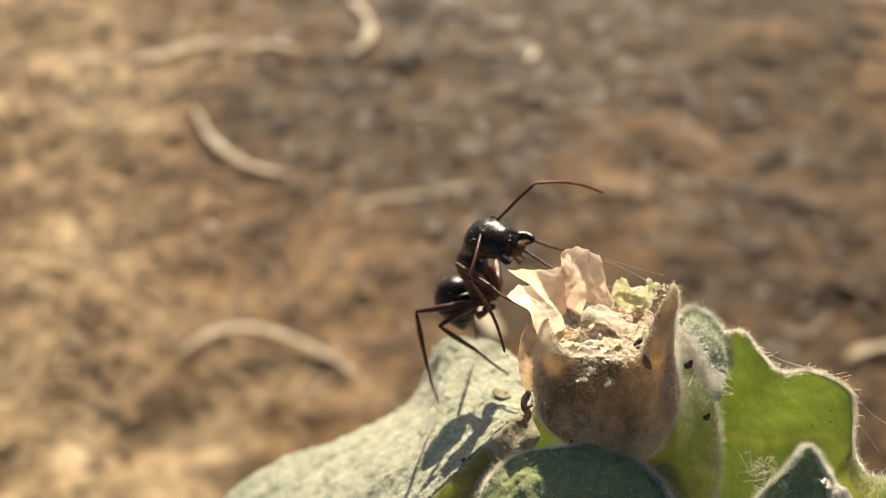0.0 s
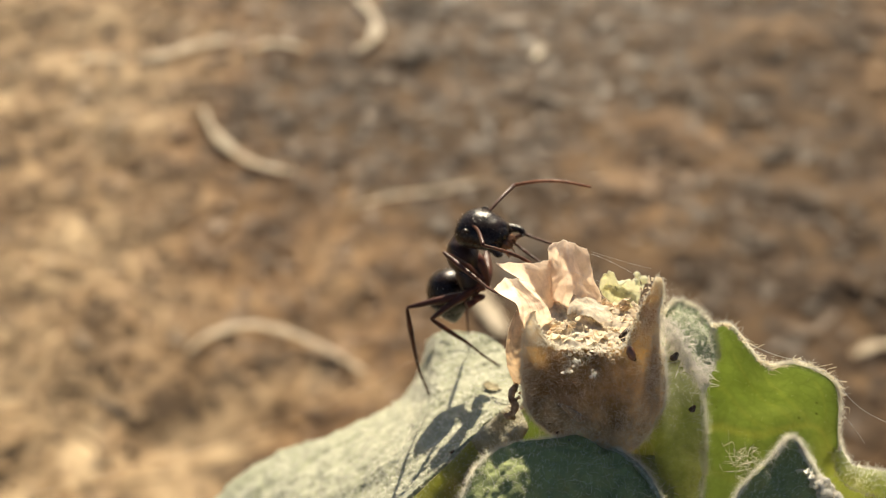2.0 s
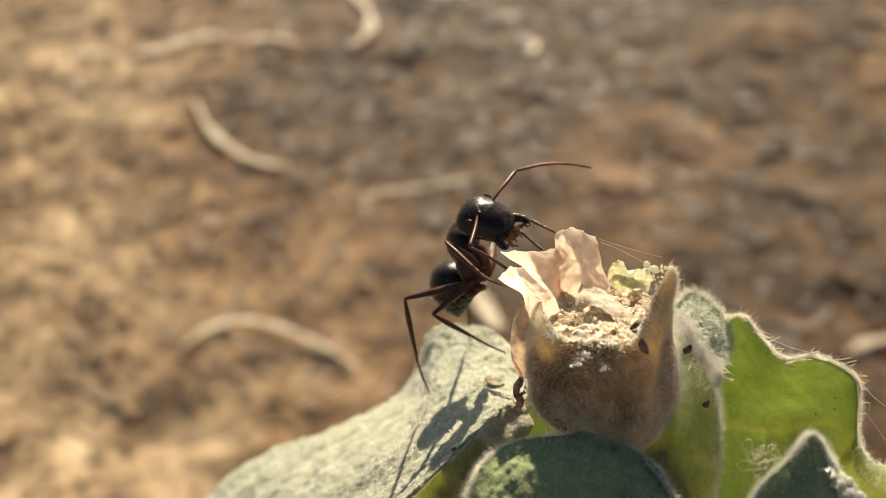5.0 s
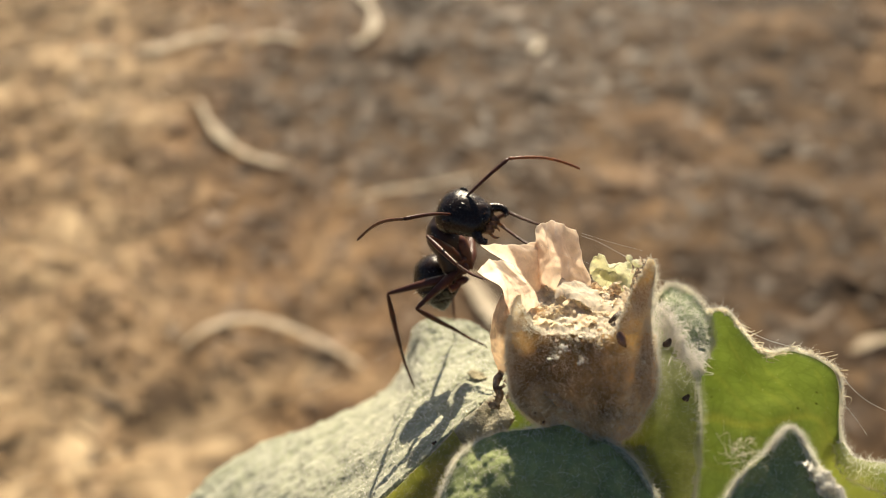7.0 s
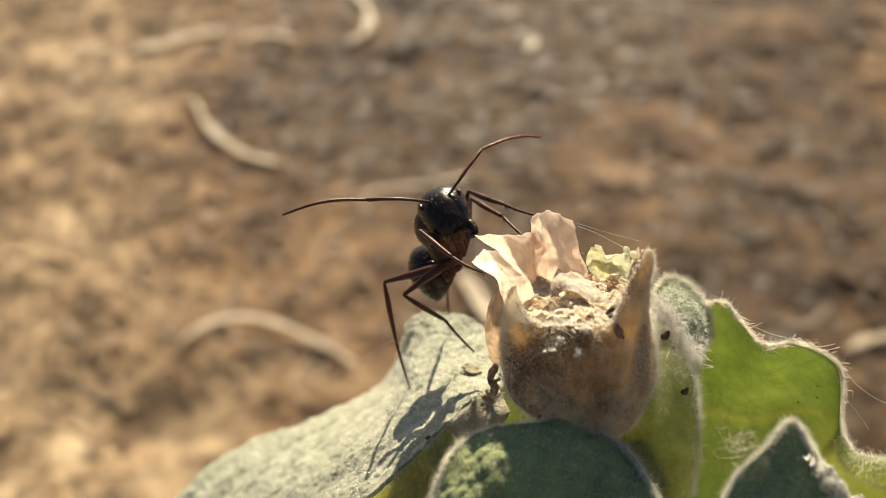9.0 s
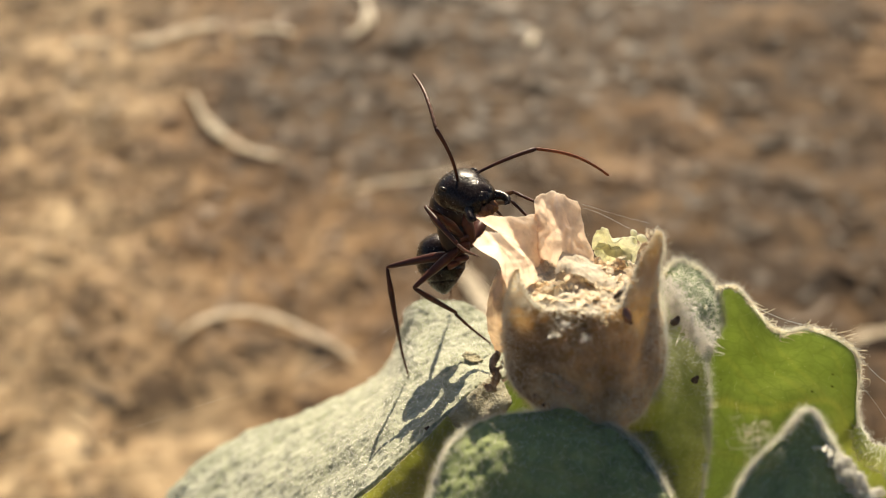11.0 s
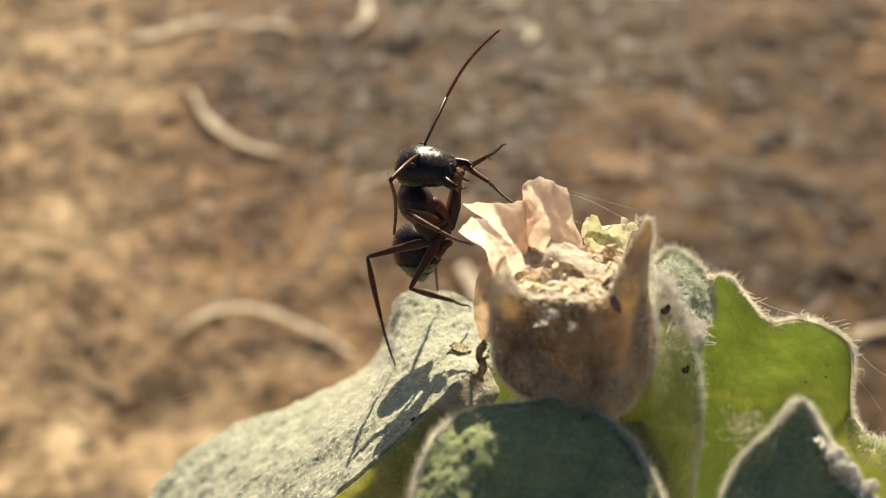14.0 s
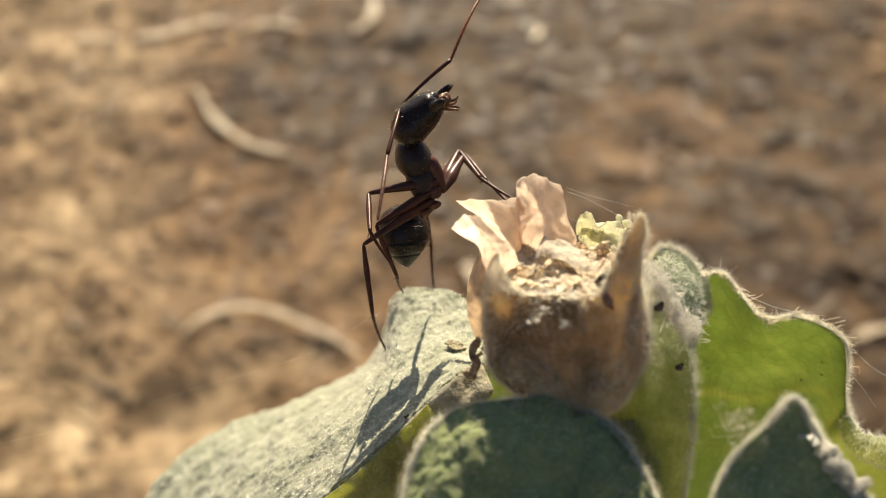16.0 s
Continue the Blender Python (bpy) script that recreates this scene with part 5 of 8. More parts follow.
HEAD = part("head", rings([(0, 0.22, 0.22, 0), (0.12, 0.9, 0.66, 0.02), (0.55, 1.66, 1.18, 0.08), (1.3, 1.94, 1.44, 0.12), (2.2, 1.88, 1.46, 0.12), (3.1, 1.72, 1.3, 0.04), (3.75, 1.52, 1.08, -0.04), (4.2, 1.25, 0.8, -0.1), (4.38, 0.75, 0.45, -0.12)], 40, 0.03, 1.0), M_ANT, ANT, "large glossy black head")
part("frontal_ridge", tube([(1.9, 0, 1.5), (2.6, 0, 1.42), (3.4, 0, 1.1)], [0.06, 0.1, 0.08], 8, 14), M_ANT, HEAD)


for s in (1, -1):
    part("eye", blob((1.7, 1.5 * s, 0.92), (0.4, 0.2, 0.32), 0.0, 1, 3, (-35 * s, 0, 0)), M_ANT, HEAD, "shiny oval eye")
    part("antenna_socket", blob((2.15, 0.74 * s, 1.36), (0.3, 0.16, 0.13), 0.05, 1, 2, (-25 * s, 12, 0)), M_ANT, HEAD)
    part("cheek_ridge", tube([(2.3, 0.55 * s, 1.42), (2.9, 0.5 * s, 1.24), (3.5, 0.62 * s, 0.98)], [0.05, 0.08, 0.05], 6, 10), M_ANT, HEAD)
    jaw = spline([(3.5, 0.95, -0.15), (4.25, 1.42, -0.25), (4.95, 1.5, -0.32), (5.5, 1.12, -0.4)] if s > 0 else [(3.5, -0.95, -0.15), (4.15, -1.52, -0.25), (4.65, -1.85, -0.35), (5.0, -1.8, -0.45)], 16)
    bms = [tube(jaw, [0.4, 0.43, 0.43, 0.42, 0.4, 0.38, 0.36, 0.34, 0.32, 0.3, 0.28, 0.26, 0.23, 0.19, 0.13, 0.05], 10)]
    for k in range(6):
        a = jaw[9 + k]
        bms.append(tube([a, a + Vector((0.12 - 0.03 * k, -0.42 * s, 0))], [0.12, 0.02], 5))
    part("mandible", join(bms), M_ANT, HEAD, "toothed black jaw")
    for a, b, c, d in (((4.1, 0.35 * s, -0.6), (4.6, 0.6 * s, -1.0), (5.0, 0.62 * s, -1.25), (5.3, 0.5 * s, -1.2)), ((3.9, 0.2 * s, -0.7), (4.3, 0.3 * s, -1.25), (4.6, 0.4 * s, -1.6), (4.7, 0.36 * s, -1.85))):
        part("palp", tube([a, b, c, d], [0.11, 0.12, 0.09, 0.04], 7, 12), M_ANT_TIP, HEAD, "thin amber mouth feeler")
part("clypeus", blob((3.85, 0, 0.16), (0.72, 0.95, 0.62), 0.12, 1.4, 3), M_ANT, HEAD, "notched face plate")
part("mouth_parts", join([blob((4.35, 0.42 * k, -0.55), (0.62, 0.34, 0.42), 0.35, 1.5, 3, seed=k) for k in (-1, 0, 1)]), M_ANT_TIP, HEAD, "amber mouth parts")
GASTER = part("gaster", rings([(0.0, 0.3, 0.3, 0), (0.2, 1.0, 0.95, 0), (0.7, 1.62, 1.6, 0), (1.4, 1.88, 1.88, 0), (1.62, 1.9, 1.9, 0), (1.66, 1.95, 1.95, 0), (2.4, 1.98, 1.96, 0), (2.88, 1.86, 1.84, 0), (2.92, 1.9, 1.88, 0), (3.6, 1.45, 1.42, 0), (3.9, 1.16, 1.14, 0), (3.94, 1.2, 1.17, 0), (4.5, 0.65, 0.62, 0), (4.85, 0.15, 0.15, 0)], 30, 0.012), M_ANT, ANT, "glossy black banded abdomen")
part("petiole", join([blob((-2.55, 0, -0.35), (0.34, 0.45, 0.62), 0.05, 1, 3), tube([(-2.1, 0, -0.1), (-2.5, 0, -0.3), (-2.8, 0, 0.1), (-2.9, 0, 0.8)], [0.3, 0.28, 0.26, 0.35], 10, 12)]), M_ANT_RED, THORAX, "red-brown waist scale")
fuzz(GASTER, [GASTER], 90, 0.3, 0.008, 0.9, 31, "bristles")
fuzz(HEAD, [HEAD], 50, 0.25, 0.007, 0.9, 32, "bristles")
fuzz(THORAX, [THORAX], 60, 0.3, 0.007, 0.9, 33, "bristles")


def antenna(whip):
    s = limb("antenna", 4.9, 0.1, 0.13, 0.17, M_ANT_LEG, ANT, 0.35, 0, "long elbowed feeler, dark at the base")
    w = limb("antenna_whip", 6.4, 0.12, 0.145 if whip == M_ANT_WHIP_SHADED else 0.125, 0.1, whip, s, 0.5, 11, "beaded red-brown feeler whip")
    return s, w


FAR_SCAPE, FAR_WHIP = antenna(M_ANT_WHIP)
NEAR_SCAPE, NEAR_WHIP = antenna(M_ANT_WHIP_SHADED)
LEGS = []
for a, b, c, r in ((5.0, 4.5, 5.0, 0.5), (5.0, 4.5, 5.0, 0.5), (4.8, 4.3, 3.4, 0.4), (5.0, 4.6, 4.0, 0.4), (6.2, 5.7, 4.6, 0.4), (5.5, 5.2, 4.0, 0.4)):
    femur = limb("leg", a, 0.2, r, 0.16, M_ANT_LEG, ANT, 0.12, 0, "dark red-brown jointed leg")
    tibia = limb("shin", b, 0.13, 0.24, 0.15, M_ANT_LEG, femur, -0.06, 0, "slender dark shin")
    foot = limb("foot", c, 0.13, 0.12, 0.08, M_ANT_LEG, femur, -0.12, 5, "thin five-jointed foot")
    LEGS.append((femur, tibia, foot))


def motions():
    """The ant climbs from the leaf on to the dry flower: body, feelers and legs."""
    walk(ANT, [
        (0, PLANT @ pose(-0.009125, 0.011312, 0.006447, -157.7, -74.9, 178.8)),
        (0.5, PLANT @ pose(-0.009182, 0.011307, 0.006504, -158.3, -75.3, 179.2)),
        (1, PLANT @ pose(-0.009076, 0.011301, 0.006533, -159.5, -78.2, 179.9)),
        (1.5, PLANT @ pose(-0.009033, 0.011292, 0.006652, -160.4, -77.4, -179.1)),
        (2, PLANT @ pose(-0.009119, 0.011285, 0.006780, -161.0, -76.3, -178.3)),
        (2.5, PLANT @ pose(-0.009142, 0.011283, 0.006709, -161.0, -75.4, -178.3)),
        (3, PLANT @ pose(-0.009207, 0.011277, 0.006636, -161.5, -74.7, -177.7)),
        (3.5, PLANT @ pose(-0.009370, 0.011291, 0.006759, -160.0, -74.9, -179.1)),
        (4, PLANT @ pose(-0.009234, 0.011275, 0.006747, -162.3, -76.7, -177.2)),
        (6.5, PLANT @ pose(-0.009283, 0.011260, 0.006893, -163.1, -74.3, -176.2)),
        (7, PLANT @ pose(-0.009355, 0.011253, 0.006852, -163.5, -73.5, -175.7)),
        (7.5, PLANT @ pose(-0.009615, 0.011256, 0.006800, -163.1, -73.3, -176.0)),
        (8, PLANT @ pose(-0.009721, 0.010595, 0.006708, 151.4, -61.7, -137.6)),
        (8.5, PLANT @ pose(-0.009805, 0.010691, 0.006823, 159.4, -61.8, -144.2)),
        (9, PLANT @ pose(-0.009626, 0.010699, 0.006932, 160.5, -61.4, -145.2)),
        (11.5, PLANT @ pose(-0.008665, 0.011221, 0.006807, -172.2, -80.0, -168.2)),
        (12, PLANT @ pose(-0.008896, 0.011216, 0.006762, -167.0, -73.1, -172.4)),
        (12.5, PLANT @ pose(-0.008808, 0.011206, 0.006959, -167.4, -72.0, -172.0)),
        (13, PLANT @ pose(-0.008800, 0.011197, 0.007161, -167.8, -71.5, -171.5)),
        (13.5, PLANT @ pose(-0.009381, 0.011170, 0.007269, -165.0, -62.1, -172.7)),
        (14, PLANT @ pose(-0.009695, 0.011180, 0.006656, -163.7, -60.8, -173.5)),
        (14.5, PLANT @ pose(-0.009920, 0.011136, 0.008435, -172.1, -69.6, -167.6)),
        (15, PLANT @ pose(-0.009891, 0.011117, 0.009309, -175.4, -71.5, -164.8)),
        (15.5, PLANT @ pose(-0.009597, 0.011109, 0.009594, 179.6, -75.1, -160.3)),
        (16, PLANT @ pose(-0.009746, 0.011109, 0.009662, -177.7, -72.9, -162.8)),
    ])
    walk(HEAD, [
        (0, pose(0.003620, -0.001802, 0.000420, -74.6, 28.6, -113.2)),
        (0.5, pose(0.003687, -0.001792, 0.000405, -74.7, 28.9, -113.6)),
        (1, pose(0.003735, -0.001755, 0.000449, -74.6, 32.3, -116.5)),
        (1.5, pose(0.003703, -0.001745, 0.000412, -74.2, 33.0, -116.2)),
        (2, pose(0.003746, -0.001738, 0.000374, -76.8, 32.3, -119.0)),
        (2.5, pose(0.003745, -0.001737, 0.000368, -76.5, 35.1, -120.9)),
        (3, pose(0.003701, -0.001729, 0.000338, -78.5, 33.1, -122.2)),
        (3.5, pose(0.003515, -0.001756, 0.000377, -77.5, 31.0, -119.1)),
        (4, pose(0.003852, -0.001700, 0.000394, -80.1, 36.8, -127.2)),
        (6.5, pose(0.003453, -0.001692, 0.000322, -76.6, 39.5, -123.4)),
        (7, pose(0.003530, -0.001679, 0.000299, -63.8, 32.1, -121.7)),
        (7.5, pose(0.003367, -0.001688, 0.000308, -62.8, 31.3, -119.8)),
        (8, pose(0.003778, 0.001181, -0.000721, -86.6, -6.9, -117.1)),
        (8.5, pose(0.003345, 0.000577, -0.001520, -86.6, -9.4, -120.0)),
        (9, pose(0.003371, 0.000575, -0.001453, -86.9, -9.9, -120.3)),
        (11.5, pose(0.003185, -0.001555, 0.000425, -78.8, 27.1, -112.8)),
        (12, pose(0.003889, -0.000580, 0.000048, -63.0, 10.8, -126.4)),
        (12.5, pose(0.003488, -0.000579, 0.000022, -63.8, 10.1, -126.7)),
        (13, pose(0.003475, -0.000531, 0.000089, -64.3, 9.7, -126.7)),
        (13.5, pose(0.004150, -0.001159, 0.000721, -99.6, 42.1, -130.1)),
        (14, pose(0.004317, -0.001241, 0.000561, -100.3, 40.9, -131.3)),
        (14.5, pose(0.003706, -0.001093, 0.000723, -82.6, 54.5, -100.9)),
        (15, pose(0.003250, -0.001132, 0.000606, -73.7, 56.4, -84.9)),
        (15.5, pose(0.003298, -0.000902, 0.001192, -58.7, 54.9, -66.4)),
        (16, pose(0.002725, -0.000869, 0.001088, -39.9, 42.8, -43.7)),
    ])
    walk(GASTER, [
        (0, pose(0.000812, 0.003579, 0.000712, 5.0, -2.8, 176.9)),
        (0.5, pose(0.000984, 0.003523, 0.000559, 5.1, -6.6, -178.1)),
        (1, pose(0.000600, 0.003553, 0.000659, 3.6, -2.1, 171.4)),
        (1.5, pose(0.000453, 0.003563, 0.000651, 3.7, -1.0, 169.7)),
        (2, pose(0.000371, 0.003561, 0.000616, 3.9, -0.5, 168.8)),
        (2.5, pose(0.000594, 0.003505, 0.000445, 4.4, -3.4, 173.1)),
        (3, pose(0.000622, 0.003527, 0.000476, 4.8, -7.1, -178.0)),
        (3.5, pose(0.000506, 0.003468, 0.000363, 4.5, -2.1, 168.8)),
        (4, pose(0.000312, 0.003448, 0.000296, 3.6, -0.1, 168.2)),
        (6.5, pose(0.000025, 0.003465, 0.000292, 4.6, -8.1, -178.0)),
        (7, pose(0.000105, 0.003438, 0.000195, 4.6, -4.0, 173.6)),
        (7.5, pose(0.000191, 0.003378, 0.000033, 4.7, -4.9, 170.3)),
        (8, pose(-0.000650, 0.003906, 0.000274, -5.0, -14.9, -171.4)),
        (8.5, pose(-0.000689, 0.003782, 0.000202, -2.1, -15.0, -179.2)),
        (9, pose(-0.000681, 0.003763, 0.000139, -4.7, -18.1, -164.3)),
        (11.5, pose(-0.000477, 0.003318, -0.000109, 3.5, -6.4, -176.6)),
        (12, pose(-0.000130, 0.003298, -0.000251, 4.2, -10.7, -178.3)),
        (12.5, pose(-0.000284, 0.003414, 0.000057, 4.2, -9.8, -178.1)),
        (13, pose(-0.000362, 0.003470, 0.000198, 4.2, -9.5, -177.9)),
        (13.5, pose(-0.000365, 0.003432, -0.000050, 5.8, -17.5, 179.4)),
        (14, pose(-0.000096, 0.003362, -0.000269, 10.2, -15.1, 159.6)),
        (14.5, pose(-0.000749, 0.003697, 0.000804, 3.6, -10.0, -177.4)),
        (15, pose(-0.001579, 0.002555, 0.001403, 3.4, -8.6, 174.5)),
        (15.5, pose(-0.001773, 0.002537, 0.001443, 2.6, -10.6, -176.6)),
        (16, pose(-0.001905, 0.002478, 0.001288, 2.9, -10.4, 175.3)),
    ])
    walk(FAR_SCAPE, [
        (0, pose(0.003975, -0.003981, -0.000839, 54.7, 58.2, -19.4)),
        (0.5, pose(0.004031, -0.003969, -0.000866, 78.7, 51.1, 7.0)),
        (1, pose(0.003982, -0.003899, -0.000906, 99.9, 37.9, 40.2)),
        (1.5, pose(0.003968, -0.003878, -0.000950, 112.5, 40.5, 55.7)),
        (2, pose(0.003898, -0.003874, -0.001004, 105.7, 56.6, 40.5)),
        (2.5, pose(0.003856, -0.003833, -0.001069, 62.2, 66.5, -9.0)),
        (3, pose(0.003744, -0.003844, -0.001082, 48.1, 59.4, -25.3)),
        (3.5, pose(0.003655, -0.003910, -0.000979, 48.1, 44.3, -30.9)),
        (4, pose(0.003754, -0.003744, -0.001139, 85.6, 43.0, 16.9)),
        (6.5, pose(0.003529, -0.003716, -0.001220, 107.0, 66.7, 39.5)),
        (7, pose(0.003571, -0.004038, -0.000723, 44.1, 59.9, -29.2)),
        (7.5, pose(0.003477, -0.004061, -0.000676, 46.3, 46.4, -31.8)),
        (8, pose(0.004164, -0.001449, -0.001134, 101.7, 14.0, 39.1)),
        (8.5, pose(0.003590, -0.002083, -0.001839, 127.0, 71.2, 67.9)),
        (9, pose(0.003598, -0.002088, -0.001763, 109.9, 60.4, 48.8)),
        (11.5, pose(0.003737, -0.003724, -0.000921, 9.3, 60.8, -58.7)),
        (12, pose(0.004018, -0.003239, -0.000339, 67.9, 44.9, -8.0)),
        (12.5, pose(0.003604, -0.003239, -0.000364, 94.0, 20.8, 34.0)),
        (13, pose(0.003588, -0.003190, -0.000300, 97.1, 34.8, 33.9)),
        (13.5, pose(0.004612, -0.002709, -0.001429, -147.3, 59.2, 137.3)),
        (14, pose(0.004717, -0.002817, -0.001582, 102.9, 55.5, 32.6)),
        (14.5, pose(0.005117, -0.002145, -0.001311, 122.0, 17.6, 84.9)),
        (15, pose(0.004977, -0.001887, -0.001314, 155.0, 47.6, 93.8)),
        (15.5, pose(0.005360, -0.001436, -0.000452, 71.3, 69.4, 4.6)),
        (16, pose(0.005232, -0.001126, 0.000148, 51.0, 62.4, -18.9)),
    ])
    walk(FAR_WHIP, [
        (0, pose(0.004900, 0.000000, 0.000000, -45.5, 21.3, -47.3)),
        (0.5, pose(0.004900, 0.000000, 0.000000, -37.7, -8.0, -44.2)),
        (1, pose(0.004900, 0.000000, 0.000000, -18.7, -23.2, -53.7)),
        (1.5, pose(0.004900, 0.000000, 0.000000, -9.9, -18.0, -51.9)),
        (2, pose(0.004900, 0.000000, -0.000000, -22.3, -24.0, -61.9)),
        (2.5, pose(0.004900, 0.000000, -0.000000, -39.8, 11.6, -46.1)),
        (3, pose(0.004900, -0.000000, -0.000000, -46.9, 21.6, -45.9)),
        (3.5, pose(0.004900, -0.000000, -0.000000, -55.6, 42.4, -49.6)),
        (4, pose(0.004900, 0.000000, -0.000000, -32.9, -7.9, -46.1)),
        (6.5, pose(0.004900, 0.000000, -0.000000, -26.2, -11.3, -51.3)),
        (7, pose(0.004900, 0.000000, -0.000000, -47.8, 28.3, -44.3)),
        (7.5, pose(0.004900, -0.000000, 0.000000, -65.3, 45.7, -63.8)),
        (8, pose(0.004900, 0.000000, 0.000000, 5.0, 25.9, -8.2)),
        (8.5, pose(0.004900, 0.000000, -0.000000, -34.7, -21.2, -43.1)),
        (9, pose(0.004900, -0.000000, 0.000000, -28.3, 17.7, -31.4)),
        (11.5, pose(0.004900, 0.000000, -0.000000, -45.7, 35.8, -27.6)),
        (12, pose(0.004900, -0.000000, -0.000000, -16.3, 42.0, -6.2)),
        (12.5, pose(0.004900, -0.000000, 0.000000, 0.3, 42.3, -11.1)),
        (12.75, pose(0.004900, -0.000000, 0.000000, -16.8, -0.6, -24.9)),
        (13, pose(0.004900, -0.000000, 0.000000, -27.6, -45.1, -27.6)),
        (13.5, pose(0.004900, 0.000000, 0.000000, -13.1, -22.7, -46.3)),
        (14, pose(0.004900, -0.000000, -0.000000, -33.5, -43.1, -20.0)),
        (14.5, pose(0.004900, 0.000000, -0.000000, 6.2, -35.6, -21.0)),
        (15, pose(0.004900, 0.000000, -0.000000, -12.6, -43.7, -32.4)),
        (15.5, pose(0.004900, 0.000000, -0.000000, -20.5, 7.9, 7.8)),
        (16, pose(0.004900, 0.000000, 0.000000, -2.5, 18.3, 25.7)),
    ])
    walk(NEAR_SCAPE, [
        (0, pose(0.003537, -0.004430, 0.000545, -98.5, -36.6, -143.2)),
        (0.5, pose(0.003589, -0.004423, 0.000516, -105.8, -35.9, -131.5)),
        (1, pose(0.003472, -0.004380, 0.000443, -108.1, -22.9, -113.9)),
        (1.5, pose(0.003443, -0.004368, 0.000389, -97.0, -10.3, -111.8)),
        (2, pose(0.003413, -0.004355, 0.000354, -103.7, -15.6, -110.7)),
        (2.5, pose(0.003309, -0.004333, 0.000258, -121.3, -34.3, -110.5)),
        (3, pose(0.003255, -0.004329, 0.000273, -132.4, -41.5, -104.5)),
        (3.5, pose(0.003202, -0.004376, 0.000395, -153.0, -52.1, -91.6)),
        (4, pose(0.003197, -0.004253, 0.000180, -105.0, -32.5, -129.4)),
        (6.5, pose(0.002897, -0.004252, 0.000055, -134.2, -31.6, -96.7)),
        (7, pose(0.002828, -0.004240, 0.000588, -176.9, -64.3, -72.6)),
        (7.5, pose(0.002732, -0.004261, 0.000634, -97.9, -59.7, -149.8)),
        (8, pose(0.004167, -0.001246, 0.000372, -153.2, -76.6, -82.0)),
        (8.5, pose(0.003635, -0.001824, -0.000342, 149.5, -65.7, -27.6)),
        (9, pose(0.003659, -0.001823, -0.000267, 98.4, -60.2, 27.7)),
        (11.5, pose(0.003329, -0.004211, 0.000460, 122.4, -19.4, -42.8)),
        (12, pose(0.003312, -0.003033, 0.000991, -166.0, -58.4, -80.9)),
        (12.5, pose(0.002924, -0.003029, 0.000979, -78.5, -57.3, -172.3)),
        (13, pose(0.002922, -0.002982, 0.001050, 179.5, -57.4, -68.7)),
        (13.5, pose(0.004159, -0.003641, -0.000318, 111.3, -56.0, -6.4)),
        (14, pose(0.004275, -0.003733, -0.000452, -143.2, -54.6, -104.1)),
        (14.5, pose(0.004692, -0.003312, -0.000435, -98.3, -17.9, -135.0)),
        (15, pose(0.004660, -0.003135, -0.000505, -96.8, -28.8, -144.2)),
        (15.5, pose(0.005061, -0.002725, 0.000296, -102.2, -34.3, -134.4)),
        (16, pose(0.004906, -0.002427, 0.000863, -102.6, -34.0, -135.2)),
    ])
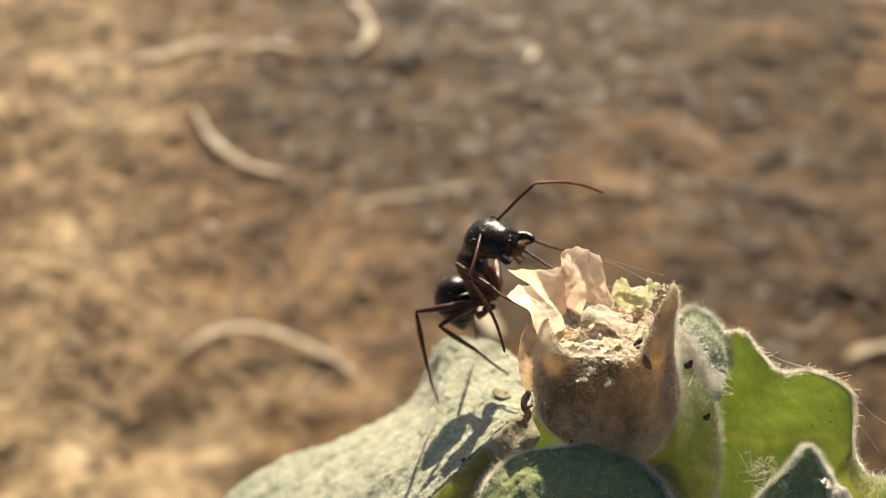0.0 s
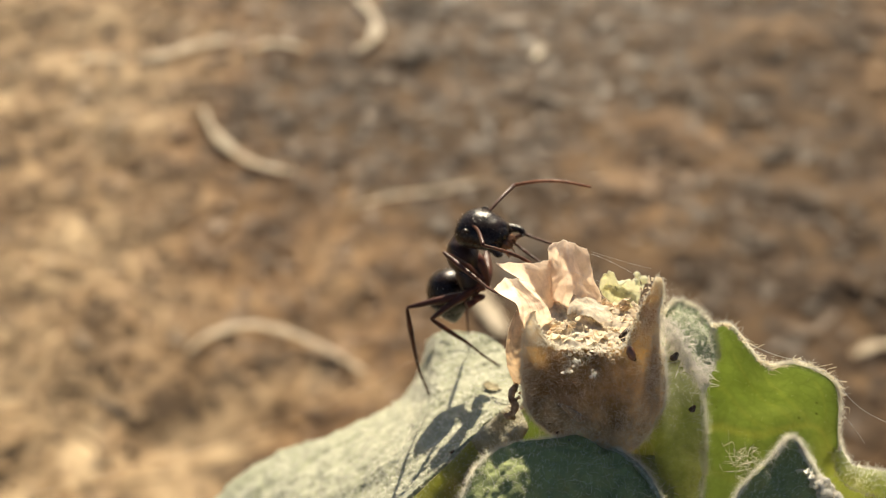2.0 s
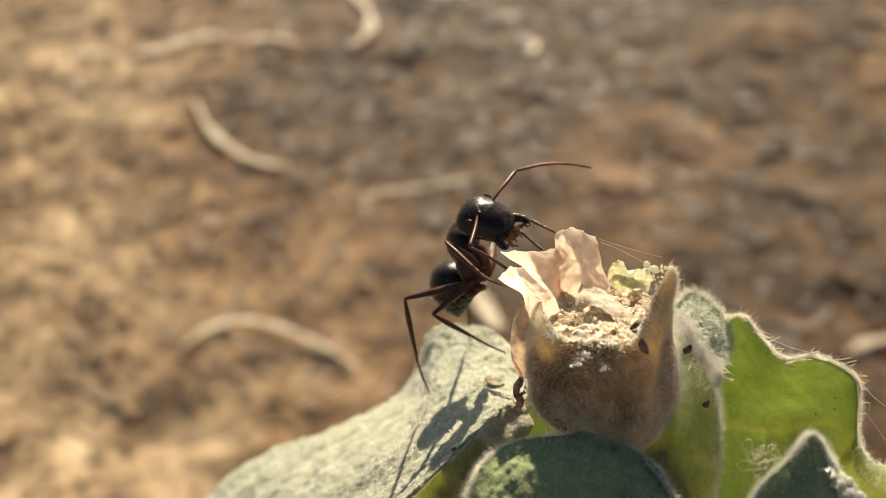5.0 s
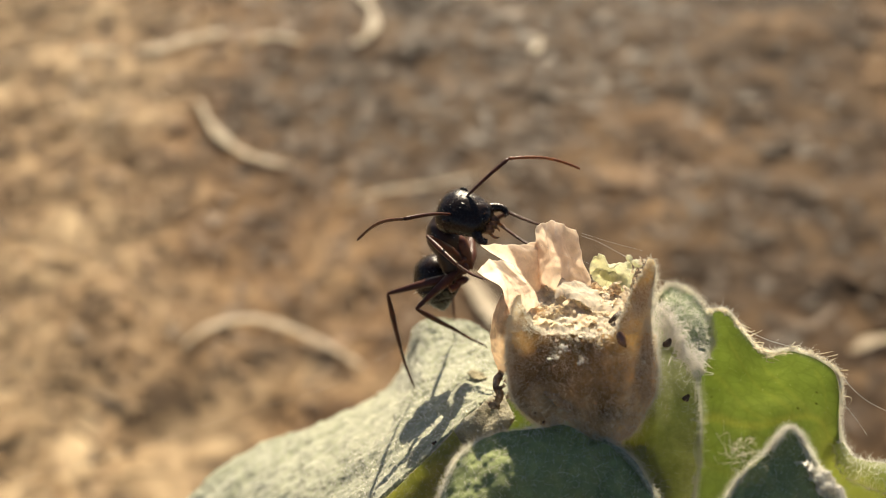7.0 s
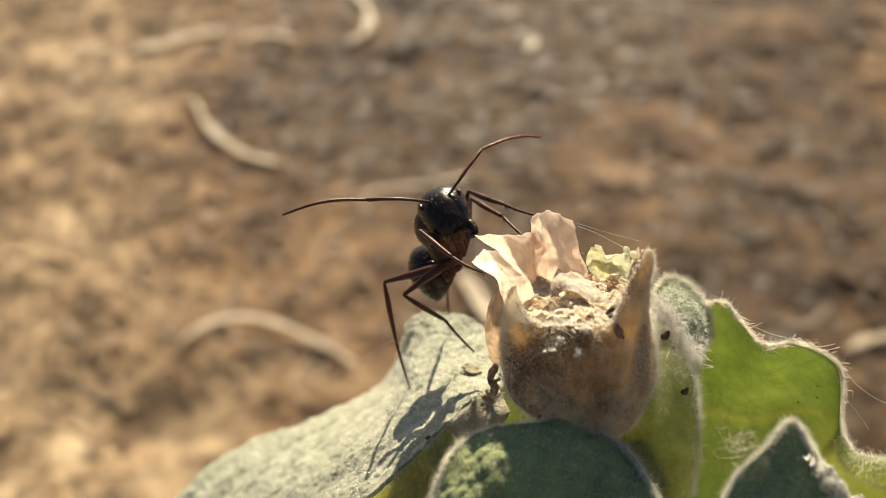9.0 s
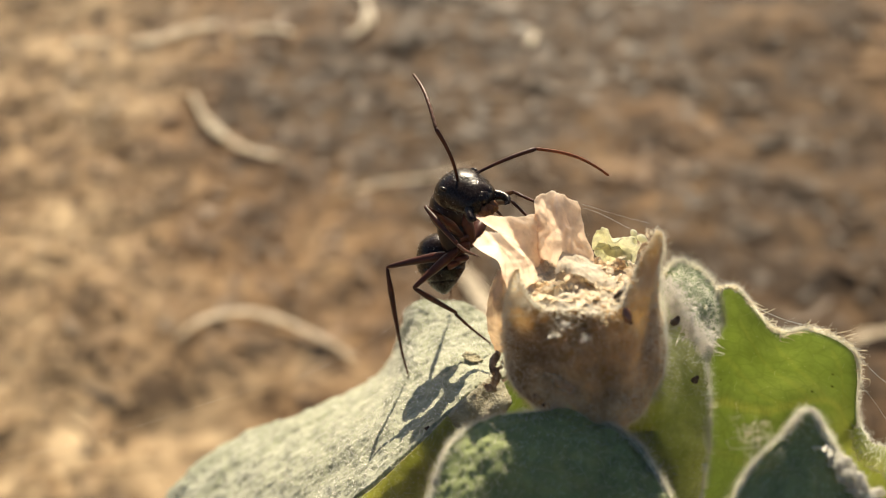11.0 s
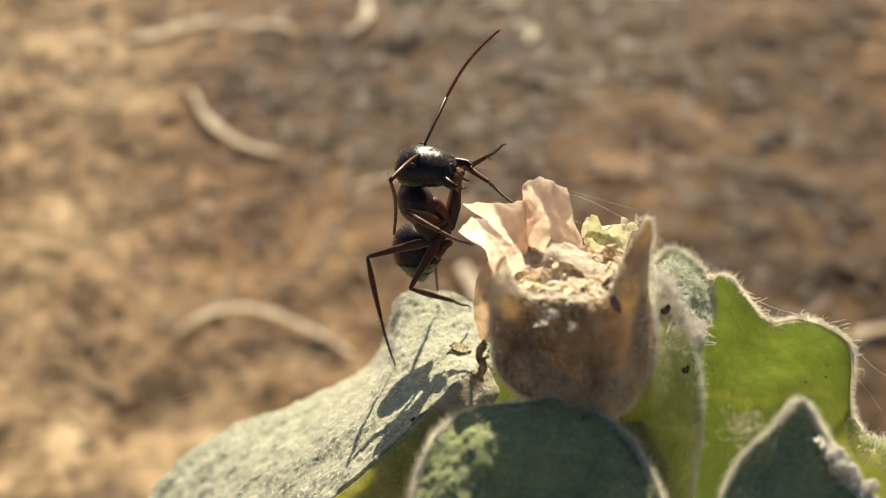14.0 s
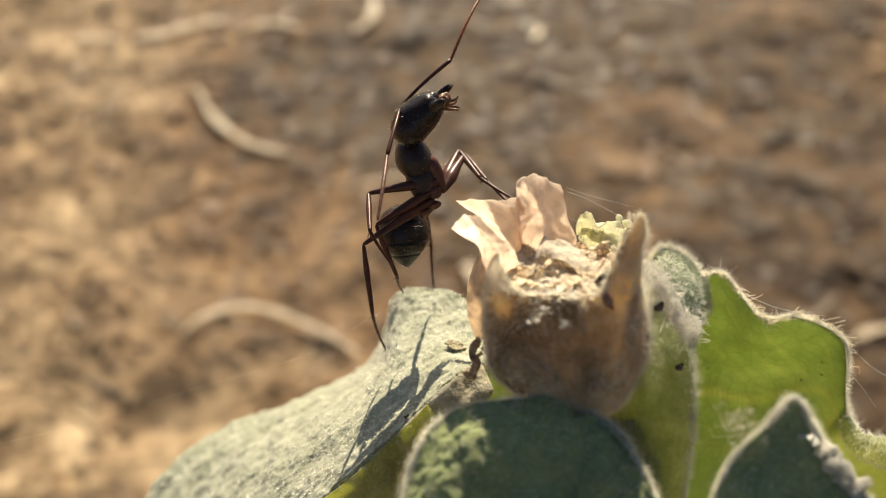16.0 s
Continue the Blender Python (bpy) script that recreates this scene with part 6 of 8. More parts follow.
    walk(NEAR_WHIP, [
        (0, pose(0.004900, 0.000000, 0.000000, -15.7, 32.7, 57.6)),
        (0.5, pose(0.004900, 0.000000, 0.000000, -12.0, 41.0, 94.4)),
        (1, pose(0.004900, -0.000000, -0.000000, 9.8, 19.1, 98.8)),
        (1.5, pose(0.004900, 0.000000, -0.000000, 9.8, 19.0, 61.4)),
        (2, pose(0.004900, -0.000000, -0.000000, 15.1, 21.4, 88.7)),
        (2.5, pose(0.004900, -0.000000, 0.000000, 3.1, 26.7, 119.9)),
        (3, pose(0.004900, -0.000000, -0.000000, -7.8, 28.1, 139.0)),
        (3.5, pose(0.004900, -0.000000, -0.000000, -36.4, 39.4, -176.0)),
        (3.75, pose(0.004900, -0.000000, 0.000000, -23.5, 30.8, 134.6)),
        (4, pose(0.004900, -0.000000, 0.000000, -7.7, 33.1, 86.2)),
        (6.5, pose(0.004900, 0.000000, -0.000000, 5.6, 3.6, 132.8)),
        (6.667, pose(0.004900, -0.000000, 0.000000, -21.3, 17.9, 167.6)),
        (6.833, pose(0.004900, -0.000000, 0.000000, -38.2, 44.3, -161.5)),
        (7, pose(0.004900, -0.000000, 0.000000, -27.0, 73.8, -111.5)),
        (7.167, pose(0.004900, -0.000000, 0.000000, 18.2, 61.5, -31.6)),
        (7.333, pose(0.004900, -0.000000, -0.000000, 17.0, 41.2, 5.0)),
        (7.5, pose(0.004900, -0.000000, -0.000000, 3.0, 24.6, 34.8)),
        (8, pose(0.004900, -0.000000, 0.000000, 25.3, 1.0, 6.5)),
        (8.5, pose(0.004900, 0.000000, -0.000000, 28.7, -2.9, 17.7)),
        (9, pose(0.004900, 0.000000, 0.000000, 30.8, -1.6, 14.3)),
        (10.25, pose(0.004900, 0.000000, 0.000000, 4.1, 40.3, -18.5)),
        (11.5, pose(0.004900, 0.000000, 0.000000, -63.7, 45.5, -90.9)),
        (12, pose(0.004900, 0.000000, -0.000000, 20.2, 72.1, -38.4)),
        (12.25, pose(0.004900, -0.000000, -0.000000, 23.1, 33.8, -7.1)),
        (12.5, pose(0.004900, -0.000000, -0.000000, 6.5, -1.2, 16.9)),
        (12.67, pose(0.004900, -0.000000, 0.000000, 17.2, 24.2, -13.7)),
        (12.83, pose(0.004900, -0.000000, 0.000000, 10.7, 51.1, -50.5)),
        (13, pose(0.004900, 0.000000, 0.000000, -36.2, 63.2, -123.4)),
        (13.17, pose(0.004900, 0.000000, 0.000000, 26.0, 50.0, -48.5)),
        (13.33, pose(0.004900, 0.000000, 0.000000, 39.5, 16.7, -19.6)),
        (13.5, pose(0.004900, 0.000000, 0.000000, 35.9, -18.2, 1.6)),
        (13.67, pose(0.004900, 0.000000, 0.000000, 63.4, 15.7, -41.5)),
        (13.83, pose(0.004900, 0.000000, 0.000000, 59.6, 58.9, -86.4)),
        (14, pose(0.004900, 0.000000, 0.000000, -32.7, 59.4, 147.6)),
        (14.5, pose(0.004900, 0.000000, 0.000000, -8.4, 49.0, 118.2)),
        (14.67, pose(0.004900, 0.000000, -0.000000, -23.1, 27.7, 75.5)),
        (14.83, pose(0.004900, 0.000000, -0.000000, -19.3, 3.9, 43.2)),
        (15, pose(0.004900, 0.000000, -0.000000, -3.1, -14.1, 8.4)),
        (15.5, pose(0.004900, -0.000000, 0.000000, 3.4, -5.8, 8.4)),
        (16, pose(0.004900, -0.000000, 0.000000, 3.3, -2.9, 4.5)),
    ])
    walk(LEGS[0][0], [
        (0, pose(-0.001800, 0.000300, -0.001250, 84.6, 28.5, 41.2)),
        (0.5, pose(-0.001800, 0.000300, -0.001250, 84.4, 27.6, 41.0)),
        (1, pose(-0.001800, 0.000300, -0.001250, 83.7, 29.3, 43.8)),
        (1.5, pose(-0.001800, 0.000300, -0.001250, 84.2, 29.1, 43.7)),
        (2, pose(-0.001800, 0.000300, -0.001250, 86.0, 28.0, 46.1)),
        (2.5, pose(-0.001800, 0.000300, -0.001250, 86.7, 29.8, 46.1)),
        (3, pose(-0.001800, 0.000300, -0.001250, 88.6, 28.4, 49.2)),
        (3.5, pose(-0.001800, 0.000300, -0.001250, 88.8, 29.2, 49.7)),
        (4, pose(-0.001800, 0.000300, -0.001250, 86.9, 32.5, 48.3)),
        (6.5, pose(-0.001800, 0.000300, -0.001250, 88.8, 34.7, 48.6)),
        (7, pose(-0.001800, 0.000300, -0.001250, 89.9, 30.7, 49.9)),
        (7.167, pose(-0.001800, 0.000300, -0.001250, 88.7, 37.5, 47.6)),
        (7.333, pose(-0.001800, 0.000300, -0.001250, 81.9, 38.8, 36.7)),
        (7.5, pose(-0.001800, 0.000300, -0.001250, 78.3, 33.0, 28.9)),
        (8, pose(-0.001800, 0.000300, -0.001250, 73.4, 27.6, 11.1)),
        (8.5, pose(-0.001800, 0.000300, -0.001250, 64.4, 33.5, 5.5)),
        (9, pose(-0.001800, 0.000300, -0.001250, 67.0, 32.1, 5.6)),
        (10.25, pose(-0.001800, 0.000300, -0.001250, 75.7, 39.8, 30.6)),
        (11.5, pose(-0.001800, 0.000300, -0.001250, 72.5, 34.4, 28.1)),
        (12, pose(-0.001800, 0.000300, -0.001250, 51.0, 26.2, -11.8)),
        (12.5, pose(-0.001800, 0.000300, -0.001250, 61.4, 20.4, -9.1)),
        (13, pose(-0.001800, 0.000300, -0.001250, 63.0, 26.6, -0.6)),
        (13.5, pose(-0.001800, 0.000300, -0.001250, 79.4, 40.8, 22.9)),
        (13.75, pose(-0.001800, 0.000300, -0.001250, 77.1, 41.8, 19.2)),
        (14, pose(-0.001800, 0.000300, -0.001250, 75.0, 42.0, 16.2)),
        (14.25, pose(-0.001800, 0.000300, -0.001250, 73.4, 38.8, 16.3)),
        (14.5, pose(-0.001800, 0.000300, -0.001250, 74.3, 36.2, 21.1)),
        (15, pose(-0.001800, 0.000300, -0.001250, 83.3, 44.5, 39.9)),
        (15.5, pose(-0.001800, 0.000300, -0.001250, 85.1, 37.7, 45.4)),
        (16, pose(-0.001800, 0.000300, -0.001250, 86.6, 42.3, 45.7)),
    ])
    walk(LEGS[0][1], [
        (0, pose(0.005000, 0.000000, -0.000000, -5.2, -42.1, -109.7)),
        (0.5, pose(0.005000, 0.000000, 0.000000, -5.7, -42.1, -110.0)),
        (1, pose(0.005000, 0.000000, -0.000000, -2.7, -41.7, -109.4)),
        (1.5, pose(0.005000, -0.000000, 0.000000, -3.1, -41.2, -108.8)),
        (2, pose(0.005000, 0.000000, -0.000000, -0.9, -39.8, -110.5)),
        (2.5, pose(0.005000, -0.000000, 0.000000, -0.9, -40.2, -110.7)),
        (3, pose(0.005000, 0.000000, -0.000000, 2.1, -38.9, -113.9)),
        (3.5, pose(0.005000, -0.000000, -0.000000, 3.1, -39.3, -115.4)),
        (4, pose(0.005000, 0.000000, 0.000000, 1.6, -44.9, -108.2)),
        (6.5, pose(0.005000, 0.000000, 0.000000, 1.3, -44.0, -106.4)),
        (7, pose(0.005000, -0.000000, 0.000000, 2.3, -43.5, -111.3)),
        (7.167, pose(0.005000, 0.000000, 0.000000, -0.0, -69.2, -130.6)),
        (7.333, pose(0.005000, 0.000000, 0.000000, -7.3, -59.3, -147.4)),
        (7.5, pose(0.005000, -0.000000, 0.000000, -18.2, -42.2, -109.7)),
        (8, pose(0.005204, -0.000000, 0.000000, -54.3, -43.7, -102.0)),
        (8.5, pose(0.005156, 0.000000, 0.000000, -54.4, -41.9, -100.4)),
        (9, pose(0.005070, 0.000000, 0.000000, -53.5, -41.8, -102.6)),
        (10.25, pose(0.005000, 0.000000, -0.000000, -23.1, -44.3, -120.6)),
        (11.5, pose(0.005000, 0.000000, 0.000000, -20.2, -50.3, -112.8)),
        (12, pose(0.005148, 0.000000, -0.000000, -58.7, -46.7, -94.8)),
        (12.5, pose(0.005232, -0.000000, 0.000000, -56.4, -53.0, -103.9)),
        (13, pose(0.005000, -0.000000, 0.000000, -42.4, -50.1, -114.7)),
        (13.5, pose(0.005000, -0.000000, -0.000000, -19.1, -40.2, -126.9)),
        (13.75, pose(0.005000, 0.000000, 0.000000, -26.7, -49.5, -115.3)),
        (14, pose(0.005000, 0.000000, -0.000000, -37.6, -56.1, -99.1)),
        (14.25, pose(0.005000, -0.000000, 0.000000, -27.5, -44.4, -117.1)),
        (14.5, pose(0.005000, 0.000000, 0.000000, -17.2, -27.6, -135.8)),
        (15, pose(0.005000, 0.000000, -0.000000, -6.6, -15.2, -135.6)),
        (15.5, pose(0.005000, 0.000000, 0.000000, -3.4, -12.7, -142.6)),
        (16, pose(0.005000, -0.000000, -0.000000, -3.3, -10.3, -142.1)),
    ])
    walk(LEGS[0][2], [
        (0, pose(0.003874, -0.003144, 0.003017, -3.2, -19.9, -132.1)),
        (0.5, pose(0.003857, -0.003138, 0.003016, -3.5, -19.3, -133.0)),
        (1, pose(0.003882, -0.003166, 0.002996, -1.8, -19.7, -127.8)),
        (1.5, pose(0.003907, -0.003206, 0.002962, -1.9, -18.1, -131.9)),
        (2, pose(0.003789, -0.003236, 0.002883, -0.5, -16.3, -133.4)),
        (2.5, pose(0.003784, -0.003212, 0.002907, -0.5, -16.9, -131.6)),
        (3, pose(0.003579, -0.003202, 0.002824, 1.4, -17.7, -130.1)),
        (3.5, pose(0.003507, -0.003148, 0.002848, 2.2, -15.4, -127.6)),
        (4, pose(0.004004, -0.003030, 0.003175, 1.0, -12.7, -127.4)),
        (6.5, pose(0.004088, -0.003104, 0.003128, 0.7, -10.9, -131.7)),
        (7, pose(0.003812, -0.003043, 0.003095, 1.4, -10.7, -130.8)),
        (7.167, pose(0.003960, -0.001215, 0.004206, -0.0, -12.7, -124.3)),
        (7.333, pose(0.003064, -0.001236, 0.003869, -7.4, -18.9, -121.0)),
        (7.5, pose(0.003875, -0.003136, 0.003025, -13.2, -24.5, -125.2)),
        (8, pose(0.004526, -0.003180, 0.003111, -55.6, -52.0, -103.8)),
        (8.5, pose(0.004551, -0.003292, 0.003007, -58.1, -47.3, -96.8)),
        (9, pose(0.004341, -0.003274, 0.003000, -57.4, -50.2, -100.0)),
        (10.25, pose(0.003361, -0.002772, 0.003144, -21.3, -26.0, -116.6)),
        (11.5, pose(0.003886, -0.002651, 0.003461, -15.0, -21.2, -115.2)),
        (12, pose(0.004888, -0.003077, 0.003273, -61.3, -46.3, -89.9)),
        (12.5, pose(0.004579, -0.002630, 0.003592, -58.9, -52.3, -99.9)),
        (13, pose(0.003794, -0.002621, 0.003453, -45.4, -44.2, -106.2)),
        (13.5, pose(0.002936, -0.002746, 0.002907, -18.8, -29.1, -122.8)),
        (13.75, pose(0.003752, -0.002640, 0.003423, -25.0, -33.7, -107.1)),
        (14, pose(0.004603, -0.002478, 0.003735, -24.9, -67.0, -136.8)),
        (14.25, pose(0.003535, -0.002865, 0.003146, -27.4, -30.9, -108.4)),
        (14.5, pose(0.002140, -0.002782, 0.002082, -18.4, -28.5, -132.2)),
        (15, pose(0.001898, -0.003038, 0.001181, -7.3, -14.3, -130.2)),
        (15.5, pose(0.001512, -0.002667, 0.000986, -4.4, -8.6, -128.0)),
        (16, pose(0.001507, -0.002722, 0.000801, -4.4, -11.5, -126.0)),
    ])
    walk(LEGS[1][0], [
        (0, pose(-0.001800, -0.000300, -0.001250, 87.6, 27.5, 47.6)),
        (0.5, pose(-0.001800, -0.000300, -0.001250, 87.3, 26.6, 47.3)),
        (1, pose(-0.001800, -0.000300, -0.001250, 86.6, 28.3, 49.8)),
        (1.5, pose(-0.001800, -0.000300, -0.001250, 87.0, 28.1, 49.6)),
        (2, pose(-0.001800, -0.000300, -0.001250, 88.7, 26.9, 52.0)),
        (2.5, pose(-0.001800, -0.000300, -0.001250, 89.5, 28.5, 51.9)),
        (3, pose(-0.001800, -0.000300, -0.001250, 91.1, 27.0, 54.8)),
        (3.5, pose(-0.001800, -0.000300, -0.001250, 91.3, 27.9, 55.2)),
        (4, pose(-0.001800, -0.000300, -0.001250, 89.8, 31.3, 53.9)),
        (6.5, pose(-0.001800, -0.000300, -0.001250, 92.0, 33.3, 54.6)),
        (7, pose(-0.001800, -0.000300, -0.001250, 92.6, 29.3, 55.5)),
        (7.5, pose(-0.001800, -0.000300, -0.001250, 85.0, 32.8, 40.5)),
        (7.667, pose(-0.001800, -0.000300, -0.001250, 85.8, 17.4, 31.1)),
        (7.75, pose(-0.001800, -0.000300, -0.001250, 88.3, 14.4, 29.1)),
        (7.833, pose(-0.001800, -0.000300, -0.001250, 90.0, 14.5, 24.1)),
        (8, pose(-0.001800, -0.000300, -0.001250, 77.5, 24.8, 11.9)),
        (8.5, pose(-0.001800, -0.000300, -0.001250, 77.5, 34.6, 22.3)),
        (9, pose(-0.001800, -0.000300, -0.001250, 84.3, 36.1, 33.2)),
        (9.833, pose(-0.001800, -0.000300, -0.001250, 86.0, 44.9, 44.7)),
        (10.25, pose(-0.001800, -0.000300, -0.001250, 85.2, 46.2, 46.5)),
        (10.67, pose(-0.001800, -0.000300, -0.001250, 83.9, 43.7, 46.0)),
        (11.5, pose(-0.001800, -0.000300, -0.001250, 79.0, 34.8, 38.9)),
        (12, pose(-0.001800, -0.000300, -0.001250, 83.1, 36.6, 38.1)),
        (12.17, pose(-0.001800, -0.000300, -0.001250, 81.6, 36.8, 35.0)),
        (12.33, pose(-0.001800, -0.000300, -0.001250, 80.2, 35.4, 31.8)),
        (12.5, pose(-0.001800, -0.000300, -0.001250, 80.2, 33.1, 30.8)),
        (12.67, pose(-0.001800, -0.000300, -0.001250, 83.0, 30.0, 34.4)),
        (12.83, pose(-0.001800, -0.000300, -0.001250, 86.2, 30.5, 40.6)),
        (13, pose(-0.001800, -0.000300, -0.001250, 88.2, 34.1, 44.7)),
        (13.17, pose(-0.001800, -0.000300, -0.001250, 88.8, 44.6, 44.5)),
        (13.33, pose(-0.001800, -0.000300, -0.001250, 78.9, 48.8, 28.6)),
        (13.5, pose(-0.001800, -0.000300, -0.001250, 69.9, 41.0, 10.5)),
        (14, pose(-0.001800, -0.000300, -0.001250, 51.7, 32.6, -16.5)),
        (14.5, pose(-0.001800, -0.000300, -0.001250, 71.5, 40.6, 19.9)),
        (15, pose(-0.001800, -0.000300, -0.001250, 89.3, 47.6, 48.6)),
        (15.5, pose(-0.001800, -0.000300, -0.001250, 87.1, 41.7, 48.9)),
        (16, pose(-0.001800, -0.000300, -0.001250, 90.5, 45.7, 51.6)),
    ])
    walk(LEGS[1][1], [
        (0, pose(0.005000, 0.000000, -0.000000, 1.2, -44.7, -140.8)),
        (0.5, pose(0.005000, -0.000000, 0.000000, 0.8, -45.0, -140.9)),
        (1, pose(0.005000, -0.000000, -0.000000, 2.8, -43.6, -139.8)),
        (1.5, pose(0.005000, -0.000000, 0.000000, 2.4, -43.5, -139.2)),
        (2, pose(0.005000, -0.000000, 0.000000, 4.0, -41.8, -140.9)),
        (2.5, pose(0.005000, 0.000000, -0.000000, 3.9, -41.9, -140.7)),
        (3, pose(0.005000, 0.000000, -0.000000, 5.7, -39.7, -143.0)),
        (3.5, pose(0.005000, -0.000000, -0.000000, 6.3, -39.6, -143.7)),
        (4, pose(0.005000, 0.000000, 0.000000, 5.6, -43.7, -140.7)),
        (6.5, pose(0.005000, 0.000000, 0.000000, 5.7, -43.0, -139.0)),
        (7, pose(0.005000, -0.000000, -0.000000, 5.9, -42.1, -143.2)),
        (7.5, pose(0.005000, 0.000000, 0.000000, -5.7, -46.1, -135.0)),
        (7.667, pose(0.005000, -0.000000, -0.000000, -19.5, -75.1, -148.1)),
        (7.75, pose(0.005000, 0.000000, -0.000000, -37.9, -73.5, -122.5)),
        (7.833, pose(0.005000, 0.000000, 0.000000, -42.7, -58.7, -111.6)),
        (8, pose(0.005089, -0.000000, 0.000000, -45.2, -45.4, -117.8)),
        (8.5, pose(0.005000, -0.000000, 0.000000, -30.5, -36.9, -126.3)),
        (9, pose(0.005000, 0.000000, -0.000000, -22.7, -32.8, -129.5)),
        (9.833, pose(0.005000, -0.000000, -0.000000, -12.0, -42.8, -139.4)),
        (10.25, pose(0.005000, -0.000000, -0.000000, -9.1, -44.5, -136.6)),
        (10.67, pose(0.005000, 0.000000, 0.000000, -6.6, -44.0, -134.1)),
        (11.5, pose(0.005000, 0.000000, -0.000000, -5.9, -41.0, -138.6)),
        (12, pose(0.005000, -0.000000, 0.000000, -5.9, -42.9, -146.5)),
        (12.17, pose(0.005000, 0.000000, -0.000000, -10.5, -55.7, -140.9)),
        (12.33, pose(0.005000, -0.000000, -0.000000, -7.9, -56.8, -156.3)),
        (12.5, pose(0.005000, -0.000000, 0.000000, -8.2, -39.1, -151.4)),
        (12.67, pose(0.005000, -0.000000, 0.000000, -13.5, -55.8, -133.8)),
        (12.83, pose(0.005000, 0.000000, -0.000000, -3.6, -60.0, -163.6)),
        (13, pose(0.005000, -0.000000, 0.000000, -2.2, -34.5, -153.8)),
        (13.17, pose(0.005000, 0.000000, 0.000000, -4.3, -50.6, -140.6)),
        (13.33, pose(0.005000, 0.000000, -0.000000, -7.6, -54.1, -158.0)),
        (13.5, pose(0.005000, 0.000000, -0.000000, -20.8, -33.0, -136.5)),
        (14, pose(0.005107, 0.000000, -0.000000, -49.8, -48.3, -112.4)),
        (14.5, pose(0.005000, 0.000000, 0.000000, -17.3, -25.0, -134.6)),
        (15, pose(0.005000, -0.000000, -0.000000, -2.4, -7.0, -133.2)),
        (15.5, pose(0.005000, -0.000000, -0.000000, -1.6, -8.9, -140.8)),
        (16, pose(0.005000, 0.000000, -0.000000, -0.7, -8.3, -138.9)),
    ])
    walk(LEGS[1][2], [
        (0, pose(0.002525, -0.002022, 0.003168, 0.9, 0.1, -135.2)),
        (0.5, pose(0.002531, -0.002011, 0.003179, 0.6, 0.7, -136.2)),
        (1, pose(0.002510, -0.002101, 0.003104, 2.3, 0.6, -131.6)),
        (1.5, pose(0.002532, -0.002133, 0.003100, 1.8, 3.9, -135.2)),
        (2, pose(0.002396, -0.002118, 0.002997, 3.1, 5.0, -136.1)),
        (2.5, pose(0.002411, -0.002122, 0.003007, 3.1, 4.3, -134.5)),
        (3, pose(0.002234, -0.002084, 0.002873, 5.0, 2.7, -132.4)),
        (3.5, pose(0.002203, -0.002052, 0.002867, 5.7, 1.9, -131.3)),
        (4, pose(0.002481, -0.002061, 0.003108, 4.5, 3.8, -130.3)),
        (6.5, pose(0.002517, -0.002159, 0.003070, 4.3, 9.3, -133.2)),
        (7, pose(0.002327, -0.002002, 0.003016, 4.8, 6.1, -133.2)),
        (7.5, pose(0.002791, -0.002206, 0.003241, -4.2, 0.3, -135.2)),
        (7.667, pose(0.004017, -0.000611, 0.004348, -9.9, -21.7, -151.5)),
        (7.75, pose(0.004312, -0.001080, 0.004314, -11.4, -32.2, -154.0)),
        (7.833, pose(0.004140, -0.002177, 0.003844, -16.8, -47.7, -152.1)),
        (8, pose(0.003614, -0.002795, 0.003203, -39.3, -61.1, -130.0)),
        (8.5, pose(0.002870, -0.002902, 0.002701, -29.9, -46.2, -129.8)),
        (9, pose(0.002594, -0.002919, 0.002437, -18.7, -36.0, -140.2)),
        (9.833, pose(0.002494, -0.002146, 0.003060, -12.8, -12.0, -126.8)),
        (10.25, pose(0.002671, -0.002206, 0.003155, -8.9, -3.7, -123.4)),
        (10.67, pose(0.002747, -0.002323, 0.003127, -6.0, 0.7, -124.2)),
        (11.5, pose(0.002451, -0.002246, 0.002951, -6.1, -1.7, -124.2)),
        (12, pose(0.002250, -0.001822, 0.003060, -7.1, -4.2, -124.9)),
        (12.17, pose(0.003035, -0.001599, 0.003719, -9.5, -7.6, -123.6)),
        (12.33, pose(0.002744, -0.000989, 0.003766, -12.1, -11.2, -122.5)),
        (12.5, pose(0.001935, -0.001673, 0.002838, -13.0, -13.6, -123.3)),
        (12.67, pose(0.003251, -0.001825, 0.003722, -10.3, -12.0, -127.6)),
        (12.83, pose(0.002842, -0.000633, 0.003898, -6.1, -7.1, -127.5)),
        (13, pose(0.001674, -0.001640, 0.002549, -3.5, -6.0, -123.9)),
        (13.17, pose(0.002791, -0.001814, 0.003475, -19.0, -80.9, -121.3)),
        (13.33, pose(0.002555, -0.000988, 0.003646, 16.3, -48.3, 125.8)),
        (13.5, pose(0.002261, -0.002598, 0.002449, -20.1, -41.1, -139.4)),
        (14, pose(0.003968, -0.002768, 0.003360, -48.6, -55.8, -116.5)),
        (14.5, pose(0.002139, -0.002906, 0.001901, -17.5, -23.7, -133.5)),
        (15, pose(0.001943, -0.003257, 0.000547, -2.4, -9.1, -131.9)),
        (15.5, pose(0.001553, -0.002807, 0.000698, -2.0, 1.2, -126.3)),
        (16, pose(0.001643, -0.002926, 0.000648, -0.8, 1.8, -126.9)),
    ])
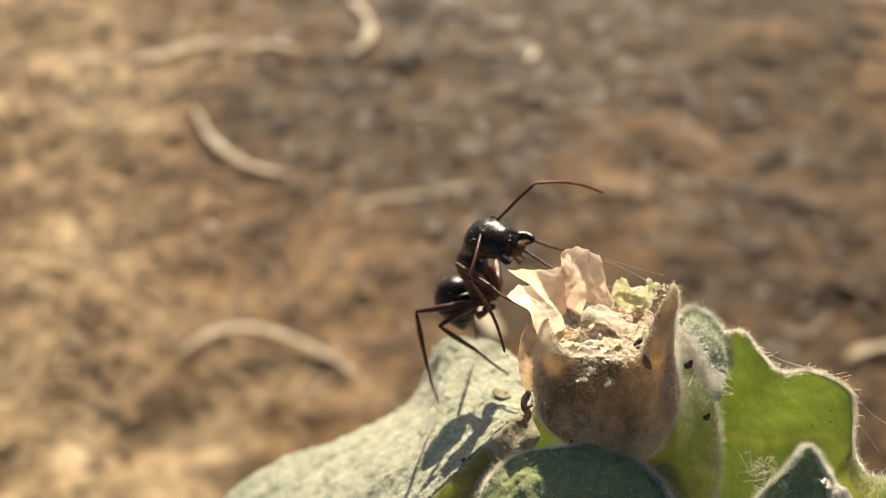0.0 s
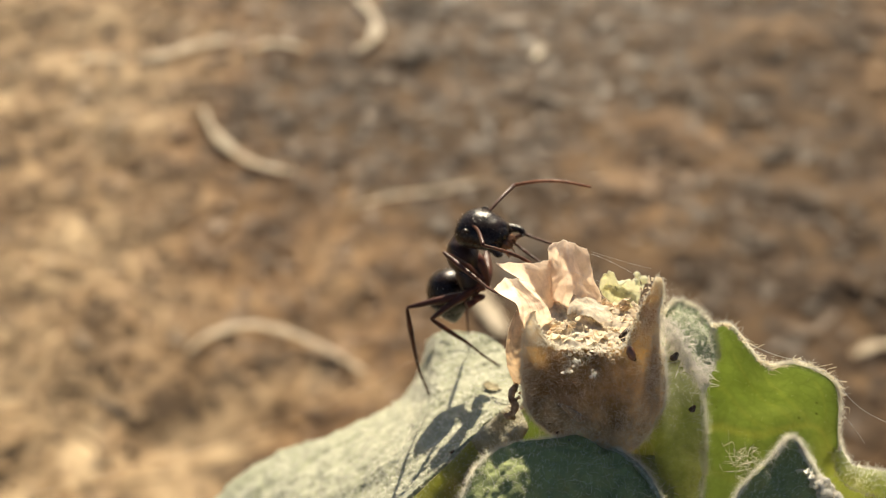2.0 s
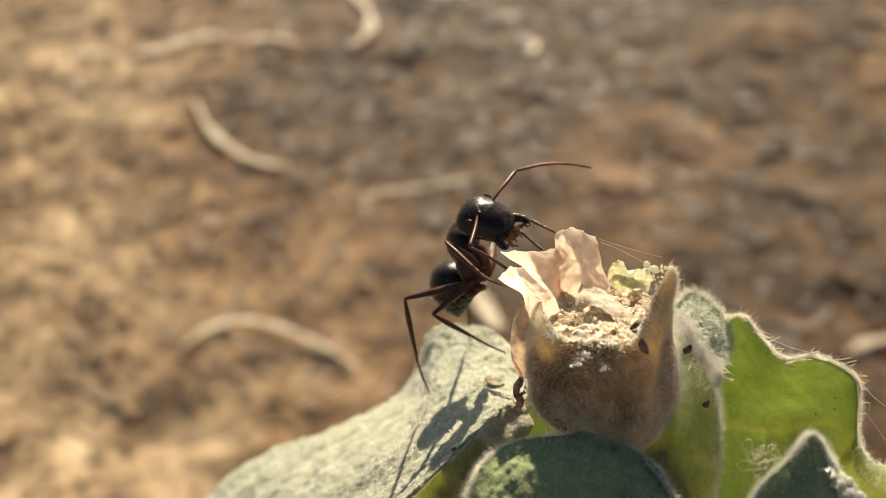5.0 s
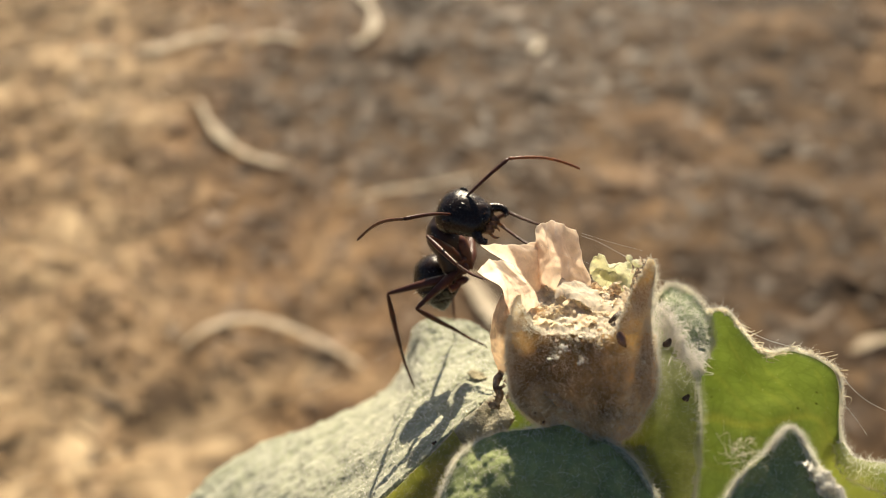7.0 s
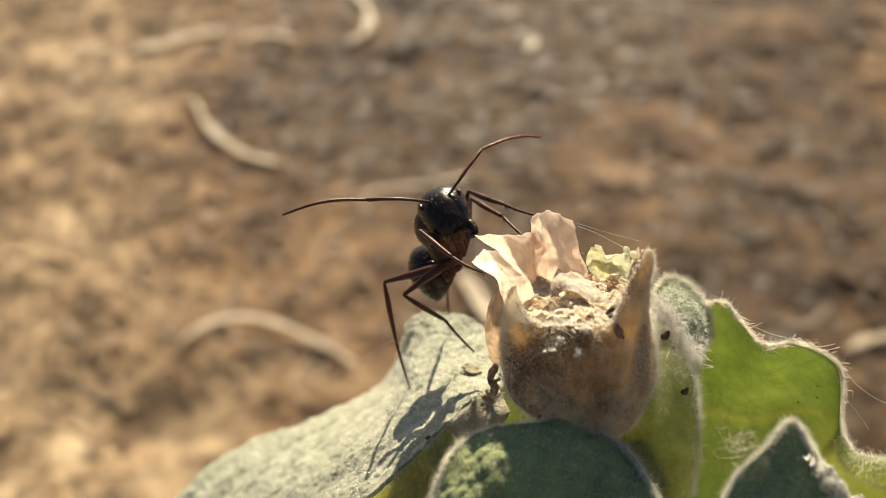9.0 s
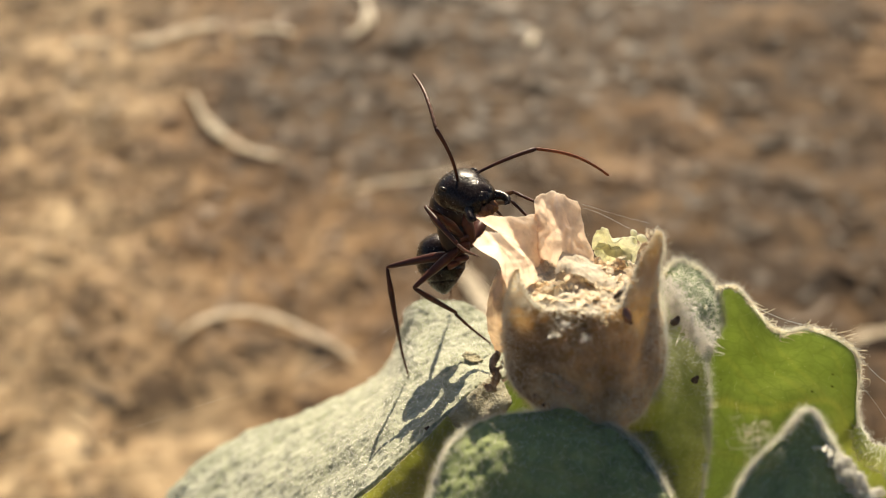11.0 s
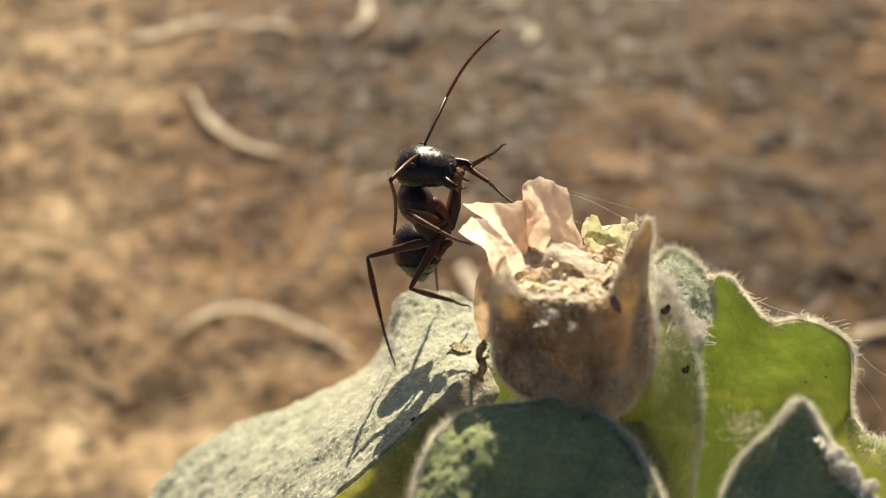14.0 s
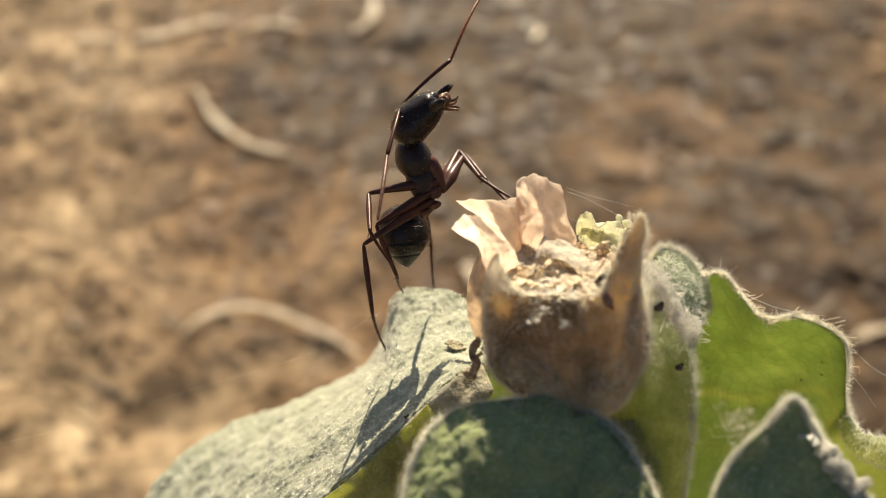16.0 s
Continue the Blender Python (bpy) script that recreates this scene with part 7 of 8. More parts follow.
    walk(LEGS[2][0], [
        (0, pose(-0.000900, -0.000700, -0.000550, 146.6, -42.4, -39.4)),
        (0.5, pose(-0.000900, -0.000700, -0.000550, 141.7, -42.9, -34.7)),
        (1, pose(-0.000900, -0.000700, -0.000550, 144.7, -44.1, -35.9)),
        (1.5, pose(-0.000900, -0.000700, -0.000550, 142.0, -42.3, -34.1)),
        (2, pose(-0.000900, -0.000700, -0.000550, 145.2, -43.1, -36.7)),
        (2.5, pose(-0.000900, -0.000700, -0.000550, 146.1, -42.5, -37.9)),
        (3, pose(-0.000900, -0.000700, -0.000550, 144.6, -40.9, -37.3)),
        (3.5, pose(-0.000900, -0.000700, -0.000550, 150.3, -40.6, -42.5)),
        (4, pose(-0.000900, -0.000700, -0.000550, 151.7, -43.0, -41.9)),
        (6.5, pose(-0.000900, -0.000700, -0.000550, 148.4, -40.6, -40.2)),
        (7, pose(-0.000900, -0.000700, -0.000550, 151.9, -40.7, -43.1)),
        (7.5, pose(-0.000900, -0.000700, -0.000550, 158.7, -40.5, -48.7)),
        (8, pose(-0.000900, -0.000700, -0.000550, 162.8, -32.1, -35.0)),
        (8.5, pose(-0.000900, -0.000700, -0.000550, 161.7, -29.6, -38.5)),
        (9, pose(-0.000900, -0.000700, -0.000550, 159.0, -28.1, -37.1)),
        (11.5, pose(-0.000900, -0.000700, -0.000550, 150.2, -42.4, -38.3)),
        (12, pose(-0.000900, -0.000700, -0.000550, 152.2, -40.8, -42.3)),
        (12.5, pose(-0.000900, -0.000700, -0.000550, 159.1, -45.0, -46.9)),
        (13, pose(-0.000900, -0.000700, -0.000550, 161.9, -46.1, -49.0)),
        (13.5, pose(-0.000900, -0.000700, -0.000550, 158.9, -43.5, -50.2)),
        (14, pose(-0.000900, -0.000700, -0.000550, 157.8, -41.8, -50.6)),
        (14.5, pose(-0.000900, -0.000700, -0.000550, 152.4, -50.2, -38.6)),
        (15, pose(-0.000900, -0.000700, -0.000550, 129.1, -72.2, -10.1)),
        (15.5, pose(-0.000900, -0.000700, -0.000550, 170.7, -63.1, -50.8)),
        (16, pose(-0.000900, -0.000700, -0.000550, 57.0, -73.0, 65.4)),
    ])
    walk(LEGS[2][1], [
        (0, pose(0.004800, 0.000000, -0.000000, 44.0, -45.5, 101.3)),
        (0.5, pose(0.004800, -0.000000, 0.000000, 37.3, -45.4, 111.9)),
        (1, pose(0.004800, -0.000000, 0.000000, 39.7, -43.4, 106.7)),
        (1.5, pose(0.004800, 0.000000, -0.000000, 39.1, -42.6, 108.1)),
        (2, pose(0.004800, 0.000000, -0.000000, 39.7, -41.8, 106.2)),
        (2.5, pose(0.004800, -0.000000, -0.000000, 40.4, -40.3, 104.6)),
        (3, pose(0.004800, -0.000000, -0.000000, 39.6, -41.7, 109.0)),
        (3.5, pose(0.004800, -0.000000, 0.000000, 46.3, -39.3, 96.5)),
        (4, pose(0.004800, -0.000000, 0.000000, 41.6, -37.2, 103.3)),
        (6.5, pose(0.004800, -0.000000, 0.000000, 41.2, -36.1, 104.4)),
        (7, pose(0.004800, -0.000000, 0.000000, 45.9, -35.7, 92.6)),
        (7.5, pose(0.004800, 0.000000, 0.000000, 47.4, -31.5, 89.4)),
        (8, pose(0.004800, -0.000000, -0.000000, 51.7, -39.0, 64.6)),
        (8.5, pose(0.004800, 0.000000, 0.000000, 51.3, -34.3, 72.8)),
        (9, pose(0.004800, -0.000000, 0.000000, 49.6, -33.9, 83.2)),
        (11.5, pose(0.004800, -0.000000, 0.000000, 39.4, -33.5, 108.2)),
        (12, pose(0.004800, -0.000000, 0.000000, 43.5, -33.4, 96.0)),
        (12.5, pose(0.004800, 0.000000, 0.000000, 43.8, -33.4, 83.5)),
        (13, pose(0.004800, 0.000000, -0.000000, 42.1, -32.8, 86.2)),
        (13.5, pose(0.004800, 0.000000, -0.000000, 43.2, -34.4, 82.3)),
        (14, pose(0.004800, -0.000000, -0.000000, 46.0, -35.7, 80.4)),
        (14.17, pose(0.004800, -0.000000, -0.000000, -10.5, -44.1, 154.8)),
        (14.33, pose(0.004800, 0.000000, -0.000000, -39.8, -9.0, -155.0)),
        (14.5, pose(0.004800, 0.000000, -0.000000, -35.2, 34.0, -117.6)),
        (15, pose(0.004800, 0.000000, 0.000000, -16.3, 75.3, -97.0)),
        (15.17, pose(0.004800, 0.000000, 0.000000, -15.8, 62.3, -140.2)),
        (15.33, pose(0.004800, 0.000000, -0.000000, -1.1, 52.0, -171.4)),
        (15.5, pose(0.004800, 0.000000, -0.000000, 17.5, 47.2, 159.2)),
        (15.75, pose(0.004800, 0.000000, -0.000000, -13.3, 18.3, 113.4)),
        (16, pose(0.004800, 0.000000, 0.000000, -17.2, -19.8, 85.2)),
    ])
    walk(LEGS[2][2], [
        (0, pose(0.004208, 0.002955, 0.003067, 53.0, -43.1, 74.2)),
        (0.5, pose(0.003673, 0.002800, 0.003063, 51.3, -45.6, 76.4)),
        (1, pose(0.003900, 0.002991, 0.002955, 53.3, -47.4, 77.1)),
        (1.5, pose(0.003818, 0.003007, 0.002912, 53.0, -47.4, 78.6)),
        (2, pose(0.003904, 0.003079, 0.002865, 52.1, -45.3, 77.1)),
        (2.5, pose(0.003974, 0.003176, 0.002778, 54.2, -45.9, 74.6)),
        (3, pose(0.003752, 0.003036, 0.002859, 55.2, -44.8, 71.9)),
        (3.5, pose(0.004425, 0.003305, 0.002726, 57.1, -44.3, 74.4)),
        (4, pose(0.004014, 0.003333, 0.002601, 57.9, -45.6, 69.0)),
        (6.5, pose(0.003937, 0.003368, 0.002531, 57.6, -45.3, 70.5)),
        (7, pose(0.004643, 0.003491, 0.002506, 56.8, -45.6, 75.5)),
        (7.5, pose(0.004837, 0.003665, 0.002249, 61.7, -45.7, 69.1)),
        (8, pose(0.006236, 0.003018, 0.002705, 42.0, -41.6, 102.2)),
        (8.5, pose(0.005849, 0.003393, 0.002425, 50.8, -42.9, 89.2)),
        (9, pose(0.005220, 0.003545, 0.002397, 55.2, -41.9, 78.4)),
        (11.5, pose(0.003679, 0.003408, 0.002371, 60.3, -45.7, 64.1)),
        (12, pose(0.004424, 0.003570, 0.002367, 58.0, -44.2, 66.6)),
        (12.5, pose(0.005207, 0.003565, 0.002370, 50.3, -41.7, 73.7)),
        (13, pose(0.005037, 0.003608, 0.002327, 48.3, -38.8, 69.1)),
        (13.5, pose(0.005273, 0.003517, 0.002429, 44.9, -34.2, 70.5)),
        (14, pose(0.005380, 0.003443, 0.002510, 50.4, -39.4, 69.1)),
        (14.0625, pose(0.004545, 0.003201, 0.002860, 48.9, -38.5, 66.8)),
        (14.125, pose(0.002891, 0.002229, 0.003143, 45.5, -36.0, 61.6)),
        (14.1875, pose(0.001691, 0.000871, 0.002840, 39.0, -31.6, 52.1)),
        (14.25, pose(0.001068, -0.000332, 0.002111, 34.3, -29.1, 45.5)),
        (14.3125, pose(0.000891, -0.001433, 0.001076, 12.9, -23.8, 16.9)),
        (14.375, pose(0.001310, -0.002504, -0.000195, 9.2, -24.0, 12.2)),
        (14.4375, pose(0.002313, -0.003188, -0.001463, 1.4, -25.6, 1.9)),
        (14.5, pose(0.003147, -0.003157, -0.002406, -1.0, -26.9, -1.2)),
        (14.625, pose(0.003883, -0.002401, -0.003447, -0.2, -29.1, 3.8)),
        (14.75, pose(0.004308, -0.001777, -0.003884, 1.1, -30.4, 13.7)),
        (15, pose(0.004667, -0.001084, -0.004159, 3.6, -34.1, 43.5)),
        (15.25, pose(0.002509, -0.000908, -0.003524, 11.2, -26.8, 69.2)),
        (15.5, pose(0.002067, 0.001037, -0.003154, 21.3, -16.9, 93.3)),
        (15.625, pose(0.002559, 0.002698, -0.002487, 11.4, -4.8, 107.1)),
        (15.6875, pose(0.002904, 0.003376, -0.001870, 8.2, -0.6, 109.5)),
        (15.75, pose(0.003284, 0.003853, -0.001159, -7.4, 25.4, 116.7)),
        (15.8125, pose(0.003703, 0.004133, -0.000453, -9.5, 29.8, 118.1)),
        (15.875, pose(0.004160, 0.004246, 0.000223, -13.0, 37.6, 120.4)),
        (16, pose(0.005140, 0.004031, 0.001458, -17.7, 53.2, 126.7)),
    ])
    walk(LEGS[3][0], [
        (0, pose(-0.001500, -0.000700, -0.000500, -18.8, -65.5, 131.9)),
        (0.5, pose(-0.001500, -0.000700, -0.000500, -20.0, -65.8, 133.2)),
        (1, pose(-0.001500, -0.000700, -0.000500, -26.3, -63.2, 140.0)),
        (1.5, pose(-0.001500, -0.000700, -0.000500, -26.1, -64.1, 139.8)),
        (2, pose(-0.001500, -0.000700, -0.000500, -29.4, -63.3, 142.2)),
        (2.5, pose(-0.001500, -0.000700, -0.000500, -27.3, -64.0, 140.1)),
        (3, pose(-0.001500, -0.000700, -0.000500, -27.2, -64.7, 140.0)),
        (3.5, pose(-0.001500, -0.000700, -0.000500, -32.0, -62.2, 143.6)),
        (4, pose(-0.001500, -0.000700, -0.000500, -37.9, -59.2, 149.3)),
        (6.5, pose(-0.001500, -0.000700, -0.000500, -37.3, -60.9, 148.4)),
        (7, pose(-0.001500, -0.000700, -0.000500, -38.9, -60.5, 149.6)),
        (7.5, pose(-0.001500, -0.000700, -0.000500, -42.2, -58.6, 151.8)),
        (8, pose(-0.001500, -0.000700, -0.000500, 57.9, -82.4, 75.3)),
        (8.5, pose(-0.001500, -0.000700, -0.000500, -80.8, -80.9, -154.8)),
        (9, pose(-0.001500, -0.000700, -0.000500, -28.5, -78.3, 153.1)),
        (11.5, pose(-0.001500, -0.000700, -0.000500, -44.7, -55.5, 157.3)),
        (12, pose(-0.001500, -0.000700, -0.000500, -43.2, -58.9, 153.5)),
        (12.5, pose(-0.001500, -0.000700, -0.000500, -42.4, -59.6, 152.6)),
        (13, pose(-0.001500, -0.000700, -0.000500, -45.1, -58.5, 154.6)),
        (13.5, pose(-0.001500, -0.000700, -0.000500, -1.5, -71.2, 114.1)),
        (14, pose(-0.001500, -0.000700, -0.000500, -52.5, -55.6, 154.9)),
        (14.5, pose(-0.001500, -0.000700, -0.000500, -94.2, -63.9, -151.7)),
        (15, pose(-0.001500, -0.000700, -0.000500, 160.8, -40.6, -46.7)),
        (15.5, pose(-0.001500, -0.000700, -0.000500, -18.6, -70.5, 137.4)),
        (16, pose(-0.001500, -0.000700, -0.000500, -18.6, -70.4, 136.4)),
    ])
    walk(LEGS[3][1], [
        (0, pose(0.005000, 0.000000, 0.000000, -26.0, 49.5, 123.6)),
        (0.5, pose(0.005000, -0.000000, 0.000000, -24.9, 47.9, 124.5)),
        (1, pose(0.005000, 0.000000, 0.000000, -25.2, 48.5, 125.5)),
        (1.5, pose(0.005000, -0.000000, -0.000000, -27.8, 52.2, 120.8)),
        (2, pose(0.005000, 0.000000, 0.000000, -28.1, 48.9, 118.7)),
        (2.5, pose(0.005000, -0.000000, 0.000000, -27.5, 50.2, 121.1)),
        (3, pose(0.005000, 0.000000, 0.000000, -26.9, 49.5, 121.6)),
        (3.5, pose(0.005000, 0.000000, 0.000000, -28.4, 49.5, 120.0)),
        (4, pose(0.005000, 0.000000, 0.000000, -29.1, 49.2, 119.6)),
        (6.5, pose(0.005000, 0.000000, -0.000000, -32.4, 51.4, 112.5)),
        (7, pose(0.005000, 0.000000, -0.000000, -30.9, 49.8, 115.3)),
        (7.5, pose(0.005000, 0.000000, 0.000000, -30.3, 48.3, 117.0)),
        (8, pose(0.005000, 0.000000, -0.000000, -25.9, 57.0, 120.4)),
        (8.5, pose(0.005000, 0.000000, 0.000000, -18.1, 38.8, 120.0)),
        (9, pose(0.005000, 0.000000, 0.000000, -27.5, 46.1, 118.6)),
        (11.5, pose(0.005000, -0.000000, 0.000000, -32.6, 45.0, 108.4)),
        (12, pose(0.005000, 0.000000, 0.000000, -30.7, 37.4, 108.1)),
        (12.5, pose(0.005000, 0.000000, -0.000000, -34.1, 44.7, 104.2)),
        (13, pose(0.005000, -0.000000, 0.000000, -35.6, 45.6, 101.7)),
        (13.5, pose(0.005000, -0.000000, 0.000000, -38.1, 56.4, 101.1)),
        (14, pose(0.005000, 0.000000, -0.000000, -36.1, 45.3, 104.7)),
        (14.5, pose(0.005000, 0.000000, 0.000000, -10.9, 56.2, 92.3)),
        (15, pose(0.005000, -0.000000, -0.000000, 26.1, 0.9, 145.3)),
        (15.25, pose(0.005000, -0.000000, -0.000000, 9.1, 38.6, 120.4)),
        (15.5, pose(0.005000, -0.000000, -0.000000, -47.6, 56.2, 57.9)),
        (16, pose(0.005000, 0.000000, -0.000000, -36.4, 45.7, 79.3)),
    ])
    walk(LEGS[3][2], [
        (0, pose(0.003348, 0.002490, -0.003497, -27.6, 47.3, 117.9)),
        (0.5, pose(0.003254, 0.002540, -0.003415, -27.8, 48.8, 117.7)),
        (1, pose(0.003230, 0.002479, -0.003447, -28.3, 48.2, 117.4)),
        (1.5, pose(0.003554, 0.002422, -0.003633, -22.3, 48.3, 131.5)),
        (2, pose(0.003548, 0.002653, -0.003466, -29.4, 47.2, 114.0)),
        (2.5, pose(0.003478, 0.002520, -0.003534, -29.5, 47.4, 114.0)),
        (3, pose(0.003435, 0.002548, -0.003495, -30.1, 48.3, 112.3)),
        (3.5, pose(0.003506, 0.002585, -0.003499, -31.5, 45.6, 108.6)),
        (4, pose(0.003513, 0.002615, -0.003480, -28.4, 48.6, 120.8)),
        (6.5, pose(0.003899, 0.002653, -0.003593, -29.4, 49.1, 117.8)),
        (7, pose(0.003729, 0.002682, -0.003514, -32.0, 52.8, 115.3)),
        (7.5, pose(0.003610, 0.002728, -0.003433, -32.0, 52.0, 115.7)),
        (8, pose(0.003735, 0.002161, -0.003859, -34.6, 63.6, 108.0)),
        (8.5, pose(0.003208, 0.003105, -0.002883, -24.9, 57.2, 114.2)),
        (9, pose(0.003470, 0.002801, -0.003312, -34.5, 46.5, 98.6)),
        (11.5, pose(0.003972, 0.003087, -0.003252, -34.0, 40.6, 99.4)),
        (12, pose(0.003865, 0.003472, -0.002796, -44.3, 65.4, 105.7)),
        (12.5, pose(0.004196, 0.003168, -0.003237, -43.4, 64.7, 106.5)),
        (13, pose(0.004348, 0.003152, -0.003286, -48.0, 68.8, 104.7)),
        (13.5, pose(0.004511, 0.002499, -0.003831, -50.3, 61.1, 81.3)),
        (14, pose(0.004178, 0.003131, -0.003268, -50.5, 69.1, 103.6)),
        (14.5, pose(0.004898, 0.002557, -0.003822, -9.2, 70.2, 141.2)),
        (14.75, pose(0.002530, 0.003179, -0.002226, 20.3, 27.2, 145.5)),
        (15, pose(0.001219, 0.002619, -0.000073, 30.6, 2.0, 137.2)),
        (15.125, pose(0.001549, 0.002894, -0.000937, 23.5, 13.9, 144.6)),
        (15.1875, pose(0.002076, 0.003072, -0.001782, 17.7, 25.3, 150.9)),
        (15.25, pose(0.002910, 0.003121, -0.002656, 13.9, 33.7, 155.2)),
        (15.3125, pose(0.004000, 0.002964, -0.003372, 4.0, 64.9, 171.8)),
        (15.375, pose(0.005137, 0.002629, -0.003772, 3.9, 74.8, 178.4)),
        (15.5, pose(0.006360, 0.002169, -0.003822, 149.3, 84.5, -24.4)),
        (16, pose(0.005598, 0.003158, -0.003291, 136.4, 86.2, -38.0)),
    ])
    walk(LEGS[4][0], [
        (0, pose(-0.002100, -0.000500, -0.000350, 51.2, -69.2, 66.8)),
        (0.5, pose(-0.002100, -0.000500, -0.000350, 47.4, -70.3, 70.5)),
        (1, pose(-0.002100, -0.000500, -0.000350, 40.5, -71.0, 78.3)),
        (1.5, pose(-0.002100, -0.000500, -0.000350, 39.4, -71.6, 79.2)),
        (2, pose(-0.002100, -0.000500, -0.000350, 35.1, -72.2, 83.2)),
        (2.5, pose(-0.002100, -0.000500, -0.000350, 38.4, -71.8, 79.8)),
        (3, pose(-0.002100, -0.000500, -0.000350, 42.9, -71.9, 75.2)),
        (3.5, pose(-0.002100, -0.000500, -0.000350, 36.0, -64.0, 83.4)),
        (4, pose(-0.002100, -0.000500, -0.000350, 34.8, -66.5, 85.0)),
        (6.5, pose(-0.002100, -0.000500, -0.000350, 35.2, -72.7, 82.8)),
        (7, pose(-0.002100, -0.000500, -0.000350, 35.1, -67.2, 84.0)),
        (7.5, pose(-0.002100, -0.000500, -0.000350, 37.7, -53.1, 85.9)),
        (8, pose(-0.002100, -0.000500, -0.000350, 56.3, -58.1, 88.1)),
        (8.5, pose(-0.002100, -0.000500, -0.000350, 56.4, -57.8, 84.0)),
        (9, pose(-0.002100, -0.000500, -0.000350, 57.6, -58.3, 82.2)),
        (11.5, pose(-0.002100, -0.000500, -0.000350, 34.0, -53.4, 92.0)),
        (12, pose(-0.002100, -0.000500, -0.000350, 45.1, -50.3, 81.7)),
        (12.5, pose(-0.002100, -0.000500, -0.000350, 39.8, -54.3, 84.7)),
        (13, pose(-0.002100, -0.000500, -0.000350, 38.7, -60.9, 83.4)),
        (13.5, pose(-0.002100, -0.000500, -0.000350, 46.5, -55.5, 75.5)),
        (14, pose(-0.002100, -0.000500, -0.000350, 57.1, -51.9, 66.2)),
        (14.5, pose(-0.002100, -0.000500, -0.000350, 8.0, -74.3, 109.9)),
        (15, pose(-0.002100, -0.000500, -0.000350, -20.6, -70.7, 137.4)),
        (15.5, pose(-0.002100, -0.000500, -0.000350, -29.4, -68.1, 147.0)),
        (16, pose(-0.002100, -0.000500, -0.000350, -25.6, -69.6, 142.6)),
    ])
    walk(LEGS[4][1], [
        (0, pose(0.006200, 0.000000, 0.000000, -28.4, 58.5, 98.0)),
        (0.5, pose(0.006200, -0.000000, 0.000000, -29.2, 58.6, 95.9)),
        (1, pose(0.006200, -0.000000, 0.000000, -29.1, 57.8, 95.8)),
        (1.5, pose(0.006200, 0.000000, 0.000000, -31.4, 59.5, 91.5)),
        (2, pose(0.006200, -0.000000, 0.000000, -33.4, 59.5, 88.4)),
        (2.5, pose(0.006200, -0.000000, 0.000000, -32.2, 58.4, 89.6)),
        (3, pose(0.006200, -0.000000, 0.000000, -30.6, 58.2, 91.1)),
        (3.5, pose(0.006200, -0.000000, 0.000000, -44.7, 59.6, 86.0)),
        (4, pose(0.006200, 0.000000, 0.000000, -40.8, 59.2, 87.5)),
        (6.5, pose(0.006200, 0.000000, -0.000000, -33.6, 58.7, 87.4)),
        (7, pose(0.006200, -0.000000, -0.000000, -41.9, 58.3, 83.7)),
        (7.5, pose(0.006200, 0.000000, 0.000000, -64.4, 57.9, 69.9)),
        (8, pose(0.006200, 0.000000, 0.000000, -72.6, 58.2, 64.1)),
        (8.5, pose(0.006200, 0.000000, 0.000000, -65.2, 55.6, 69.6)),
        (9, pose(0.006200, -0.000000, 0.000000, -62.2, 54.2, 70.6)),
        (11.5, pose(0.006200, 0.000000, 0.000000, -50.8, 49.2, 79.7)),
        (12, pose(0.006200, -0.000000, -0.000000, -57.7, 52.9, 74.3)),
        (12.5, pose(0.006200, 0.000000, 0.000000, -57.5, 52.5, 70.0)),
        (13, pose(0.006200, -0.000000, -0.000000, -46.7, 51.0, 75.9)),
        (13.5, pose(0.006200, 0.000000, 0.000000, -54.4, 49.6, 67.7)),
        (14, pose(0.006200, 0.000000, 0.000000, -55.7, 56.3, 75.2)),
        (14.5, pose(0.006200, -0.000000, 0.000000, -33.8, 45.9, 71.1)),
        (15, pose(0.006200, 0.000000, -0.000000, -35.3, 42.5, 60.5)),
        (15.5, pose(0.006200, 0.000000, 0.000000, -33.2, 39.0, 59.4)),
        (16, pose(0.006200, 0.000000, 0.000000, -31.0, 34.9, 60.2)),
    ])
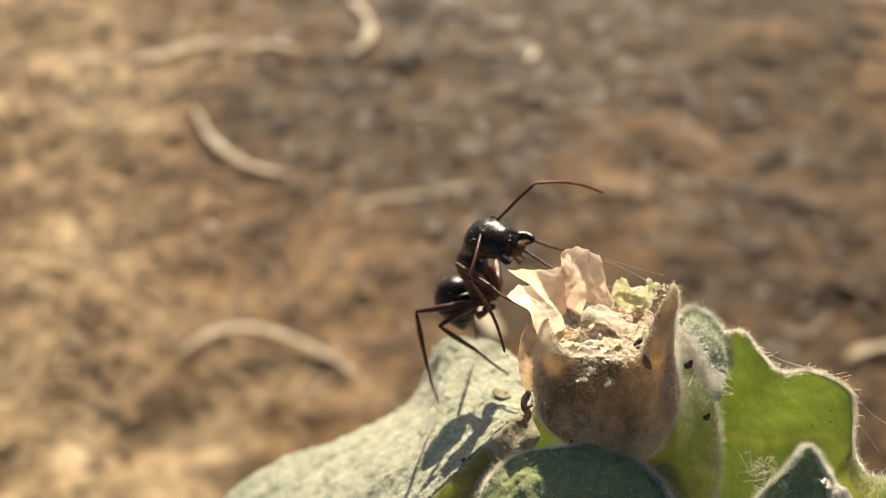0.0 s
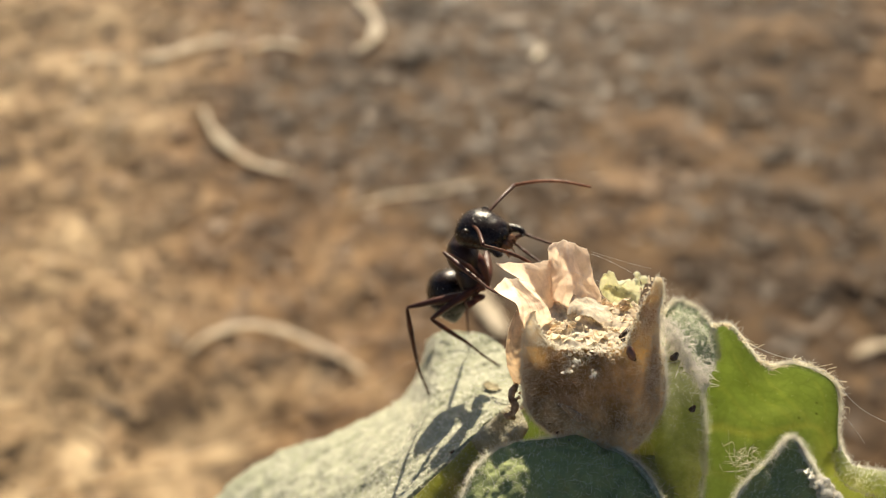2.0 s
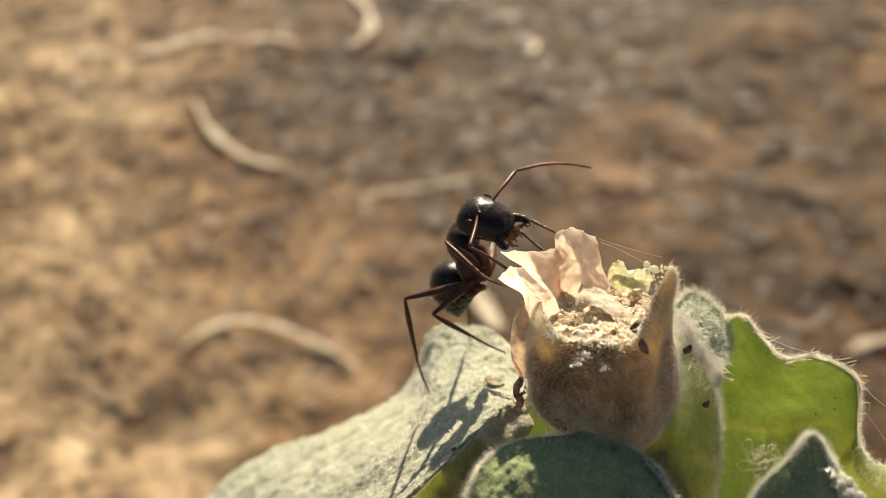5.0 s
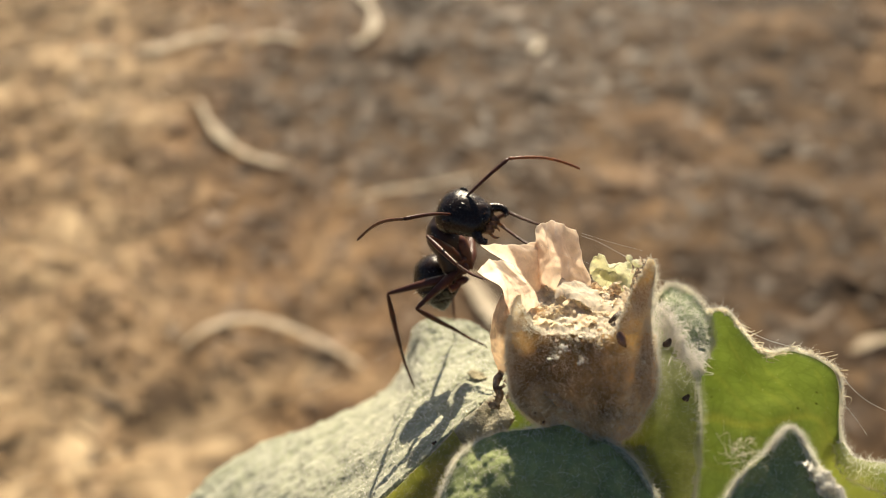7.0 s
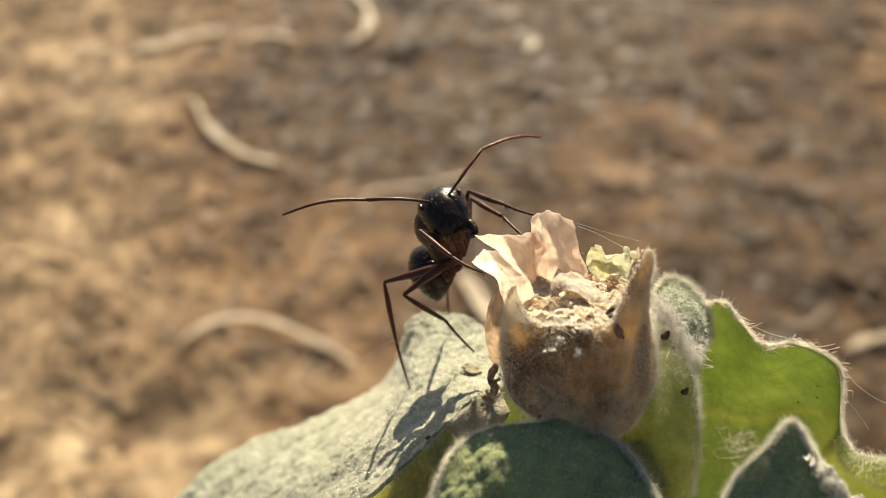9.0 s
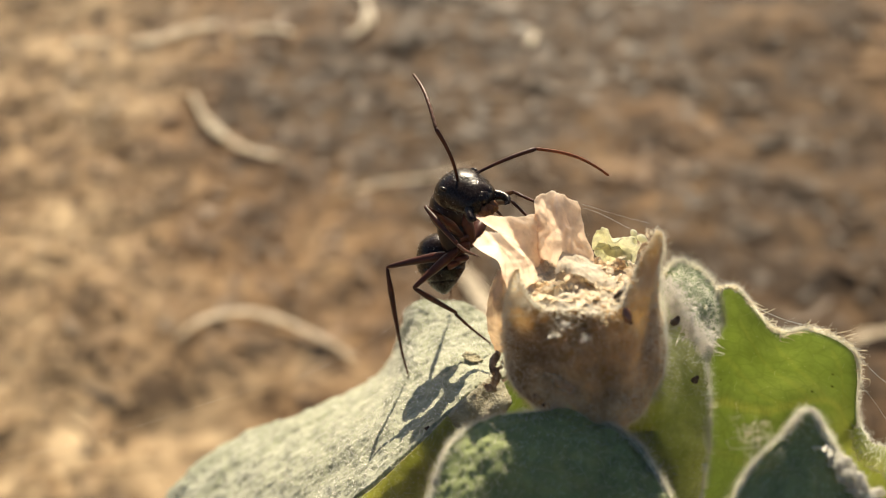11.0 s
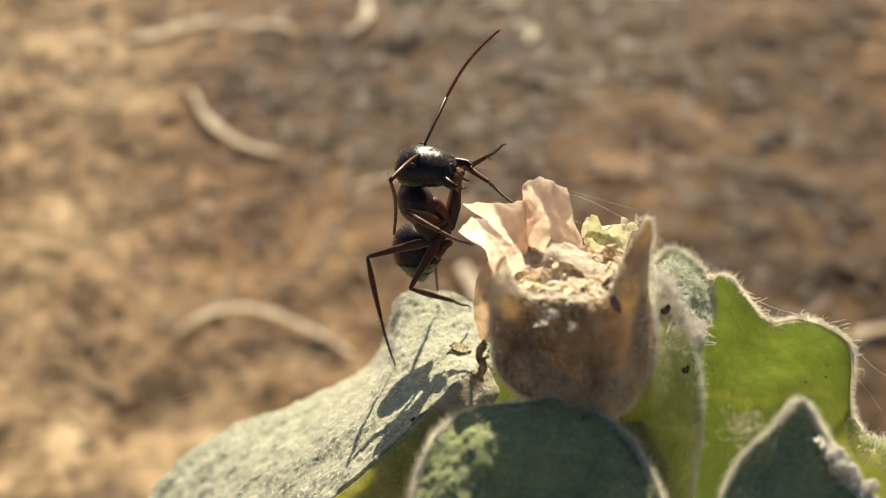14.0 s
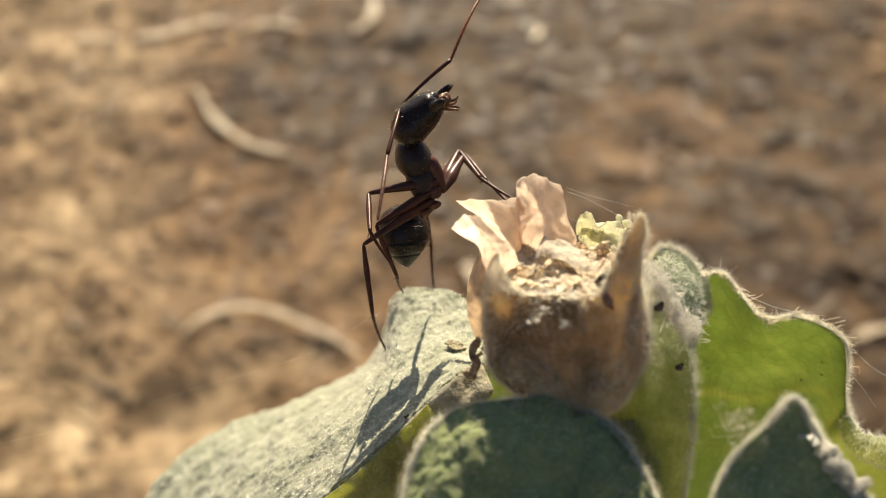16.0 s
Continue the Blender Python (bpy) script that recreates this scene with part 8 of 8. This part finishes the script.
    walk(LEGS[4][2], [
        (0, pose(0.005788, 0.002948, -0.004861, -32.9, 71.1, 112.7)),
        (0.5, pose(0.005892, 0.002957, -0.004863, -32.5, 71.0, 113.5)),
        (1, pose(0.005891, 0.003019, -0.004825, -33.3, 71.7, 114.1)),
        (1.5, pose(0.006124, 0.002894, -0.004910, -32.4, 69.9, 112.4)),
        (2, pose(0.006283, 0.002890, -0.004912, -35.2, 69.7, 108.0)),
        (2.5, pose(0.006219, 0.002988, -0.004854, -36.9, 71.2, 107.9)),
        (3, pose(0.006141, 0.003006, -0.004843, -34.0, 71.4, 112.3)),
        (3.5, pose(0.006400, 0.002880, -0.004915, -50.6, 66.4, 88.7)),
        (4, pose(0.006327, 0.002913, -0.004898, -46.2, 68.2, 95.4)),
        (6.5, pose(0.006337, 0.002958, -0.004871, -37.8, 70.1, 104.6)),
        (7, pose(0.006530, 0.002978, -0.004849, -49.5, 68.5, 91.0)),
        (7.5, pose(0.007244, 0.002848, -0.004826, -58.4, 59.1, 82.9)),
        (8, pose(0.007514, 0.002704, -0.004843, -59.4, 56.3, 83.1)),
        (8.5, pose(0.007321, 0.003017, -0.004704, -65.5, 59.5, 76.2)),
        (9, pose(0.007308, 0.003142, -0.004625, -68.0, 60.3, 72.1)),
        (11.5, pose(0.006867, 0.003661, -0.004318, -88.6, 68.9, 57.8)),
        (12, pose(0.007129, 0.003309, -0.004548, -73.5, 63.4, 67.8)),
        (12.5, pose(0.007386, 0.003259, -0.004523, -71.7, 61.7, 64.4)),
        (13, pose(0.007077, 0.003481, -0.004428, -74.6, 67.7, 63.1)),
        (13.5, pose(0.007604, 0.003419, -0.004339, -71.8, 61.8, 62.9)),
        (14, pose(0.007007, 0.003058, -0.004742, -61.9, 62.6, 76.9)),
        (14.5, pose(0.007489, 0.003753, -0.004092, -56.7, 71.1, 83.2)),
        (15, pose(0.008266, 0.003659, -0.003851, -61.3, 66.7, 69.3)),
        (15.5, pose(0.008452, 0.003813, -0.003589, -66.2, 68.0, 65.4)),
        (16, pose(0.008522, 0.004055, -0.003264, -70.5, 70.3, 65.7)),
    ])
    walk(LEGS[5][0], [
        (0, pose(-0.001800, 0.000600, -0.000500, 104.7, 9.3, 72.6)),
        (0.5, pose(-0.001800, 0.000600, -0.000500, 104.9, 9.4, 73.2)),
        (1, pose(-0.001800, 0.000600, -0.000500, 102.4, 8.0, 74.0)),
        (1.5, pose(-0.001800, 0.000600, -0.000500, 103.1, 8.0, 74.9)),
        (2, pose(-0.001800, 0.000600, -0.000500, 104.8, 8.6, 75.8)),
        (2.5, pose(-0.001800, 0.000600, -0.000500, 105.5, 8.9, 75.2)),
        (3, pose(-0.001800, 0.000600, -0.000500, 106.3, 9.4, 74.9)),
        (3.5, pose(-0.001800, 0.000600, -0.000500, 107.1, 10.2, 75.4)),
        (4, pose(-0.001800, 0.000600, -0.000500, 105.2, 9.0, 76.0)),
        (6.5, pose(-0.001800, 0.000600, -0.000500, 107.9, 9.6, 77.1)),
        (7, pose(-0.001800, 0.000600, -0.000500, 108.9, 10.1, 77.0)),
        (7.5, pose(-0.001800, 0.000600, -0.000500, 110.4, 11.5, 76.8)),
        (8, pose(-0.001800, 0.000600, -0.000500, 124.5, 2.8, 99.1)),
        (8.5, pose(-0.001800, 0.000600, -0.000500, 125.9, 4.7, 96.4)),
        (9, pose(-0.001800, 0.000600, -0.000500, 125.6, 3.8, 96.5)),
        (11.5, pose(-0.001800, 0.000600, -0.000500, 100.6, 5.3, 78.6)),
        (12, pose(-0.001800, 0.000600, -0.000500, 107.0, 7.8, 77.3)),
        (12.5, pose(-0.001800, 0.000600, -0.000500, 108.1, 7.4, 78.7)),
        (13, pose(-0.001800, 0.000600, -0.000500, 109.1, 7.2, 80.3)),
        (13.5, pose(-0.001800, 0.000600, -0.000500, 120.9, 11.6, 81.4)),
        (14, pose(-0.001800, 0.000600, -0.000500, 121.2, 14.8, 77.1)),
        (14.5, pose(-0.001800, 0.000600, -0.000500, 127.8, 10.9, 94.4)),
        (15, pose(-0.001800, 0.000600, -0.000500, 144.9, 10.6, 106.4)),
        (15.5, pose(-0.001800, 0.000600, -0.000500, 144.2, 9.9, 109.1)),
        (16, pose(-0.001800, 0.000600, -0.000500, 148.4, 9.8, 109.4)),
    ])
    walk(LEGS[5][1], [
        (0, pose(0.005500, 0.000000, 0.000000, 49.8, 30.1, -28.5)),
        (0.5, pose(0.005500, -0.000000, 0.000000, 50.3, 29.8, -28.7)),
        (1, pose(0.005500, 0.000000, 0.000000, 50.2, 29.8, -28.5)),
        (1.5, pose(0.005500, -0.000000, 0.000000, 51.6, 29.8, -27.9)),
        (2, pose(0.005500, 0.000000, 0.000000, 52.9, 29.5, -27.9)),
        (2.5, pose(0.005500, -0.000000, 0.000000, 52.3, 29.6, -28.0)),
        (3, pose(0.005500, 0.000000, 0.000000, 51.5, 29.5, -28.4)),
        (3.5, pose(0.005500, -0.000000, 0.000000, 52.3, 29.0, -29.1)),
        (4, pose(0.005500, 0.000000, -0.000000, 52.2, 29.1, -28.6)),
        (6.5, pose(0.005500, 0.000000, 0.000000, 53.8, 28.8, -28.1)),
        (7, pose(0.005500, -0.000000, 0.000000, 53.4, 28.7, -28.4)),
        (7.5, pose(0.005500, 0.000000, 0.000000, 52.1, 28.0, -29.6)),
        (8, pose(0.005500, -0.000000, -0.000000, 46.3, 21.2, -23.7)),
        (8.5, pose(0.005500, -0.000000, -0.000000, 48.4, 21.9, -24.5)),
        (9, pose(0.005500, -0.000000, 0.000000, 49.6, 22.0, -23.5)),
        (11.5, pose(0.005500, -0.000000, 0.000000, 52.7, 29.5, -25.5)),
        (12, pose(0.005500, 0.000000, 0.000000, 53.1, 29.5, -25.8)),
        (12.5, pose(0.005500, 0.000000, 0.000000, 55.1, 29.1, -24.5)),
        (13, pose(0.005500, 0.000000, 0.000000, 57.0, 28.4, -23.7)),
        (13.5, pose(0.005500, -0.000000, 0.000000, 58.7, 27.0, -25.0)),
        (14, pose(0.005500, -0.000000, 0.000000, 53.2, 28.4, -28.3)),
        (14.5, pose(0.005500, 0.000000, -0.000000, 56.4, 17.3, -23.0)),
        (15, pose(0.005500, 0.000000, 0.000000, 36.6, 5.2, -13.1)),
        (15.5, pose(0.005500, -0.000000, 0.000000, 32.9, 3.8, -10.8)),
        (16, pose(0.005500, 0.000000, 0.000000, 32.7, 3.4, -10.8)),
    ])
    walk(LEGS[5][2], [
        (0, pose(0.009456, -0.002146, -0.002605, 108.3, 77.4, -59.4)),
        (0.5, pose(0.009455, -0.002167, -0.002588, 108.5, 76.9, -58.8)),
        (1, pose(0.009464, -0.002154, -0.002585, 108.8, 77.0, -58.6)),
        (1.5, pose(0.009488, -0.002113, -0.002584, 112.3, 76.6, -55.3)),
        (2, pose(0.009501, -0.002120, -0.002557, 114.0, 75.7, -53.2)),
        (2.5, pose(0.009493, -0.002126, -0.002565, 113.0, 76.0, -54.2)),
        (3, pose(0.009482, -0.002150, -0.002561, 111.3, 76.1, -55.8)),
        (3.5, pose(0.009476, -0.002209, -0.002520, 110.9, 75.0, -55.3)),
        (4, pose(0.009488, -0.002173, -0.002532, 111.6, 75.4, -54.9)),
        (6.5, pose(0.009520, -0.002145, -0.002506, 114.7, 74.5, -51.7)),
        (7, pose(0.009513, -0.002167, -0.002498, 113.6, 74.4, -52.6)),
        (7.5, pose(0.009489, -0.002270, -0.002444, 109.4, 73.6, -55.5)),
        (8, pose(0.009941, -0.001946, -0.001880, 113.5, 68.0, -48.6)),
        (8.5, pose(0.009889, -0.002002, -0.001941, 113.8, 68.0, -48.4)),
        (9, pose(0.009921, -0.001919, -0.001952, 117.3, 68.0, -45.8)),
        (11.5, pose(0.009583, -0.001951, -0.002561, 119.9, 76.6, -48.8)),
        (12, pose(0.009577, -0.001968, -0.002558, 119.8, 76.3, -48.8)),
        (12.5, pose(0.009637, -0.001885, -0.002525, 125.0, 75.4, -43.9)),
        (13, pose(0.009688, -0.001841, -0.002472, 128.1, 74.0, -40.7)),
        (13.5, pose(0.009696, -0.001960, -0.002364, 124.7, 71.2, -41.9)),
        (14, pose(0.009530, -0.002168, -0.002469, 113.5, 74.0, -52.4)),
        (14.5, pose(0.010070, -0.001940, -0.001547, 116.3, 57.6, -41.9)),
        (15, pose(0.010544, -0.001171, -0.000474, 105.0, 40.6, -42.4)),
        (15.5, pose(0.010597, -0.000969, -0.000344, 104.3, 37.0, -41.4)),
        (16, pose(0.010598, -0.000977, -0.000311, 102.6, 35.5, -41.4)),
    ])


motions()
